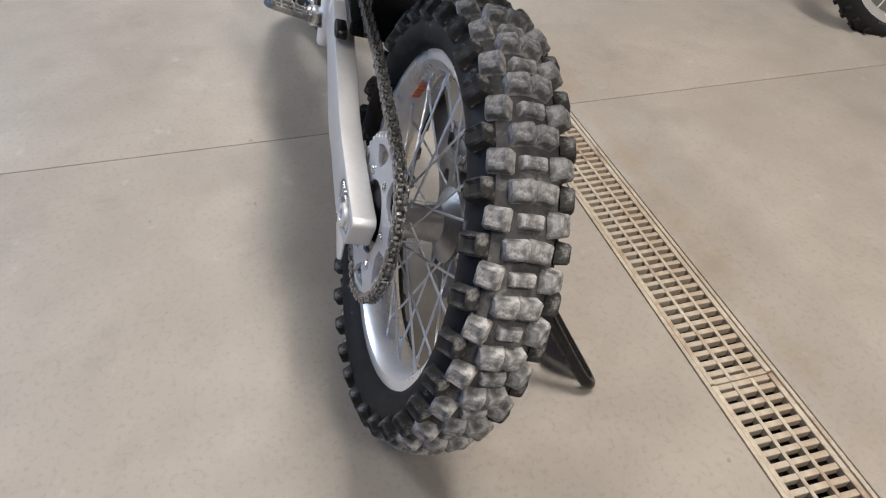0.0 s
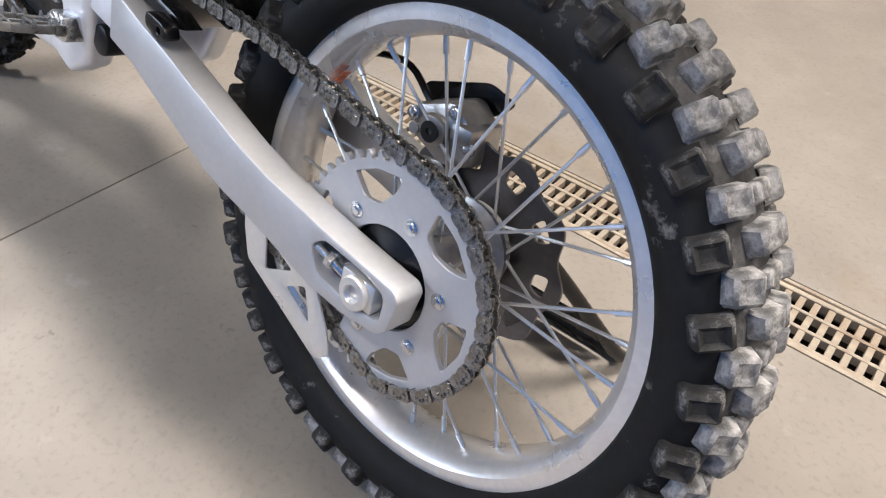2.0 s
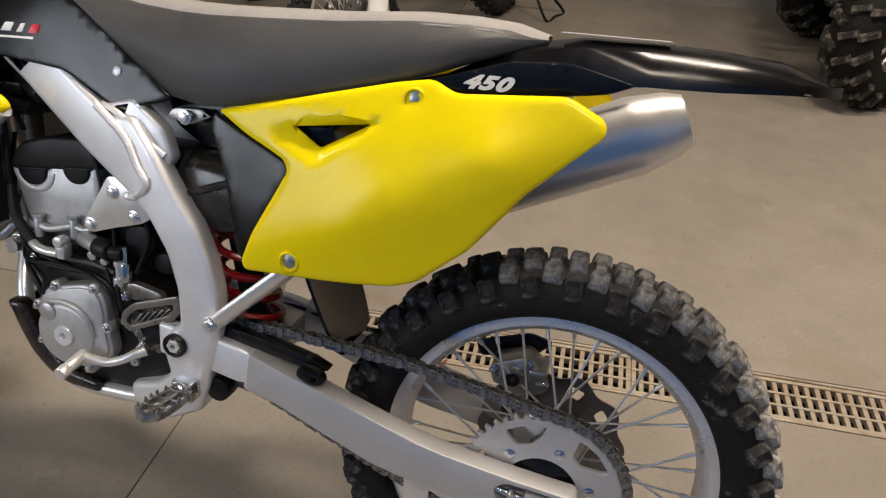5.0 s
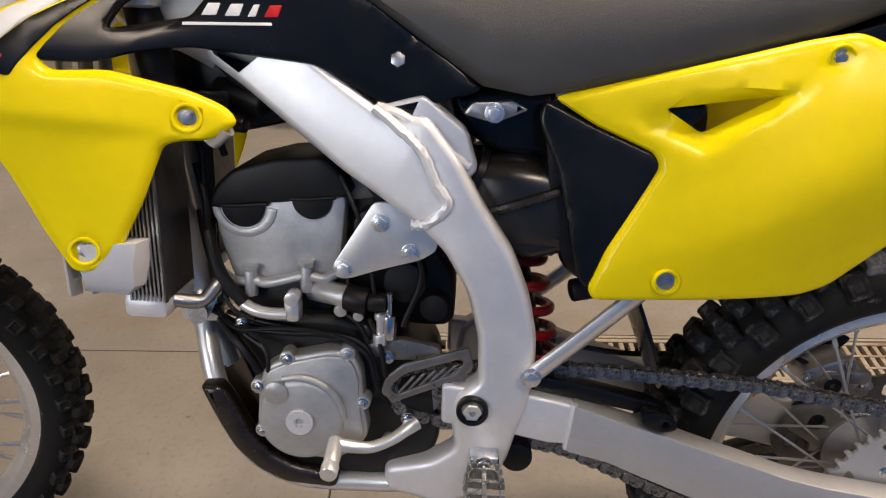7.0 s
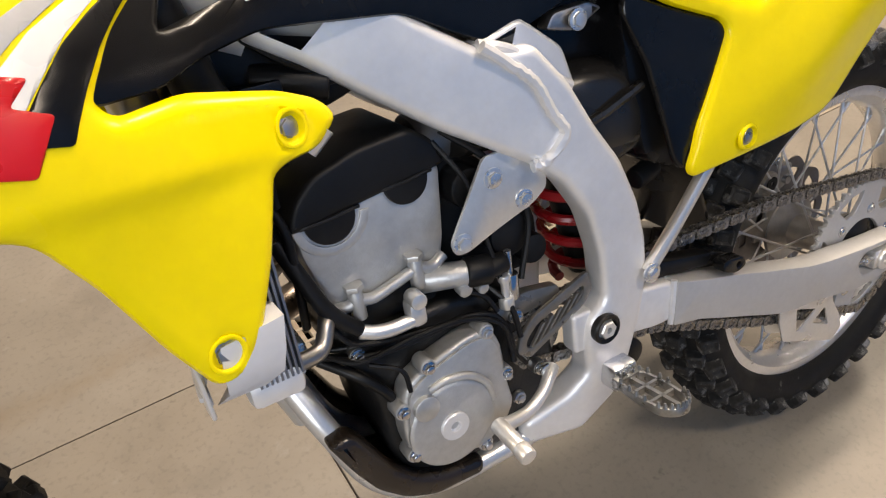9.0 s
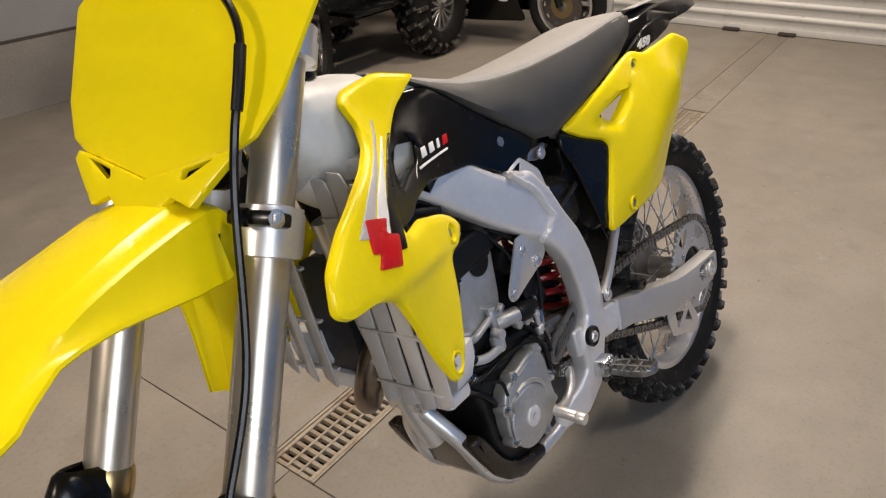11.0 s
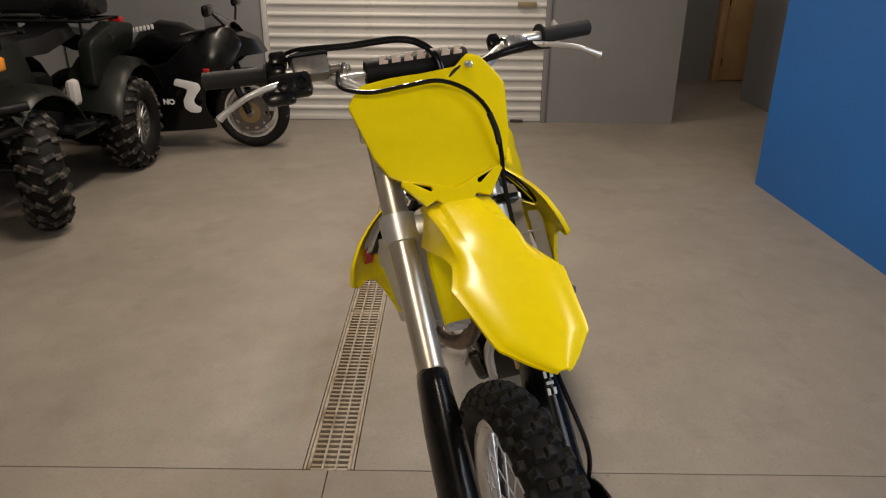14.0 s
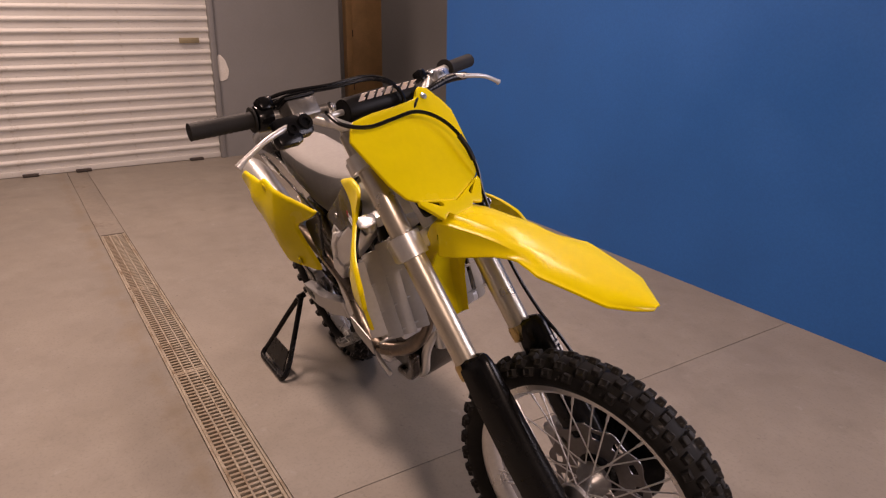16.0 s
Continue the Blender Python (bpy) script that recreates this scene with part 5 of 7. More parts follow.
# -- rear fender --
rows = []
for x, top_z, low_z, w in ((0.22, 0.565, 0.540, 0.060), (0.12, 0.618, 0.560, 0.066), (0.04, 0.632, 0.578, 0.074), (-0.04, 0.634, 0.588, 0.080), (-0.12, 0.633, 0.592, 0.082), (-0.19, 0.628, 0.597, 0.076), (-0.235, 0.616, 0.598, 0.062), (-0.255, 0.605, 0.598, 0.040)):
    rows.append([(x, -w, low_z), (x, -w + 0.002, low_z + 0.012), (x, -w * 0.82, top_z - 0.008), (x, -w * 0.4, top_z), (x, 0, top_z + 0.002), (x, w * 0.4, top_z), (x, w * 0.82, top_z - 0.008), (x, w - 0.002, low_z + 0.012), (x, w, low_z)])
seat_part("rear_fender", shell(rows, 0.005), M_BLACKP, "glossy black rear fender", smooth=50)
seat_part("fender_label", box((-0.005, 0.030, 0.6385), (0.13, 0.035, 0.0015), 0.0005, pose(0, 0, 0, 0, 0.8, 0)), M_GREYP, "pale grey warning label")
for s in (1, -1):
    b = skin([(0.50, 0.478), (0.40, 0.512), (0.26, 0.548), (0.185, 0.553), (0.06, 0.565), (0.0, 0.575), (-0.03, 0.588), (0.05, 0.606), (0.12, 0.600), (0.24, 0.560), (0.36, 0.528), (0.51, 0.492)], lambda x, z: 0.088 - 0.05 * max(0, 0.1 - x), 0.004, 0.003, 0.02)
    seat_part("tail_side", mirrored(b) if s < 0 else b, M_BLACKP, "black plastic tail side trim")

# -- side panels --
PANEL = [(0.507, 0.494), (0.358, 0.533), (0.257, 0.560), (0.210, 0.569), (0.178, 0.556), (0.043, 0.570), (-0.002, 0.549), (-0.006, 0.532), (0.076, 0.451), (0.139, 0.366), (0.204, 0.310), (0.232, 0.300), (0.449, 0.282), (0.456, 0.294), (0.440, 0.339), (0.409, 0.398),
         (0.393, 0.430), (0.400, 0.443), (0.462, 0.468)]
panel_y = spline_surface([(0.377, 0.312, 0.128), (0.229, 0.543, 0.104), (0.50, 0.492, 0.094), (0.044, 0.562, 0.118), (0.00, 0.54, 0.122), (0.40, 0.435, 0.112), (0.453, 0.292, 0.119), (0.25, 0.43, 0.140), (0.12, 0.49, 0.139), (0.30, 0.36, 0.139), (0.16, 0.37, 0.121),
                          (0.22, 0.305, 0.122), (0.07, 0.46, 0.122), (0.36, 0.50, 0.106), (0.13, 0.558, 0.112)])
VENT = [(0.392, 0.488), (0.281, 0.506), (0.353, 0.464)]


def panel_fold(x, z):
    """How far a place lies above the fold that runs along the panel."""
    return (z - 0.345 + (x - 0.37) * 0.435) / 1.09


def panel_shape(x, z):
    """Crease, and the sunken triangle round the vent."""
    y = panel_y(x, z) + 0.0050 * max(0.0, 1 - abs(panel_fold(x, z)) / 0.060)
    big = [(0.441, 0.480), (0.256, 0.517), (0.351, 0.446)]
    if inside(x, z, big):
        y -= min(0.010, edge_gap(x, z, big) * 0.9)
    for bx, bz in ((0.377, 0.312), (0.229, 0.543)):
        d = math.hypot(x - bx, z - bz)
        if d < 0.0115:
            y -= 0.004 * min(1.0, (0.0115 - d) / 0.003)
    return y


for s in (1, -1):
    out = 0.0 if s > 0 else 0.052
    shape = panel_shape if s > 0 else panel_y
    b = skin(PANEL, lambda x, z: shape(x, z) + out * min(1.0, max(0.0, (0.50 - x) / 0.2)), 0.004, 0.007, 0.010, 0.010, [rounded(VENT, 0.006, 2)] if s > 0 else ())
    seat_part("side_panel", mirrored(b) if s < 0 else b, M_YELLOW, "yellow plastic side number panel with a vent", smooth=45)
    b = skin([(0.515, 0.492), (0.462, 0.467), (0.398, 0.442), (0.391, 0.428), (0.408, 0.396), (0.456, 0.290), (0.468, 0.305), (0.495, 0.417), (0.520, 0.470)], lambda x, z: panel_y(x, z) - 0.006, 0.004, 0.004, 0.014)
    seat_part("panel_insert", mirrored(b) if s < 0 else b, M_BLACKP, "dark plastic insert of the side panel", smooth=45)
    for x, z in ((0.377, 0.312), (0.229, 0.543)):
        foot = s * (shape(x, z) + (0.0035 if z < 0.4 else -0.0005) + out * min(1.0, max(0.0, (0.50 - x) / 0.2))) + (2 * MIDDLE if s < 0 else 0)
        seat_part("panel_bolt", bolt((x, foot - s * 0.001, z), (0, s, 0), 0.0070, 0.0036), M_SOCKET)
        seat_part("bolt_recess", revolve([(0.0098, 0.0), (0.0108, s * 0.002), (0.0120, s * 0.0042), (0.0134, s * 0.0044), (0.0150, s * 0.0030), (0.0156, 0.0)], 28, "y", (x, foot, z)), M_YELLOW, smooth=50)
text = bpy.data.curves.new("lettering", "FONT")
text.body, text.size, text.extrude, text.shear, text.space_character, text.offset = "450", 0.0225, 0.0006, 0.45, 1.15, 0.0012
lettering = new("lettering", text)
lettering.parent = bike
lettering.data.materials.append(M_TEXT)
lettering["label"] = "white italic number 450"
lettering.matrix_basis = Matrix(((-1.5, 0, 0, 0.174), (0, 0, 1, 0.0895), (0.06, 1, 0, 0.564), (0, 0, 0, 1)))

# -- shrouds, side covers, tank --
shroud_y = spline_surface([(0.880, 0.461, 0.126), (0.979, 0.327, 0.172), (0.842, 0.456, 0.110), (1.156, 0.497, 0.213), (1.134, 0.551, 0.200), (0.945, 0.663, 0.078), (0.80, 0.66, 0.066), (0.67, 0.526, 0.082), (1.03, 0.51, 0.185), (1.05, 0.41, 0.190), (0.92, 0.40, 0.150),
                           (0.85, 0.55, 0.100), (1.00, 0.62, 0.125), (1.07, 0.60, 0.165), (0.60, 0.50, 0.088), (0.95, 0.55, 0.135)])
SHROUD = [(0.835, 0.455), (0.848, 0.472), (0.880, 0.488), (0.950, 0.508), (0.994, 0.507), (1.003, 0.518), (0.979, 0.552), (0.956, 0.571), (0.916, 0.598), (0.870, 0.630), (0.80, 0.664), (0.87, 0.682), (0.945, 0.674), (0.966, 0.660), (0.960, 0.634), (0.975, 0.609), (1.010, 0.593), (1.055, 0.578), (1.105, 0.557), (1.146, 0.529),
          (1.163, 0.492), (1.145, 0.478), (1.095, 0.474), (1.060, 0.455), (1.038, 0.412), (1.014, 0.350), (0.992, 0.306), (0.973, 0.304), (0.948, 0.328), (0.925, 0.376), (0.904, 0.434), (0.890, 0.438), (0.860, 0.438)]
RECESS = ((0.880, 0.462), (0.978, 0.3285))


def shroud_shape(x, z):
    y = shroud_y(x, z)
    for bx, bz in RECESS:
        d = math.hypot(x - bx, z - bz)
        if d < 0.0145:
            y -= 0.006 * min(1.0, (0.0145 - d) / 0.004)
    crease = z - (0.447 + (x - 0.90) * 0.12)
    step = min(1.0, max(0.0, (crease + 0.007) / 0.014)) * max(0.0, 1 - max(0.0, crease) / 0.07)
    return y + 0.0060 * step * min(1.0, max(0.0, (x - 0.888) / 0.07))


BACK = [(0.870, 0.630), (0.916, 0.598), (0.956, 0.571), (0.979, 0.552), (1.003, 0.518), (1.012, 0.500)]
FRONT = [(0.950, 0.642), (0.968, 0.614), (1.010, 0.593), (1.058, 0.576), (1.105, 0.556), (1.138, 0.535)]


def stripe(s0, s1, u0, u1):
    """An outline along the shroud's upper arm, from s0 to s1 along it and from u0 to u1 across it, pointed at its ends."""
    def at(s, u):
        i = min(int(s), len(BACK) - 2)
        b, f = Vector(BACK[i]).lerp(Vector(BACK[i + 1]), s - i), Vector(FRONT[i]).lerp(Vector(FRONT[i + 1]), s - i)
        return tuple(b.lerp(f, u))

    run = np.linspace(s0, s1, 8)
    mid = (u0 + u1) / 2
    wide = [min(1.0, 0.25 + 1.5 * k / 7) for k in range(8)]
    return [at(q, mid + (u0 - mid) * k) for q, k in zip(run, wide)] + [at(q, mid + (u1 - mid) * k) for q, k in list(zip(run, wide))[::-1]]


COVER = [(0.577, 0.498), (0.613, 0.527), (0.70, 0.585), (0.782, 0.645), (0.86, 0.650), (0.955, 0.630), (0.990, 0.590), (1.012, 0.545), (1.010, 0.516), (0.960, 0.514), (0.930, 0.524), (0.879, 0.531), (0.808, 0.522), (0.755, 0.516), (0.677, 0.474), (0.640, 0.478)]
WINDOW = rounded([(0.952, 0.546), (0.88, 0.560), (0.862, 0.585), (0.905, 0.592), (0.940, 0.570)], 0.006, 2)
for s in (1, -1):
    b = skin(SHROUD, shroud_shape, 0.004, 0.009, 0.006, 0.010)
    if s < 0:
        bulge(b, lambda x, y, z: 0.010)
    seat_part("shroud", mirrored(b) if s < 0 else b, M_YELLOW, "yellow plastic radiator shroud", smooth=45)
    b = skin(COVER, lambda x, z: shroud_y(x, z) - 0.004, 0.004, 0.005, 0.014, 0.012, [WINDOW])
    seat_part("tank_cover", mirrored(b) if s < 0 else b, M_BLACKP, "glossy black side cover below the seat", smooth=45)
    for outline, mat, label, name in (
            (stripe(0.8, 4.7, 0.30, 0.52), M_WHITEG, "white printed graphic stripe", "decal"),
            (stripe(0.7, 5.0, 0.06, 0.29), M_BLACKP, "black printed graphic stripe", "decal"),
            (stripe(0.2, 4.3, 0.56, 0.76), M_GREYP, "grey printed graphic stripe", "decal"),
            ([(1.066, 0.554), (1.029, 0.542), (1.043, 0.530), (1.023, 0.521), (1.043, 0.492), (1.081, 0.504), (1.068, 0.517), (1.080, 0.521)], M_REDGFX, "plain red angular badge", "badge")):
        lift = 0.0024 if name == "badge" else {M_WHITEG: 0.0012, M_GREYP: 0.0013, M_BLACKP: 0.0018}[mat]
        b = skin(outline, lambda x, z, k=lift: shroud_shape(x, z) + k, 0.0015, 0.0008, 0.012, 0.003)
        seat_part(name, mirrored(b) if s < 0 else b, mat, label, smooth=45)
    for k, (x0, x1) in enumerate(((0.868, 0.850), (0.846, 0.828), (0.824, 0.812), (0.808, 0.790))):
        b = skin([(x0, 0.562), (x0 - 0.006, 0.574), (x1, 0.5745), (x1 + 0.004, 0.5625)], lambda x, z: shroud_y(x, z) - 0.0028, 0.001, 0.0006, 0.012, 0.001)
        seat_part("badge_bar", mirrored(b) if s < 0 else b, M_REDGFX if k == 3 else M_TEXT, smooth=45)
    b = skin([(0.885, 0.552), (0.80, 0.554), (0.800, 0.557), (0.885, 0.555)], lambda x, z: shroud_y(x, z) - 0.0028, 0.001, 0.0005, 0.012, 0)
    seat_part("pinstripe", mirrored(b) if s < 0 else b, M_TEXT, smooth=45)
    for x, z, r in ((*RECESS[0], 0.0075), (*RECESS[1], 0.0075), (0.670, 0.526, 0.0085)):
        d = 0.004
        out = Vector(((shroud_y(x - d, z) - shroud_y(x + d, z)) / (2 * d), 1, (shroud_y(x, z - d) - shroud_y(x, z + d)) / (2 * d))).normalized()
        foot = Vector((x, shroud_y(x, z), z))
        head = bolt(foot - out * 0.0065, out, r, 0.0042)
        cup = moved(revolve([(0.0098, -0.006), (0.0112, -0.004), (0.0122, 0.0006), (0.0136, 0.0012), (0.0152, 0.0006), (0.0158, -0.003)], 28, "y"), Matrix.Translation(foot) @ Vector((0, 1, 0)).rotation_difference(out).to_matrix().to_4x4())
        if s < 0:
            head, cup = mirrored(head), mirrored(cup)
        seat_part("shroud_bolt", head, M_SOCKET, "zinc bolt in a round recess")
        if x > 0.8:
            seat_part("bolt_recess", cup, M_YELLOW, smooth=50)
    seat_part("cover_bracket", plate([(0.600, 0.470), (0.590, 0.484), (0.545, 0.487), (0.528, 0.478), (0.545, 0.470), (0.566, 0.462)], 0.052, 0.070, 0.003, corner=0.005) if s > 0 else mirrored(plate([(0.600, 0.470), (0.590, 0.484), (0.545, 0.487), (0.528, 0.478), (0.545, 0.470), (0.566, 0.462)], 0.052, 0.070, 0.003, corner=0.005)), M_ALUDARK, "aluminium seat bracket")
    seat_part("bracket_bolt", bolt((0.566, s * 0.076, 0.474), (0, s, 0), 0.0075, 0.006), M_BLUEBOLT)
tank_rows = []
for x, z0, z1, w in ((0.66, 0.53, 0.60, 0.05), (0.74, 0.50, 0.645, 0.066), (0.82, 0.50, 0.675, 0.072), (0.90, 0.52, 0.694, 0.074), (0.97, 0.55, 0.700, 0.072), (1.02, 0.60, 0.690, 0.058), (1.035, 0.63, 0.675, 0.04)):
    tank_rows.append([(x, w * math.cos(a) * (1 if abs(math.cos(a)) < 0.9 else 0.98), (z0 + z1) / 2 + (z1 - z0) / 2 * math.copysign(abs(math.sin(a)) ** 0.7, math.sin(a))) for a in np.linspace(0, 2 * math.pi, 24, endpoint=False)])
seat_part("fuel_tank", loft(tank_rows), M_TANK, "pale plastic fuel tank", smooth=60)
seat_part("tank_cap", merge(rod((0.955, 0, 0.695), (0.955, 0, 0.722), 0.030, 0.028, 24, 0.004), box((0.955, 0, 0.724), (0.05, 0.012, 0.010), 0.003)), M_BLACKP, "black fuel cap")

# -- radiators --
for s in (1, -1):
    seat_part("radiator", loft([[(0.920, s * 0.045, z), (0.960, s * 0.045, z), (0.960, s * w, z), (0.920, s * w, z)] for z, w in ((0.255, 0.122), (0.40, 0.122), (0.445, 0.116), (0.455, 0.085))]), M_CORE, "aluminium radiator with fine fins")
    for k in range(9):
        seat_part("radiator_fin", box((0.9215 + k * 0.0046, s * 0.1235, 0.345), (0.0021, 0.006, 0.175)), M_ALUDARK)
    # Hose shape added in black to stand in for the dark above the core.
    seat_part("radiator_hose", tube([(0.945, s * 0.065, 0.575), (0.935, s * 0.070, 0.53), (0.925, s * 0.068, 0.485), (0.905, s * 0.060, 0.45)], 0.019, 14, 5), M_BLACKM, "black hose added to fill the dark gap above the radiator core")
    for z, wide in ((0.250, 0.085), (0.582, 0.055)):
        seat_part("radiator_tank", box((0.945, s * (0.040 + wide / 2), z), (0.050, wide, 0.03), 0.008), M_ALUCAST)
    tilt = Matrix(((0.06, 1, 0.02, 0.982), (s * 1, 0, 0, 0 if s > 0 else -0.024), (0, 0, 1, 0), (0, 0, 0, 1)))
    outer, pitch = (0.168, 0.0365) if s > 0 else (0.190, 0.040)
    tops = (0.500, 0.572, 0.588, 0.580) if s > 0 else (0.528, 0.540, 0.548, 0.550)
    lows = (0.276, 0.264, 0.262, 0.262) if s > 0 else (0.315, 0.285, 0.276, 0.272)
    for k in range(4):
        # the slats overlap like shingles, their inner edges standing forward
        o, low, top, wide = outer - pitch * k, lows[k], tops[k], pitch + (0.002 if s < 0 else -0.0095)
        slat = plate([(o, low), (o + 0.002, top - 0.02), (o - 0.004, top), (o - wide, top + 0.004), (o - wide + 0.002, low - 0.006), (o - 0.020, low - 0.004)], 0.0020, 0.0055, 0.0014, corner=0.005)
        bulge(slat, lambda x, yy, z, c=o, k=0.32 if s < 0 else 0.12: k * max(0.0, c - x))
        seat_part("louvre_slat", moved(slat, tilt), M_GREYP, "light grey plastic radiator slat")
    for z, far in ((0.292, 0.158), (0.372, 0.166), (0.455, 0.164), (0.530, 0.140)):
        far += 0.018 if s < 0 else 0.0
        seat_part("louvre_bar", moved(box((0.030 + (far - 0.030) / 2, 0.0060, z), (far - 0.030, 0.008, 0.0045), 0.001), tilt), M_GREYP)
    seat_part("louvre_foot", loft([[(0.93, s * 0.158, 0.335), (0.982, s * 0.170, 0.335), (0.972, s * 0.12, 0.33), (0.93, s * 0.11, 0.33)], [(0.935, s * 0.160, 0.310), (0.986, s * 0.172, 0.312), (0.974, s * 0.12, 0.31), (0.93, s * 0.11, 0.31)],
                                   [(0.94, s * 0.152, 0.284), (0.986, s * 0.164, 0.290), (0.974, s * 0.11, 0.282), (0.94, s * 0.11, 0.275)], [(0.955, s * 0.140, 0.270), (0.996, s * 0.150, 0.277), (0.974, s * 0.115, 0.277), (0.955, s * 0.115, 0.270)]]), M_WHITEPL, "milky plastic lower corner of the louvre")
    seat_part("coolant_pipe", tube([(0.925, s * 0.10, 0.25), (0.895, s * 0.088, 0.245), (0.880, s * 0.075, 0.262), (0.872, s * 0.06, 0.27)], 0.0085, 12, 5), M_ALUDARK, "aluminium coolant stub")
    seat_part("upper_stay", merge(rod((0.955, s * 0.06, 0.47), (0.865, s * 0.09, 0.455), 0.012, seg=14), rod((0.868, s * 0.098, 0.437), (0.850, s * 0.10, 0.452), 0.013, seg=14)), M_ALU, "bright metal pipe stub with clamp")
seat_part("radiator_cap", merge(rod((1.000, -0.125, 0.592), (1.005, -0.128, 0.612), 0.020, seg=20, bevel=0.003), rod((1.005, -0.128, 0.612), (1.007, -0.129, 0.618), 0.026, seg=8, bevel=0.003)), M_STEEL, "bright radiator cap")
seat_part("bleed_bolt", bolt((0.955, 0.10, 0.597), (0, 0, 1), 0.008, 0.012), M_STEEL)

# -- guards, exhaust --
for s in (1, -1):
    b = plate([(0.912, 0.128), (0.892, 0.080), (0.871, 0.040), (0.842, 0.010), (0.806, -0.008), (0.741, -0.012), (0.738, 0.010), (0.790, 0.018), (0.822, 0.034), (0.848, 0.062), (0.872, 0.112), (0.884, 0.130)], 0.052, 0.082, 0.010, corner=0.010, seg=4)
    seat_part("skid_guard", mirrored(b) if s < 0 else b, M_SKID, "dark bronze plastic frame guard")
seat_part("skid_plate", loft([[(0.904, -0.05, 0.125), (0.904, 0.05, 0.125), (0.898, 0.05, 0.125), (0.898, -0.05, 0.125)], [(0.878, -0.066, 0.044), (0.878, 0.066, 0.044), (0.872, 0.066, 0.048), (0.872, -0.066, 0.048)],
                              [(0.842, -0.066, 0.000), (0.842, 0.066, 0.000), (0.838, 0.066, 0.006), (0.838, -0.066, 0.006)], [(0.72, -0.066, -0.019), (0.72, 0.066, -0.019), (0.72, 0.066, -0.014), (0.72, -0.066, -0.014)]]), M_SKID, "dark bronze plastic skid plate")
seat_part("front_mount", merge(box((0.920, 0, 0.212), (0.05, 0.075, 0.035), 0.006), rod((0.918, -0.05, 0.212), (0.918, 0.052, 0.212), 0.014, seg=18)), M_BLUEBOLT, "plated front engine mount")
seat_part("exhaust_header", tube([(0.880, -0.02, 0.315), (0.935, -0.03, 0.30), (0.960, -0.05, 0.24), (0.930, -0.10, 0.185), (0.85, -0.155, 0.175), (0.74, -0.150, 0.20), (0.62, -0.125, 0.26), (0.50, -0.12, 0.31), (0.34, -0.12, 0.345), (0.26, -0.125, 0.365)], 0.0205, 16, 8), M_PIPE, "titanium exhaust header pipe")
MUF = Matrix.Translation((0.225, -0.132, 0.372)) @ Matrix.Rotation(math.atan2(0.165, 0.345), 4, "Y")
muf = revolve([(0.026, 0.03), (0.044, 0.01), (0.051, 0.0), (0.053, -0.004), (0.053, -0.30), (0.051, -0.31), (0.044, -0.35), (0.034, -0.375), (0.020, -0.378), (0.018, -0.36), (0.018, 0.03)], 40, "x")
seat_part("muffler", moved(muf, MUF @ Matrix.Diagonal((1, 0.92, 1.12, 1))), M_ALU, "brushed aluminium muffler")
seat_part("muffler_band", moved(revolve([(0.0545, 0.004), (0.0545, -0.022), (0.056, -0.020), (0.056, 0.002)], 40, "x"), MUF @ Matrix.Diagonal((1, 0.92, 1.12, 1))), M_BLACKM, "black muffler front collar")
seat_part("heat_shield", plate([(0.86, 0.215), (0.72, 0.245), (0.72, 0.185), (0.84, 0.15)], -0.182, -0.178, 0.001, corner=0.015), M_ALUDARK)
seat_part("clutch_cover", revolve([(0.0, -0.12), (0.055, -0.118), (0.068, -0.108), (0.070, -0.08), (0.0, -0.08)], 40, "y", (0.70, 0, 0.10), False), M_ALUDARK)
seat_part("brake_pedal", tube([(0.60, -0.11, 0.06), (0.68, -0.13, 0.03), (0.76, -0.14, 0.03), (0.79, -0.145, 0.035)], 0.007, 10, 5), M_ALU)
seat_part("caliper", merge(plate([(0.114, 0.122), (0.110, 0.090), (0.060, 0.070), (0.018, 0.084), (0.022, 0.120), (0.056, 0.146)], -0.112, -0.058, 0.008, corner=0.010), rod((0.074, -0.060, 0.108), (0.074, -0.050, 0.106), 0.019, seg=24, bevel=0.003),
                           box((0.036, -0.080, 0.118), (0.03, 0.06, 0.02), 0.005), rod((0.030, -0.060, 0.098), (0.030, -0.050, 0.098), 0.007, seg=12), rod((0.098, -0.060, 0.100), (0.098, -0.050, 0.100), 0.007, seg=12)), M_ALUDARK, "grey rear brake caliper")
seat_part("caliper_piston", revolve([(0.004, -0.0500), (0.011, -0.0500), (0.012, -0.0470), (0.004, -0.0470)], 24, "y", (0.074, 0, 0.106)), M_BLACKM)
for x, z in ((0.052, 0.136), (0.106, 0.114), (0.024, 0.106)):
    seat_part("caliper_bolt", bolt((x, -0.056, z), (0, 1, 0), 0.0055, 0.007), M_STEEL)
seat_part("caliper_bracket", plate([(0.115, 0.060), (0.060, 0.075), (0.0, 0.030), (-0.020, 0.0), (0.0, -0.022), (0.050, -0.012), (0.120, 0.030)], -0.070, -0.062, 0.002, [circle(0.075, 0.040, 0.012, 14)], corner=0.008), M_GUARDM, "dark caliper bracket")
seat_part("rear_brake_hose", tube([(0.10, -0.075, 0.125), (0.16, -0.085, 0.150), (0.26, -0.085, 0.130), (0.36, -0.090, 0.120), (0.50, -0.100, 0.135)], 0.0042, 8, 6), M_BLACKP, "black rear brake hose")
seat_part("disc_guard", plate([(0.150, 0.128), (0.060, 0.160), (0.02, 0.150), (0.04, 0.128), (0.14, 0.100)], -0.122, -0.116, 0.002, corner=0.01), M_BLACKP)

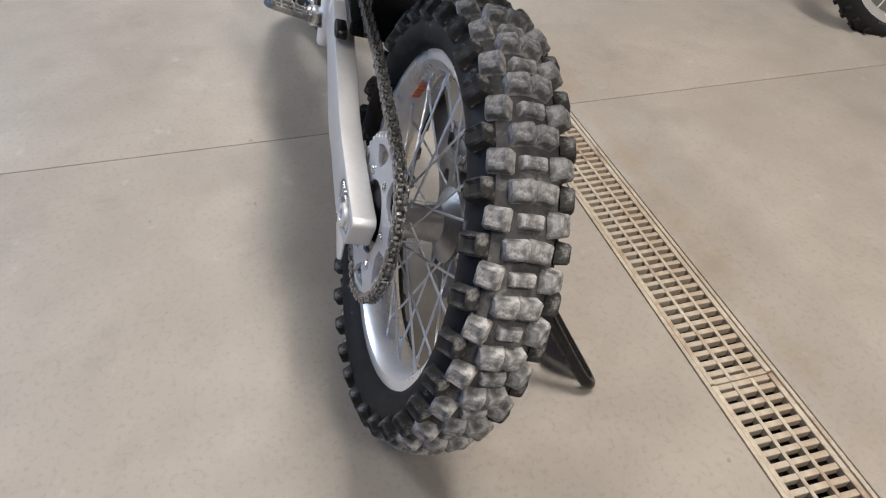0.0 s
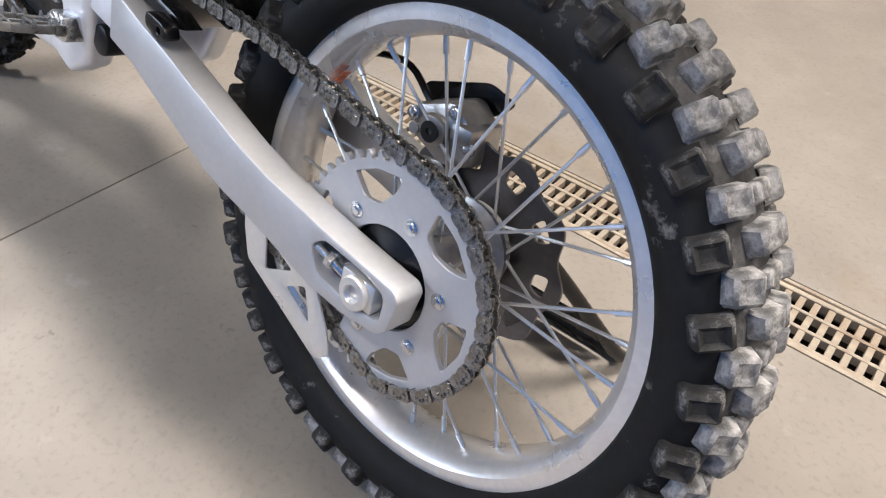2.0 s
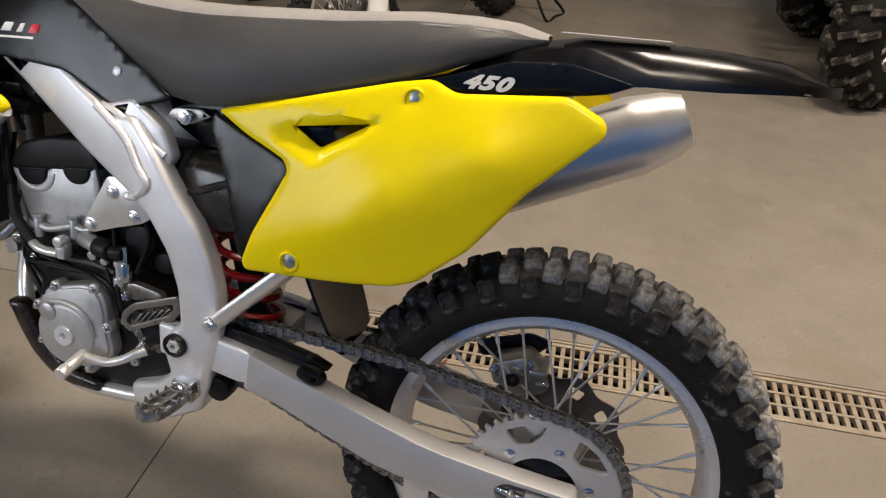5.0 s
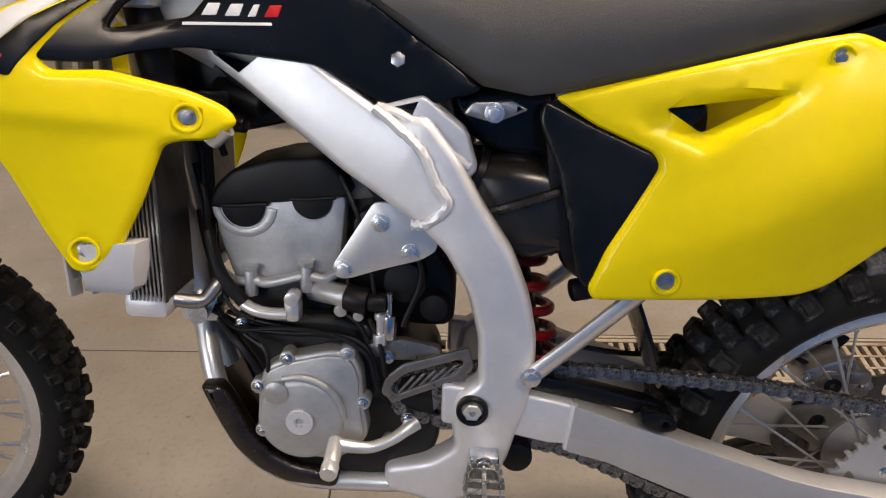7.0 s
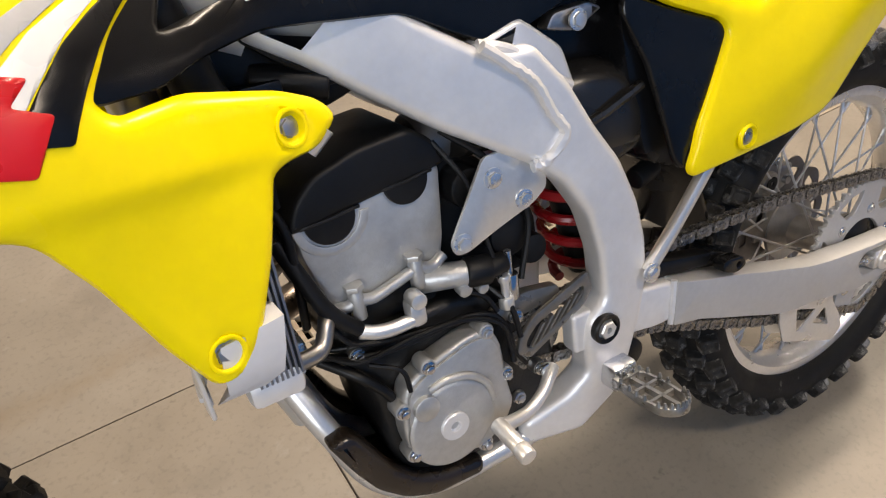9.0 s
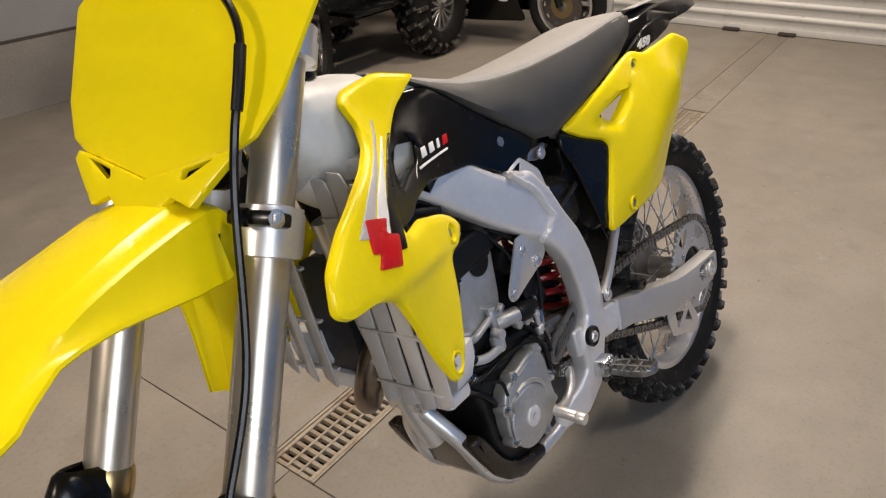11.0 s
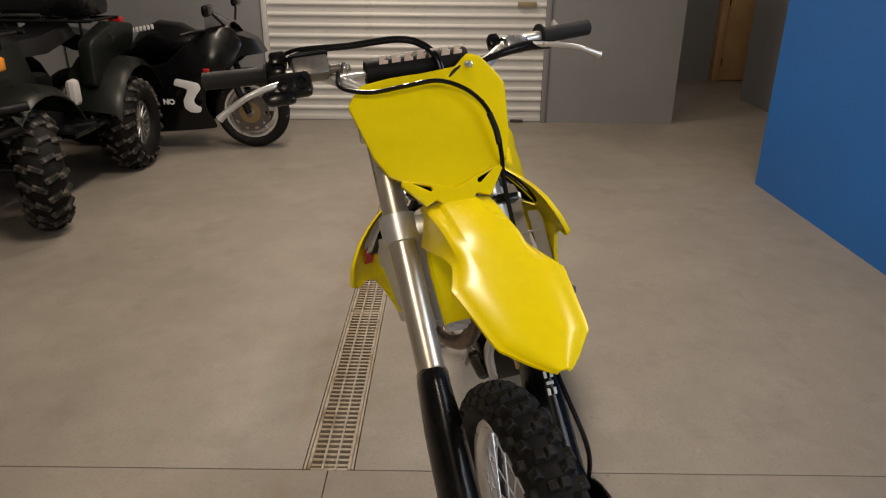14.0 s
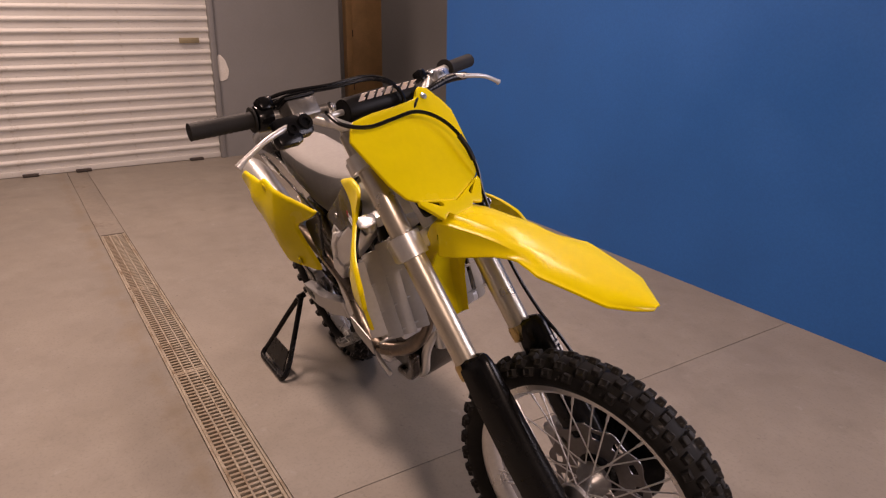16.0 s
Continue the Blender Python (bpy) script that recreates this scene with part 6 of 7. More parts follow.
# ---- fork, handlebar, front plastics: ahead, left, up along the steering axis ----
FY, FF, FC = 0.099, 0.010, -0.011   # half the spread of the legs, their place ahead and their middle
for s in (1, -1):
    fork_part("fork_tube", merge(rod((FF, FC + s * FY, 0.345), (FF, FC + s * FY, 0.62), 0.0275, seg=32), rod((FF, FC + s * FY, 0.62), (FF, FC + s * FY, 0.925), 0.0265, seg=32, bevel=0.002)), M_FORK, "satin anodised upper fork tube")
    fork_part("fork_collar", revolve([(0.024, 0.322), (0.0305, 0.322), (0.0315, 0.330), (0.0315, 0.352), (0.029, 0.360), (0.024, 0.360)], 36, "z", (FF, FC + s * FY, 0)), M_GOLD, "gold fork seal collar")
    fork_part("fork_slider", rod((FF, FC + s * FY, -0.03), (FF, FC + s * FY, 0.33), 0.0235, seg=28), M_STEEL, "chromed lower fork leg")
    fork_part("fork_cap", rod((FF, FC + s * FY, 0.925), (FF, FC + s * FY, 0.938), 0.022, seg=6, bevel=0.002), M_ALUDARK)
    fork_part("axle_lug", box((0.038, FC + s * FY, -0.035), (0.085, 0.040, 0.075), 0.014), M_ALUDARK, "cast fork axle lug")
    rows = []
    for a, w, f0 in ((0.366, 0.016, 0.074), (0.360, 0.024, 0.080), (0.340, 0.030, 0.084), (0.25, 0.037, 0.086), (0.12, 0.040, 0.088), (0.03, 0.041, 0.092), (-0.03, 0.038, 0.098), (-0.075, 0.026, 0.098)):
        rows.append([(f0 - 0.050 * (1 - math.cos(t)) - 0.012 * (abs(t) / 1.75) ** 2, FC + s * (FY + 0.004) + w * math.sin(t), a) for t in np.linspace(-1.75, 1.75, 15)])
    fork_part("fork_guard", shell(rows, 0.004), M_BLACKP, "glossy black fork guard", smooth=50)
    for a in (0.615, 0.835):
        thick = 0.058 if a < 0.7 else 0.04
        fork_part("fork_clamp", merge(revolve([(0.026, 0), (0.037, 0.002), (0.037, thick - 0.002), (0.026, thick)], 32, "z", (FF, FC + s * FY, a)), box((FF - 0.038, FC + s * FY, a + thick / 2), (0.03, 0.03, thick * 0.9), 0.005),
                                      box((FF - 0.008, s * 0.05, a + thick / 2), (0.05, 0.09, thick * 0.7), 0.006)), M_ALU, "bright triple clamp arm")
        for k in (0.25, 0.75):
            fork_part("clamp_bolt", bolt((FF - 0.030, FC + s * (FY + 0.014), a + thick * k), (0, s, 0), 0.005, 0.006), M_STEEL)
fork_part("front_axle", rod((0.054, -0.135, -0.029), (0.054, 0.130, -0.029), 0.0105, seg=20), M_STEEL)
fork_part("front_axle_nut", bolt((0.054, 0.128, -0.029), (0, 1, 0), 0.015, 0.008), M_STEEL)
fork_part("front_caliper", merge(box((-0.045, 0.098, 0.055), (0.05, 0.055, 0.095), 0.012), box((-0.01, 0.10, 0.02), (0.06, 0.012, 0.06), 0.004)), M_ALUDARK, "grey front brake caliper")
fork_part("disc_cover", revolve([(0.02, 0.148), (0.11, 0.146), (0.125, 0.138), (0.125, 0.134), (0.02, 0.143)], 40, "y", (0.054, 0, -0.029)), M_BLACKP, "black front disc cover")
fork_part("stem_nut", rod((0, 0, 0.86), (0, 0, 0.905), 0.018, seg=6, bevel=0.002), M_ALUDARK)


def fork_axes(y, a, f):
    return (f, y, a)


def plate_f(y, a):
    return 0.104 - 0.046 * (a - 0.655) / 0.30 - 0.22 * y * y


VEE = [(0.098, 0.718), (0.045, 0.701), (0.0, 0.686), (-0.045, 0.701), (-0.098, 0.718)]
FACE = VEE[::-1] + [(0.118, 0.732), (0.138, 0.775), (0.154, 0.850), (0.163, 0.892), (0.150, 0.925), (0.128, 0.962), (0.104, 0.972), (0.088, 0.962), (0.070, 0.945), (0.0, 0.940), (-0.07, 0.940), (-0.128, 0.934), (-0.146, 0.916), (-0.163, 0.892), (-0.154, 0.850), (-0.138, 0.775), (-0.118, 0.732)]
CHIN = VEE + [(-0.101, 0.708), (-0.064, 0.658), (-0.042, 0.668), (-0.030, 0.655), (0.026, 0.655), (0.038, 0.668), (0.064, 0.658), (0.101, 0.708)]
SLOTS = [rounded([(0.080 * s, 0.7090), (0.047 * s, 0.6965), (0.0445 * s, 0.6875), (0.0500 * s, 0.6865)], 0.0012, 1) for s in (1, -1)]
fork_part("number_plate", skin(FACE, plate_f, 0.004, 0.0030, 0.010, 0.004, (), fork_axes), M_YELLOW, "yellow front number plate", smooth=35)
fork_part("plate_chin", skin(CHIN, lambda y, a: plate_f(y, a) + 0.0065 - 0.04 * max(0.0, 0.69 - a), 0.008, 0.0022, 0.008, 0.002, SLOTS, fork_axes), M_YELLOW, "raised yellow chin of the number plate", smooth=35)
# Black sheet added behind the slots to make them read dark.
fork_part("plate_backing", skin([(0.09, 0.68), (0.09, 0.73), (-0.09, 0.73), (-0.09, 0.68)], lambda y, a: plate_f(y, a) - 0.014, 0.003, 0.003, 0.02, 0.01, (), fork_axes), M_BLACKP)
fork_part("plate_bolt", bolt((0.060, 0.098, 0.944), (1, 0, 0.2), 0.006, 0.003), M_STEEL)

# along, up, half width of the top, depth and half width of the skirt
FEN = [(-0.095, 0.4450, 0.042, 0.006, 0.046), (-0.055, 0.5550, 0.052, 0.014, 0.06), (-0.01, 0.6220, 0.058, 0.034, 0.068), (0.03, 0.6560, 0.061, 0.056, 0.075), (0.07, 0.6690, 0.066, 0.07, 0.081), (0.105, 0.6530, 0.066, 0.068, 0.082), (0.14, 0.6290, 0.064, 0.060, 0.079), (0.17, 0.6070, 0.062, 0.048, 0.077),
       (0.198, 0.5860, 0.062, 0.036, 0.075), (0.22, 0.5685, 0.062, 0.027, 0.074), (0.245, 0.5465, 0.062, 0.019, 0.073), (0.262, 0.5300, 0.064, 0.014, 0.075), (0.285, 0.5060, 0.070, 0.0115, 0.085), (0.303, 0.4880, 0.076, 0.0105, 0.0945), (0.312, 0.4792, 0.076, 0.0105, 0.0935), (0.335, 0.4556, 0.072, 0.0105, 0.0875), (0.37, 0.4185, 0.064, 0.0105, 0.0785),
       (0.393, 0.3930, 0.058, 0.010, 0.0725), (0.403, 0.3821, 0.054, 0.010, 0.0685), (0.422, 0.3604, 0.034, 0.009, 0.0445), (0.437, 0.3433, 0.019, 0.007, 0.0245), (0.446, 0.3335, 0.008, 0.005, 0.0115)]
# across the blade: flat middle, sloping sides, narrow flange (share of the half width, share of the fall)
BLADE = [(0.0, 0.0), (0.22, 0.01), (0.36, 0.03), (0.42, 0.05), (0.58, 0.16), (0.74, 0.42), (0.82, 0.60), (0.855, 0.70), (0.885, 0.80), (0.96, 0.92), (1.0, 0.98)]
rows = []
line = smooth_line([(f, 0, a) for f, a, *_ in FEN], 3)
table = np.array([row[2:] for row in FEN])
for i, p in enumerate(line):
    t = (line[min(i + 1, len(line) - 1)] - line[max(i - 1, 0)]).normalized()
    nrm = Vector((-t.z, 0, t.x))
    hw, deep, w = (float(np.interp(i / 3, range(len(FEN)), table[:, k])) for k in range(3))
    f = p.x
    ridge = 0.0070 * min(1.0, max(0.0, f + 0.03) / 0.06) * min(1.0, max(0.0, 0.275 - f) / 0.11)
    band = min(0.50 * hw + 0.05 * max(0.0, f - 0.06), 0.62 * hw)
    e = min(0.003, 0.08 * hw)
    soft = min(1.0, max(0.0, (f - 0.225) / 0.065))   # forward of the waist the skirt runs out into the flat blade
    half_row = [(0.0, ridge), (band - e, ridge - 0.0006), (band, ridge - 0.0016), (band + 2.2 * e, 0.0002), (band * 0.35 + hw * 0.65, -0.0006), (hw - e, -0.0020), (hw + 0.001, -0.0045)]
    for k in (0.35, 0.7, 0.93, 1.0):
        half_row.append((hw + 0.001 + (w - hw - 0.001) * k ** 1.5, -0.0045 - (deep - 0.0045) * k ** 0.9))
    half_row = [(y + (w * u - y) * soft, h + (-deep * fall - h) * soft) for (y, h), (u, fall) in zip(half_row, BLADE)]
    half_row.append((w + 0.0010, half_row[-1][1] - 0.0035 * min(1.0, w / 0.04)))
    half_row = [(y, h - 0.003 * (1 - soft) * (y / w) ** 2) for y, h in half_row]
    ring = []
    for sgn, seq, thin in ((-1, half_row[::-1], 0.0), (1, half_row[1:], 0.0), (1, half_row[::-1], 0.003), (-1, half_row[1:], 0.003)):
        ring += [tuple(p + nrm * (h - thin) + Vector((0, sgn * y * (1 - min(0.5, thin / w)), 0))) for y, h in seq]
    rows.append(ring)
fork_part("front_fender", loft(rows), M_YELLOW, "yellow plastic front fender", smooth=32)

BAR = [(-0.041, 0.425, 1.032), (-0.020, 0.30, 1.018), (-0.004, 0.215, 1.002), (0.016, 0.150, 0.958), (0.024, 0.105, 0.925), (0.026, 0.06, 0.915), (0.026, 0.0, 0.914)]
bar_line = BAR + [(f, -y, a) for f, y, a in BAR[-2::-1]]
fork_part("handlebar", tube(bar_line, 0.0125, 14, 6), M_ALU, "brushed aluminium handlebar")
fork_part("crossbar", rod((0.016, -0.156, 0.972), (0.016, 0.156, 0.972), 0.007, seg=12), M_ALU)
pad = tube([(0.018, -0.106, 0.972), (0.018, -0.099, 0.972), (0.018, 0, 0.972), (0.018, 0.099, 0.972), (0.018, 0.106, 0.972)], [0.020, 0.029, 0.030, 0.029, 0.020], 20, 4)
fork_part("bar_pad", pad, M_PADR, "black handlebar pad with a pale red brand strip")
for k in range(7):
    y = -0.081 + k * 0.026
    shape = [(y, 0.0), (y + 0.018, 0.0), (y + 0.018, 0.008 + 0.006 * (k % 2)), (y + 0.010, 0.011), (y + 0.018, 0.022), (y, 0.022)]
    b = plate(shape, 0.0, 0.0012, 0.0003, seg=1)
    fork_part("pad_bar", moved(b, Matrix.Translation((0.0492, 0, 0.9745)) @ Matrix(((0, -0.40, 0.916, 0), (1, 0, 0, 0), (0, 0.916, 0.40, 0), (0, 0, 0, 1)))), M_PADGFX)
for s in (1, -1):
    g0, g1 = Vector((-0.020, s * 0.298, 1.018)), Vector((-0.0415, s * 0.428, 1.033))
    ribs = [(0.017 + 0.0012 * (i % 2)) for i in range(24)]
    fork_part("grip", tube([g0.lerp(g1, i / 23) for i in range(24)], ribs, 18, 1), M_GRIP, "ribbed black rubber grip")
    fork_part("grip_flange", rod(g0, g0.lerp(g1, 0.04), 0.027, seg=24, bevel=0.002), M_GRIP)
    fork_part("bar_mount", box((0.016, s * 0.045, 0.893), (0.045, 0.026, 0.05), 0.006), M_ALUDARK)
fork_part("throttle_housing", merge(rod((-0.012, -0.262, 1.012), (-0.018, -0.296, 1.017), 0.028, seg=22, bevel=0.004), box((0.004, -0.275, 1.035), (0.03, 0.035, 0.03), 0.008)), M_BLACKP, "black throttle housing")
fork_part("master_cylinder", merge(box((0.026, -0.215, 0.997), (0.040, 0.072, 0.042), 0.006), rod((0.026, -0.18, 0.99), (0.034, -0.155, 0.985), 0.010, seg=14)), M_GUARDM, "dark grey brake master cylinder")
fork_part("reservoir_cap", merge(box((0.026, -0.215, 1.021), (0.044, 0.076, 0.006), 0.002)), M_BLACKM)
fork_part("banjo_bolt", bolt((0.036, -0.150, 0.983), (0.3, 1, 0), 0.009, 0.012), M_STEEL)
fork_part("brake_lever", tube([(0.040, -0.255, 0.968), (0.054, -0.300, 0.958), (0.054, -0.345, 0.946), (0.038, -0.388, 0.930), (0.028, -0.408, 0.920)], [0.008, 0.007, 0.006, 0.006, 0.0085], 12, 6, 0.8), M_ALU, "polished brake lever")
fork_part("lever_perch", merge(box((0.038, -0.262, 0.962), (0.034, 0.085, 0.050), 0.012), box((0.040, -0.285, 0.940), (0.030, 0.060, 0.030), 0.010), revolve([(0.009, 0.054), (0.016, 0.054), (0.016, 0.060), (0.009, 0.060)], 20, "x", (0, -0.240, 0.962)), revolve([(0.007, 0.054), (0.013, 0.054), (0.013, 0.060), (0.007, 0.060)], 20, "x", (0, -0.275, 0.955))), M_BLACKP, "black brake lever perch")
fork_part("stop_button", box((-0.002, -0.245, 1.030), (0.024, 0.022, 0.022), 0.005), M_BLACKP)
fork_part("clutch_perch", merge(rod((-0.006, 0.205, 1.000), (-0.010, 0.235, 1.006), 0.020, seg=18, bevel=0.003), box((0.012, 0.225, 0.992), (0.045, 0.05, 0.028), 0.007)), M_STEEL, "bright clutch lever perch")
fork_part("clutch_boot", tube([(0.030, 0.130, 0.958), (0.034, 0.180, 0.968), (0.034, 0.235, 0.976), (0.040, 0.290, 0.970)], [0.006, 0.009, 0.011, 0.010], 12, 5), M_BLACKP, "black rubber clutch dust boot")
fork_part("clutch_lever", tube([(0.034, 0.235, 0.980), (0.048, 0.285, 0.966), (0.054, 0.340, 0.950), (0.046, 0.385, 0.932), (0.042, 0.396, 0.928)], [0.008, 0.006, 0.0055, 0.0055, 0.008], 12, 6, 0.8), M_ALU, "polished clutch lever")
fork_part("kill_switch", box((-0.004, 0.185, 1.012), (0.03, 0.025, 0.03), 0.006), M_BLACKP)
CABLES = [("throttle_cable", [(0.006, -0.262, 1.045), (0.030, -0.225, 1.040), (0.046, -0.13, 1.028), (0.052, -0.04, 1.026), (0.060, 0.010, 1.006), (0.058, 0.040, 0.965), (0.03, 0.05, 0.90)], 0.0042),
          ("throttle_cable", [(0.010, -0.258, 1.030), (0.034, -0.222, 1.030), (0.052, -0.13, 1.019), (0.058, -0.04, 1.016), (0.066, 0.004, 0.997), (0.064, 0.033, 0.96), (0.03, 0.04, 0.90)], 0.0042),
          ("brake_hose", [(0.036, -0.165, 0.975), (0.072, -0.170, 0.930), (0.086, -0.120, 0.905), (0.090, -0.052, 0.905), (0.094, 0.016, 0.905), (0.096, 0.066, 0.880), (0.099, 0.097, 0.838), (0.103, 0.106, 0.785), (0.102, 0.105, 0.735), (0.086, 0.100, 0.665), (0.058, 0.108, 0.50), (0.070, 0.108, 0.37), (0.092, 0.112, 0.28), (0.088, 0.132, 0.15), (0.02, 0.13, 0.06)], 0.0046),
          ("clutch_cable", [(0.030, 0.130, 0.958), (0.06, 0.06, 0.93), (0.03, 0.0, 0.84), (-0.04, 0.03, 0.70)], 0.0036)]
for name, pts, r in CABLES:
    fork_part(name, tube(pts, r, 8, 8), M_BLACKP, "black control cable" if "cable" in name else "black braided brake hose over the number plate")
fork_part("hose_sleeve", tube([(0.100, 0.102, 0.820), (0.103, 0.106, 0.785), (0.1025, 0.106, 0.755)], 0.0062, 10, 5), M_BLACKM)
fork_part("hose_guide", merge(box((0.050, 0.104, 0.655), (0.040, 0.055, 0.016), 0.004), rod((0.066, 0.088, 0.655), (0.066, 0.10, 0.655), 0.010, seg=12)), M_BLACKP, "black hose guide on the lower clamp")
fork_part("guide_bolt", bolt((0.060, 0.131, 0.655), (0.3, 1, 0), 0.007, 0.006), M_BLUEBOLT)
for k, (dy, wide) in enumerate(((-0.006, 0.006), (0.006, 0.006), (0.0, 0.014), (-0.006, 0.006), (0.006, 0.006))):
    fork_part("guard_mark", box((0.0885, FC + FY + 0.004 + dy, (0.272, 0.272, 0.288, 0.304, 0.304)[k]), (0.002, wide, 0.013 if k != 2 else 0.006), 0.0005), M_TEXT)

# ---- triangle stand in the rear axle ----
stand = thing("triangle_stand", Matrix.Identity(4), "black tubular triangle stand propping up the rear axle", "bike stand")
part("stand_frame", tube([(0.105, -0.030, 0.285), (0.060, -0.075, 0.19), (0.005, -0.140, 0.055), (-0.004, -0.162, 0.022), (0.02, -0.172, 0.011), (0.12, -0.172, 0.0105), (0.215, -0.172, 0.011), (0.240, -0.164, 0.022), (0.232, -0.14, 0.06), (0.165, -0.075, 0.19), (0.118, -0.03, 0.285)],
     0.0105, 12, 6), M_BLACKP, stand)
part("stand_web", loft([[(0.02, -0.158, 0.028), (0.215, -0.158, 0.028), (0.215, -0.161, 0.03), (0.02, -0.161, 0.03)], [(0.045, -0.122, 0.10), (0.195, -0.122, 0.10), (0.195, -0.125, 0.102), (0.045, -0.125, 0.102)]]), M_BLACKP, stand, "flat black steel web")
part("stand_pin", rod((0.110, -0.012, 0.290), (0.112, -0.045, 0.279), 0.013, seg=16, bevel=0.002), M_BLACKP, stand)

# ---- things round the hall ----
M_ATVBODY = material("dark_green_plastic", (0.006, 0.0075, 0.006), 0.36, vary=0.15, scale=5, rough_vary=0.12, spec=0.2)
M_ATVTYRE = material("quad_tyre_rubber", (0.007, 0.0065, 0.006), 0.7, vary=0.25, scale=12, bump=0.1, dirt=(0.04, 0.036, 0.032), dirt_amount=0.15, dirt_scale=9, spec=0.2)
M_ATVLUG = material("quad_tread_block", (0.014, 0.013, 0.012), 0.62, vary=0.3, scale=12, bump=0.15, dirt=(0.13, 0.115, 0.10), dirt_amount=0.55, dirt_scale=11, spec=0.3)
M_GLOSSBLACK = material("gloss_black_paint", (0.004, 0.004, 0.0045), 0.2, vary=0.1, scale=5, rough_vary=0.05, coat=0.1, spec=0.3)
M_LENS = material("lamp_lens", (0.55, 0.60, 0.68), 0.12, 0.6, vary=0.1, scale=30)
M_BLUELENS = material("blue_lamp_ring", (0.12, 0.17, 0.42), 0.2, 0.4)
M_ORANGEL = material("orange_marker", (0.75, 0.26, 0.02), 0.25)
M_REDL = material("red_lens", (0.45, 0.02, 0.02), 0.2)
M_GOLDDISC = material("gold_disc_carrier", (0.42, 0.33, 0.18), 0.35, 1.0)
M_WHITEPLAST = material("white_plastic", (0.70, 0.70, 0.67), 0.35, vary=0.05)
M_SCREEN = material("smoked_screen", (0.06, 0.06, 0.065), 0.08, vary=0.05, coat=0.5)


def round_wheel(parent, name, m, r, half, r_rim, lugs, lug_size, spokes, mat, rim_mat, disc=None, block_mat=None):
    """A complete wheel under a thing: tyre with its tread, rim with spokes, hub."""
    w = new(name)
    w.parent, w.matrix_basis = parent, m
    prof = []
    for a in np.linspace(-1, 1, 13):
        ang = a * 2.2
        prof.append((r - (r - r_rim) * (1 - math.cos(ang)) / (1 - math.cos(2.2)), math.sin(ang) * half))
    part("tyre", revolve(prof + [(r_rim - 0.01, half * 0.5), (r_rim - 0.01, -half * 0.5)], 56), mat, w, "", 35)
    if lugs:
        ww, dd, hh, slant = lug_size
        first = None
        for i in range(lugs):
            for lat in (-0.30, 0.30, -0.98, 0.98):
                ang = 2 * math.pi * (i + (0.5 if lat > 0 else 0.0) + (0.15 if abs(lat) > 0.5 else 0.0)) / lugs
                rr = r - (r - r_rim) * (1 - math.cos(lat)) / (1 - math.cos(2.2))
                mm = Matrix.Rotation(-ang, 4, "Y") @ Matrix.Translation((0, math.sin(lat) * half, rr - 0.002)) @ Matrix.Rotation(-lat, 4, "X") @ Matrix.Rotation(slant * (1 if lat > 0 else -1), 4, "Z")
                if first is None:
                    first = part("tread_block", lug(ww, dd, hh), block_mat or mat, w, smooth=35)
                    first.matrix_basis = mm
                else:
                    again("tread_block", first.data, w, mm)
    rim = [revolve([(r_rim, half * 0.62), (r_rim - 0.018, half * 0.52), (r_rim - 0.024, 0.0), (r_rim - 0.018, -half * 0.52), (r_rim, -half * 0.62), (r_rim - 0.026, -half * 0.58), (r_rim - 0.034, 0.0), (r_rim - 0.026, half * 0.58)], 56),
           rod((0, -half * 0.6, 0), (0, half * 0.6, 0), r_rim * 0.24, seg=24, bevel=0.004)]
    for i in range(spokes):
        a = 2 * math.pi * i / spokes
        c, s = math.cos(a), math.sin(a)
        thin = 0.0025 if spokes > 20 else 0.009 if spokes > 8 else 0.016
        y = 0.02 * (1 if i % 2 else -1) if spokes > 20 else half * 0.55
        rim.append(rod((r_rim * 0.2 * c, y, r_rim * 0.2 * s), ((r_rim - 0.02) * c, 0 if spokes > 20 else y, (r_rim - 0.02) * s), thin, seg=8))
    part("rim", merge(*rim), rim_mat, w)
    if disc:
        for y in (-half - 0.01, half + 0.01):
            part("brake_disc", wavy_disc(disc, 0.0, 10, disc * 0.55, 10, y - 0.002, y + 0.002), M_DISC, w)
            part("disc_carrier", revolve([(disc * 0.25, y - 0.003), (disc * 0.56, y - 0.003), (disc * 0.56, y + 0.003), (disc * 0.25, y + 0.003)], 30), M_GOLDDISC, w, "gold disc carrier")
    return w


# -- quad bike: x ahead, y left, from the ground under the rear axle --
quad = thing("quad_bike", pose(-2.30, -2.86, 0, 0, 0, 2), "dark green and black utility quad bike with chunky tyres", "quad bike")
for x, w in ((0.0, 0.125), (1.27, 0.110)):
    for s in (1, -1):
        round_wheel(quad, "wheel", pose(x, s * 0.47, 0.325, 0, 0, 33 if x else 0), 0.315, w, 0.165, 19, (0.084, 0.030, 0.022, 0.45), 14, M_ATVTYRE, M_ALUDARK, None, M_ATVLUG)


def qpart(name, bm, mat, label="", smooth=45.0):
    return part(name, bm, mat, quad, label, smooth)


qpart("chassis", merge(box((0.62, 0, 0.40), (1.25, 0.42, 0.22), 0.04), box((0.65, 0, 0.60), (0.7, 0.30, 0.25), 0.05)), M_BLACKM, "black chassis and engine")
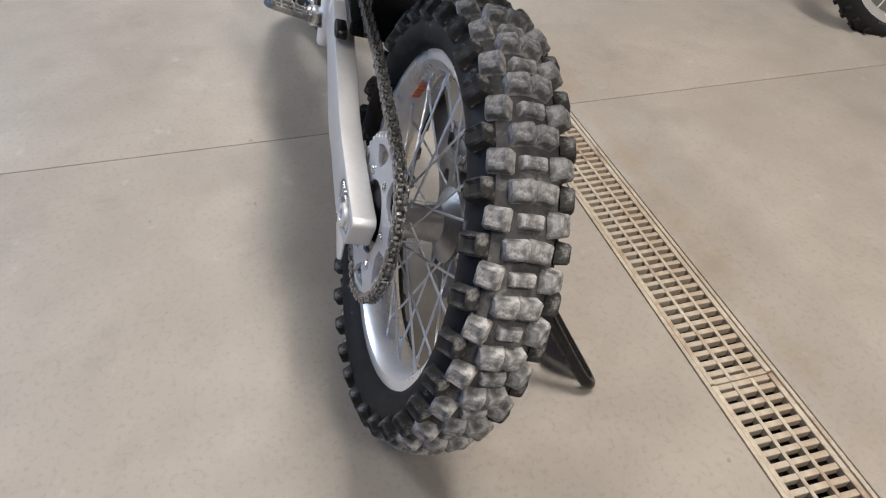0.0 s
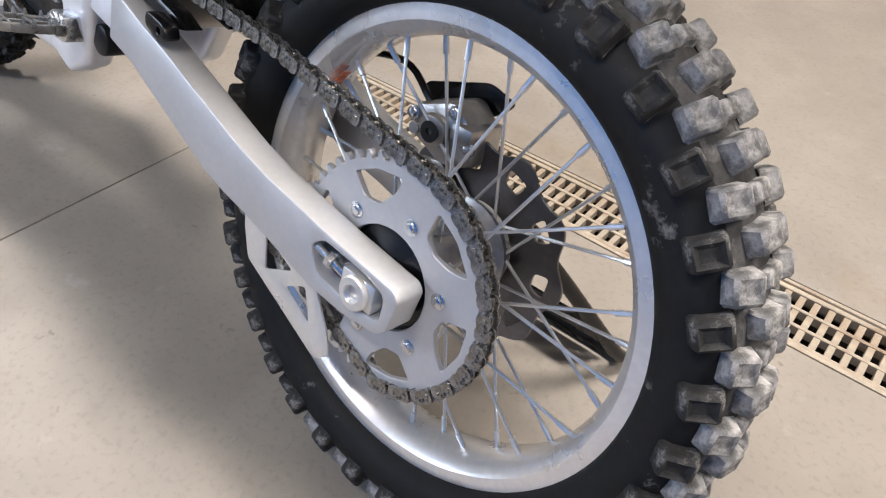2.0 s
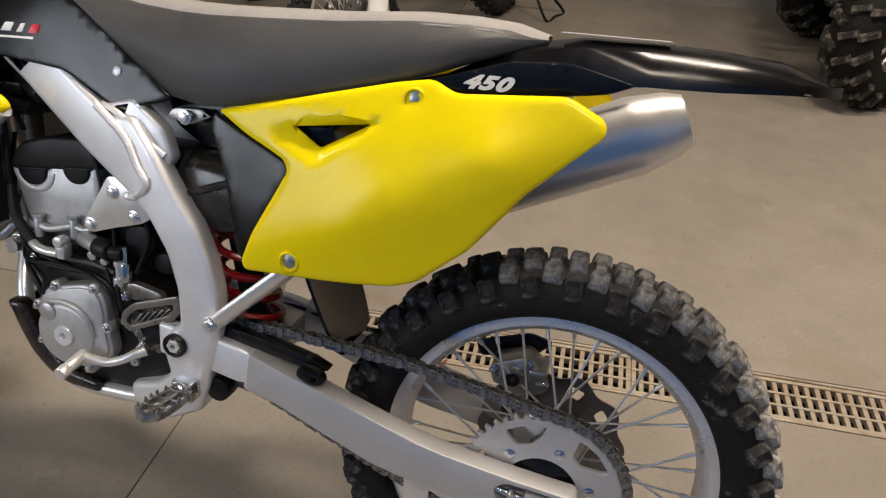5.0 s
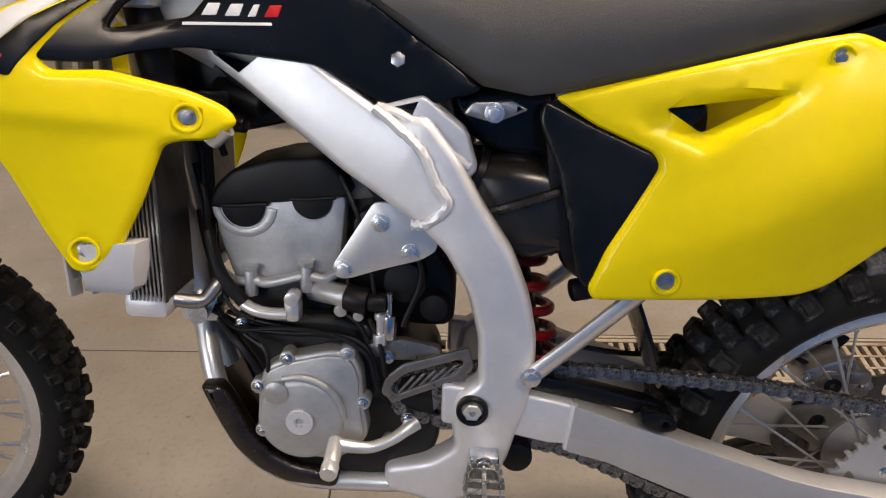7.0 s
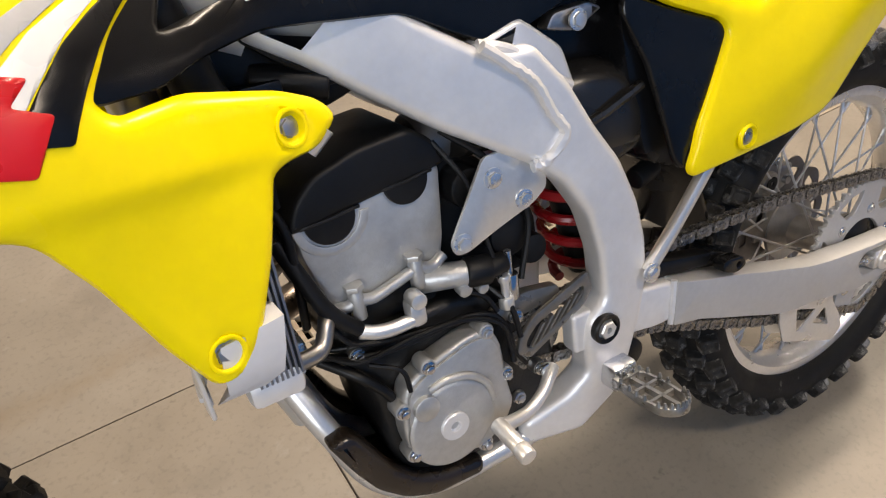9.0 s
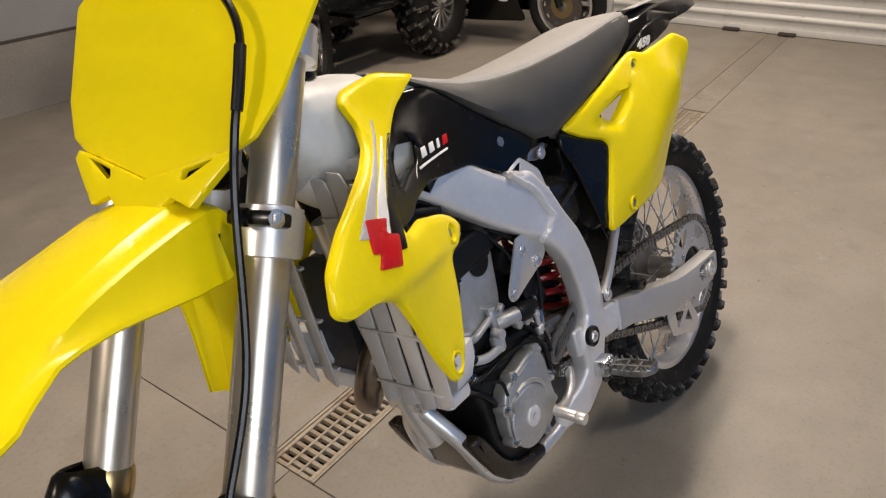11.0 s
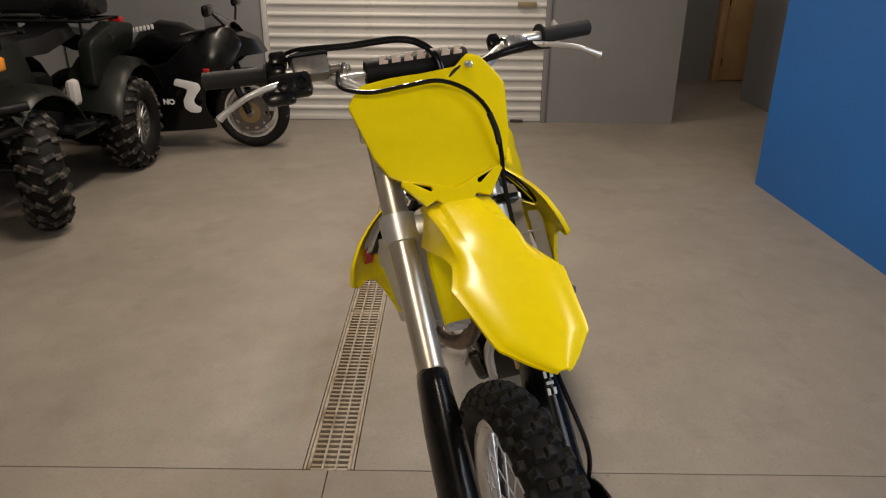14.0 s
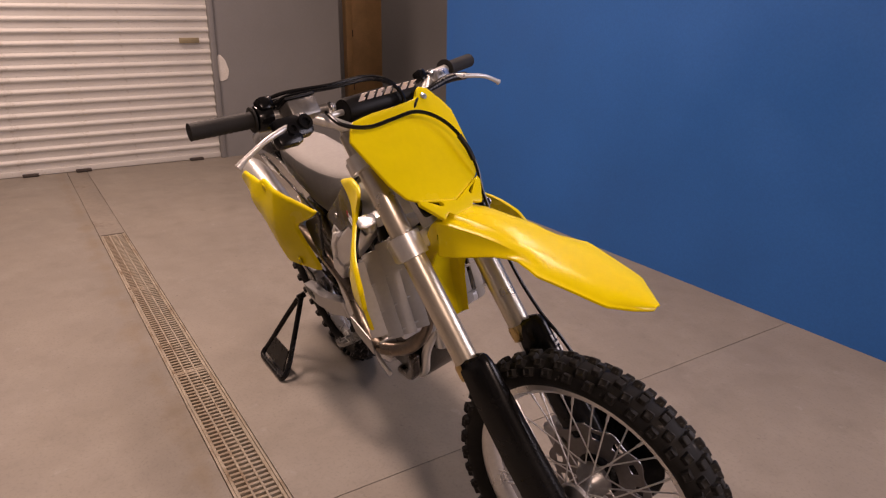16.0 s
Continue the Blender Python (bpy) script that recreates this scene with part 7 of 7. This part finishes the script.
qpart("front_body", loft([[(0.80, -0.30, 0.72), (0.80, 0.30, 0.72), (0.80, 0.24, 0.95), (0.80, -0.24, 0.95)], [(1.15, -0.34, 0.70), (1.15, 0.34, 0.70), (1.15, 0.30, 0.93), (1.15, -0.30, 0.93)],
                          [(1.48, -0.26, 0.70), (1.48, 0.26, 0.70), (1.46, 0.22, 0.84), (1.46, -0.22, 0.84)]]), M_ATVBODY, "dark green front cowl")
for s in (1, -1):
    for x0, name in ((1.27, "front_fender"), (0.0, "rear_fender")):
        rows = []
        for t in np.linspace(0.85 if x0 else 0.25, math.pi - (0.5 if x0 else 0.15), 9):
            rr = 0.42
            px, pz = x0 + rr * math.cos(t) * 1.05, 0.36 + rr * math.sin(t)
            rows.append([(px, s * 0.24, pz + 0.03), (px, s * 0.40, pz + 0.02), (px, s * 0.56, pz), (px, s * 0.60, pz - 0.05)])
        qpart(name, shell(rows, 0.008), M_ATVBODY, "dark green wide fender")
    qpart("headlight", merge(box((1.44, s * 0.30, 0.88), (0.10, 0.16, 0.10), 0.03)), M_LENS, "clear headlamp")
    qpart("marker", box((1.36, s * 0.43, 0.90), (0.07, 0.05, 0.07), 0.012), M_ORANGEL, "orange marker lamp")
    qpart("round_lamp", revolve([(0.0, 0.0), (0.050, 0.0), (0.062, -0.03), (0.062, -0.06), (0.0, -0.06)], 28, "x", (1.60, s * 0.20 + 0.0, 0.80), False), M_BLACKP, "round auxiliary lamp")
    qpart("lamp_ring", revolve([(0.040, 0.003), (0.050, 0.003), (0.052, -0.004), (0.038, -0.004)], 28, "x", (1.60, s * 0.20, 0.80)), M_BLUELENS, "bluish lamp ring")
    qpart("lamp_glass", revolve([(0.0, 0.006), (0.030, 0.003), (0.038, -0.004), (0.0, -0.004)], 28, "x", (1.60, s * 0.20, 0.80), False), M_LENS)
    qpart("front_shock", tube([(1.25, s * 0.30, 0.80), (1.26, s * 0.36, 0.42)], 0.028, 12, 1), M_BLACKM)
    qpart("shock_coil", tube([Vector((1.25, s * 0.30, 0.78)).lerp(Vector((1.26, s * 0.36, 0.46)), k / 60) + Vector((0.042 * math.cos(k * 0.8), 0.042 * math.sin(k * 0.8), 0)) for k in range(61)], 0.007, 6, 1), M_ALUDARK, "grey coil spring")
    qpart("control_arm", merge(rod((1.18, s * 0.16, 0.36), (1.27, s * 0.42, 0.32), 0.016), rod((1.36, s * 0.16, 0.36), (1.27, s * 0.42, 0.32), 0.016)), M_BLACKM)
    qpart("rear_panel", plate([(0.40, 0.62), (0.12, 0.70), (-0.30, 0.84), (-0.36, 0.98), (0.0, 1.02), (0.36, 0.92)], s * 0.36, s * 0.46, 0.02, corner=0.05), M_ATVBODY, "dark green rear body panel")
    qpart("footwell", box((0.63, s * 0.40, 0.42), (0.50, 0.22, 0.03), 0.01), M_BLACKP, "black footwell tray")
    qpart("fender_edge", box((0.75, s * 0.48, 0.66), (0.10, 0.06, 0.16), 0.03, None), M_GREYP, "pale scuffed splash guard")
    qpart("tail_lamp", box((-0.36, s * 0.33, 1.00), (0.05, 0.10, 0.05), 0.012), M_REDL, "red tail lamp")
bumper = [tube([(1.50, -0.62, 0.72), (1.64, -0.40, 0.70), (1.68, 0, 0.70), (1.64, 0.40, 0.70), (1.50, 0.62, 0.72)], 0.024, 10, 6), tube([(1.52, -0.58, 0.62), (1.66, -0.30, 0.52), (1.68, 0, 0.50), (1.66, 0.30, 0.52), (1.52, 0.58, 0.62)], 0.022, 10, 6)]
for s in (1, -1):
    bumper += [tube([(1.64, s * 0.33, 0.71), (1.66, s * 0.30, 0.62), (1.66, s * 0.28, 0.53)], 0.018, 8, 4), rod((1.40, s * 0.15, 0.50), (1.67, s * 0.15, 0.51), 0.018), tube([(1.64, s * 0.30, 0.70), (1.66, s * 0.27, 0.82), (1.55, s * 0.22, 0.90)], 0.018, 8, 4)]
qpart("bumper", merge(*bumper), M_BLACKM, "black tubular front bumper")
for x0 in (1.15, -0.12):
    rack = qpart("rack", rod((x0 - 0.22, -0.36, 1.02), (x0 - 0.22, 0.36, 1.02), 0.012, seg=8), M_BLACKM, "black tubular cargo rack")
    for p0, p1, r in [((x0 - 0.22, y, 1.02), (x0 + 0.22, y, 1.02), 0.010) for y in (-0.32, -0.16, 0.0, 0.16, 0.32)] + [((x0 + 0.22, -0.36, 1.02), (x0 + 0.22, 0.36, 1.02), 0.012)] \
            + [((x0 + dx, y, 0.88), (x0 + dx, y, 1.02), 0.010) for dx in (-0.15, 0.15) for y in (-0.25, 0.25)]:
        part("rack_bar", rod(p0, p1, r, seg=8), M_BLACKM, rack)
qpart("rack_box", box((-0.18, 0, 1.14), (0.40, 0.60, 0.20), 0.05), M_BLACKP, "black cargo box")
qpart("seat", loft([[(-0.05, -0.17, 0.92), (-0.05, 0.17, 0.92), (-0.05, 0.13, 1.00), (-0.05, -0.13, 1.00)], [(0.35, -0.16, 0.84), (0.35, 0.16, 0.84), (0.35, 0.12, 0.94), (0.35, -0.12, 0.94)], [(0.70, -0.11, 0.84), (0.70, 0.11, 0.84), (0.70, 0.08, 0.93), (0.70, -0.08, 0.93)]]), M_BLACKM, "black saddle")
qpart("handlebar", tube([(0.80, -0.40, 1.10), (0.88, -0.20, 1.10), (0.90, 0.0, 1.05), (0.88, 0.20, 1.10), (0.80, 0.40, 1.10)], 0.013, 10, 5), M_BLACKM)
qpart("steering_pod", box((0.92, 0, 1.06), (0.14, 0.22, 0.14), 0.04), M_BLACKP)
qpart("winch", box((1.50, 0, 0.58), (0.12, 0.24, 0.10), 0.02), M_BLACKM, "black winch housing")

# -- black sports motorcycle, x ahead, y left, from the ground under the rear axle --
sport = thing("sports_motorcycle", pose(-3.02, -3.08, 0, 4, 0, 88), "gloss black sports motorcycle with a white number seven", "motorcycle")
SPORT_W = [(0.0, 0.090, 0.31), (1.40, 0.062, 0.30)]
for x, w, r in SPORT_W:
    round_wheel(sport, "wheel", pose(x, 0, r), r, w, 0.222, 0, None, 6, M_RUBBER, M_ALU if x else M_BLACKM, 0.155 if x else 0.11)


def spart(name, bm, mat, label="", smooth=50.0):
    return part(name, bm, mat, sport, label, smooth)


fair = [(1.16, 0.19), (0.52, 0.15), (0.30, 0.22), (0.28, 0.46), (0.44, 0.66), (0.66, 0.68), (0.84, 0.70), (1.00, 0.84), (1.16, 0.95), (1.32, 0.98), (1.43, 0.84), (1.36, 0.70), (1.20, 0.60), (1.12, 0.50), (1.10, 0.36)]
fair_y = spline_surface([(0.5, 0.3, 0.17), (0.8, 0.25, 0.19), (1.05, 0.3, 0.17), (0.8, 0.5, 0.23), (1.0, 0.6, 0.24), (1.2, 0.72, 0.20), (1.4, 0.8, 0.10), (0.9, 0.72, 0.20), (1.3, 0.87, 0.12)])
for s in (1, -1):
    b = skin(fair, fair_y, 0.006, 0.012, 0.04, 0.04)
    spart("fairing", mirrored(b) if s < 0 else b, M_GLOSSBLACK, "gloss black side fairing")
    spart("indicator", box((1.16, s * 0.245, 0.66), (0.05, 0.02, 0.03), 0.008), M_REDL, "red side marker")
    spart("fork_leg", tube([(1.40, s * 0.10, 0.30), (1.26, s * 0.10, 0.68), (1.18, s * 0.10, 0.90)], 0.026, 14, 4), M_BLACKM, "dark fork leg")
    spart("clip_on_bar", tube([(1.17, s * 0.12, 0.93), (1.12, s * 0.25, 0.94), (1.05, s * 0.36, 0.93)], 0.014, 10, 4), M_BLACKM)
    spart("mirror", merge(box((1.26, s * 0.32, 1.10), (0.05, 0.14, 0.08), 0.02), tube([(1.30, s * 0.14, 0.98), (1.28, s * 0.24, 1.05), (1.26, s * 0.28, 1.09)], 0.010, 8, 4)), M_GLOSSBLACK, "black mirror")
    spart("swingarm", plate([(0.50, 0.42), (0.46, 0.32), (0.02, 0.27), (-0.04, 0.30), (0.02, 0.34), (0.40, 0.42)], s * 0.10, s * 0.13, 0.008), M_BLACKM)
spart("nose", loft([[(1.22, -0.16, 0.76), (1.22, 0.16, 0.76), (1.20, 0.15, 0.96), (1.20, -0.15, 0.96)], [(1.36, -0.14, 0.74), (1.36, 0.14, 0.74), (1.33, 0.12, 0.92), (1.33, -0.12, 0.92)], [(1.56, -0.05, 0.76), (1.56, 0.05, 0.76), (1.50, 0.05, 0.86), (1.50, -0.05, 0.86)]]), M_GLOSSBLACK, "gloss black nose fairing")
spart("windscreen", shell([[(1.16, -0.15, 0.95), (1.14, -0.08, 1.06), (1.13, 0, 1.09), (1.14, 0.08, 1.06), (1.16, 0.15, 0.95)], [(1.33, -0.12, 0.92), (1.32, -0.06, 0.97), (1.32, 0, 0.98), (1.32, 0.06, 0.97), (1.33, 0.12, 0.92)]], 0.004), M_SCREEN, "smoked windscreen")
spart("front_mudguard", shell([[(1.40 + 0.335 * math.cos(t), y, 0.30 + 0.335 * math.sin(t) + (0 if abs(y) < 0.05 else -0.03)) for y in (-0.075, -0.045, 0, 0.045, 0.075)] for t in np.linspace(0.5, 2.5, 9)], 0.005), M_GLOSSBLACK, "gloss black front mudguard")
tank_s = []
for x, w, z0, z1 in ((0.52, 0.10, 0.70, 0.82), (0.62, 0.14, 0.70, 0.93), (0.76, 0.17, 0.70, 0.99), (0.92, 0.17, 0.72, 0.97), (1.05, 0.13, 0.76, 0.90)):
    tank_s.append([(x, w * math.cos(a), (z0 + z1) / 2 + (z1 - z0) / 2 * math.sin(a)) for a in np.linspace(0, 2 * math.pi, 20, endpoint=False)])
spart("fuel_tank", loft(tank_s), M_GLOSSBLACK, "gloss black fuel tank")
spart("seat_tail", loft([[(0.52, -0.12, 0.70), (0.52, 0.12, 0.70), (0.52, 0.10, 0.80), (0.52, -0.10, 0.80)], [(0.10, -0.13, 0.78), (0.10, 0.13, 0.78), (0.10, 0.10, 0.90), (0.10, -0.10, 0.90)], [(-0.28, -0.05, 0.90), (-0.28, 0.05, 0.90), (-0.28, 0.04, 0.98), (-0.28, -0.04, 0.98)]]), M_GLOSSBLACK, "black tail section")
spart("engine", box((0.72, 0, 0.42), (0.50, 0.30, 0.40), 0.04), M_BLACKM)


def side_sign(name, text_body, size, x, y, z, lift):
    c = bpy.data.curves.new(name, "FONT")
    c.body, c.size, c.extrude, c.offset = text_body, size, 0.001, lift
    ob = new(name, c)
    ob.parent = sport
    c.materials.append(M_TEXT)
    ob.matrix_basis = Matrix(((1, 0, 0, x), (0, 0, -1, y), (0, 1, 0, z), (0, 0, 0, 1)))
    return ob


SEVEN = [(0.00, 0.80), (0.12, 1.00), (0.55, 0.93), (0.95, 0.86), (1.00, 0.70), (0.78, 0.50), (0.66, 0.34), (0.74, 0.22), (0.95, 0.16), (0.86, 0.00), (0.50, 0.00), (0.30, 0.12), (0.28, 0.34), (0.42, 0.54), (0.52, 0.68), (0.30, 0.74)]
spart("number", plate(rounded([(0.90 + 0.21 * u, 0.345 + 0.26 * v) for u, v in SEVEN], 0.02, 3), -0.270, -0.274, 0.0006), M_TEXT, "large white number seven with a curved stem")
side_sign("letters", "NO", 0.055, 0.80, -0.268, 0.405, 0.003)["label"] = "small white letters NO"
for k in range(6):
    spart("letter_bar", box((0.60 + k * 0.033, -0.128 - 0.006 * k, 0.930 + 0.006 * k), (0.02, 0.004, 0.035), 0.001, None), M_TEXT)


# -- dirt bikes along the side wall --
def other_bike(m, body, label, steer=0.0, group="parked dirt bikes"):
    """A plainer motocross bike, seen only in part: x ahead, y left, from the ground under the rear axle."""
    t = thing("dirt_bike", m, label, "motorcycle", group)

    def p(name, bm, mat, lab=""):
        return part(name, bm, mat, t, lab, 45)

    round_wheel(t, "rear_wheel", pose(0, 0, 0.335), 0.325, 0.055, 0.255, 30, (0.024, 0.020, 0.016, 0), 36, M_RUBBER, M_RIM, 0.11)
    head = Matrix.Translation((1.02, 0, 0.92)) @ Matrix.Rotation(radians(-27), 4, "Y") @ Matrix.Rotation(steer, 4, "Z")
    round_wheel(t, "front_wheel", head @ Matrix.Translation((0.04, 0, -0.72)) @ Matrix.Rotation(radians(27), 4, "Y"), 0.335, 0.042, 0.28, 34, (0.020, 0.018, 0.014, 0), 36, M_RUBBER, M_RIM, 0.12)
    for s in (1, -1):
        q = merge(rod((0.0, s * 0.10, -0.30), (0.0, s * 0.10, 0.16), 0.027, seg=18), rod((0.0, s * 0.10, -0.72), (0.0, s * 0.10, -0.28), 0.022, seg=16))
        p("fork_leg", moved(q, head), M_STEEL, "chromed fork leg")
        g = shell([[(0.040 - 0.05 * (1 - math.cos(a)), s * 0.106 + 0.045 * math.sin(a), z) for a in np.linspace(-1.6, 1.6, 9)] for z in (-0.34, -0.45, -0.60, -0.74)], 0.004)
        p("fork_guard", moved(g, head), body, "plastic fork guard")
        p("swingarm", plate([(0.50, 0.44), (0.50, 0.36), (0.02, 0.30), (-0.05, 0.33), (0.02, 0.37)], s * 0.09, s * 0.115, 0.006), M_ALUDARK)
        p("frame_spar", plate([(0.95, 0.90), (0.62, 0.72), (0.52, 0.52), (0.54, 0.36), (0.62, 0.36), (0.62, 0.52), (0.70, 0.66), (0.98, 0.82)], s * 0.06, s * 0.09, 0.008), M_ALUCAST)
        p("shroud", skin([(0.72, 0.86), (1.05, 0.98), (1.16, 0.84), (0.98, 0.62), (0.90, 0.76)], lambda x, z: 0.13 + 0.15 * (x - 0.8), 0.004, 0.006, 0.05, 0.02) if s > 0 else mirrored(skin([(0.72, 0.86), (1.05, 0.98), (1.16, 0.84), (0.98, 0.62), (0.90, 0.76)], lambda x, z: 0.13 + 0.15 * (x - 0.8), 0.004, 0.006, 0.05, 0.02)), body)
        p("side_panel", plate([(0.48, 0.84), (0.05, 0.90), (0.10, 0.76), (0.30, 0.64), (0.45, 0.64)], s * 0.10, s * 0.112, 0.003, corner=0.02), body)
        p("grip", moved(rod((-0.04, s * 0.29, 0.30), (-0.06, s * 0.41, 0.31), 0.017, seg=14), head), M_GRIP)
    p("front_fender", moved(shell([[(f, u * w, a - 0.02 * abs(u)) for u in (-1, -0.5, 0, 0.5, 1)] for f, a, w in ((-0.08, -0.26, 0.06), (0.05, -0.20, 0.07), (0.20, -0.24, 0.085), (0.34, -0.36, 0.08), (0.42, -0.46, 0.03))], 0.004), head), body)
    p("number_plate", moved(plate([(-0.08, -0.16), (0.08, -0.16), (0.14, 0.10), (-0.14, 0.10)], 0, 0.006, 0.002, corner=0.02), head @ Matrix.Translation((0.08, 0, 0)) @ Matrix.Rotation(radians(90), 4, "Z")), body)
    p("handlebar", moved(tube([(-0.06, -0.41, 0.31), (-0.01, -0.22, 0.28), (0.02, -0.08, 0.19), (0.02, 0.08, 0.19), (-0.01, 0.22, 0.28), (-0.06, 0.41, 0.31)], 0.012, 10, 5), head), M_ALU)
    p("engine", plate([(0.90, 0.36), (0.84, 0.28), (0.62, 0.28), (0.60, 0.46), (0.72, 0.56), (0.74, 0.74), (0.88, 0.72), (0.90, 0.50)], -0.08, 0.08, 0.02, corner=0.03), M_ALUDARK)
    p("seat", loft([[(x, -w, z - 0.09), (x, w, z - 0.09), (x, w * 0.8, z), (x, -w * 0.8, z)] for x, w, z in ((0.08, 0.05, 0.95), (0.30, 0.08, 0.95), (0.55, 0.08, 0.93), (0.80, 0.06, 0.97), (0.90, 0.05, 1.0))]), M_BLACKM)
    p("rear_fender", shell([[(x, -w, z - 0.03), (x, 0, z), (x, w, z - 0.03)] for x, w, z in ((0.20, 0.07, 0.90), (-0.10, 0.08, 0.93), (-0.28, 0.06, 0.94))], 0.004), body)
    return t


other_bike(pose(0.72, -3.22, 0, 6, 0, 72), M_WHITEPLAST, "white dirt bike parked with its front wheel facing out")
other_bike(pose(2.20, -3.14, 0, 6, 0, 72), M_BLACKP, "black dirt bike parked beside a white one")
wire = thing("triangle_stand", Matrix.Identity(4), "thin dark wire stand beside a parked dirt bike", "bike stand")
part("stand_frame", tube([(0.60, -3.16, 0.33), (0.52, -3.14, 0.16), (0.44, -3.12, 0.010), (0.40, -3.22, 0.008), (0.36, -3.33, 0.010), (0.50, -3.24, 0.18), (0.61, -3.16, 0.33)], 0.008, 8, 4), M_BLACKM, wire)
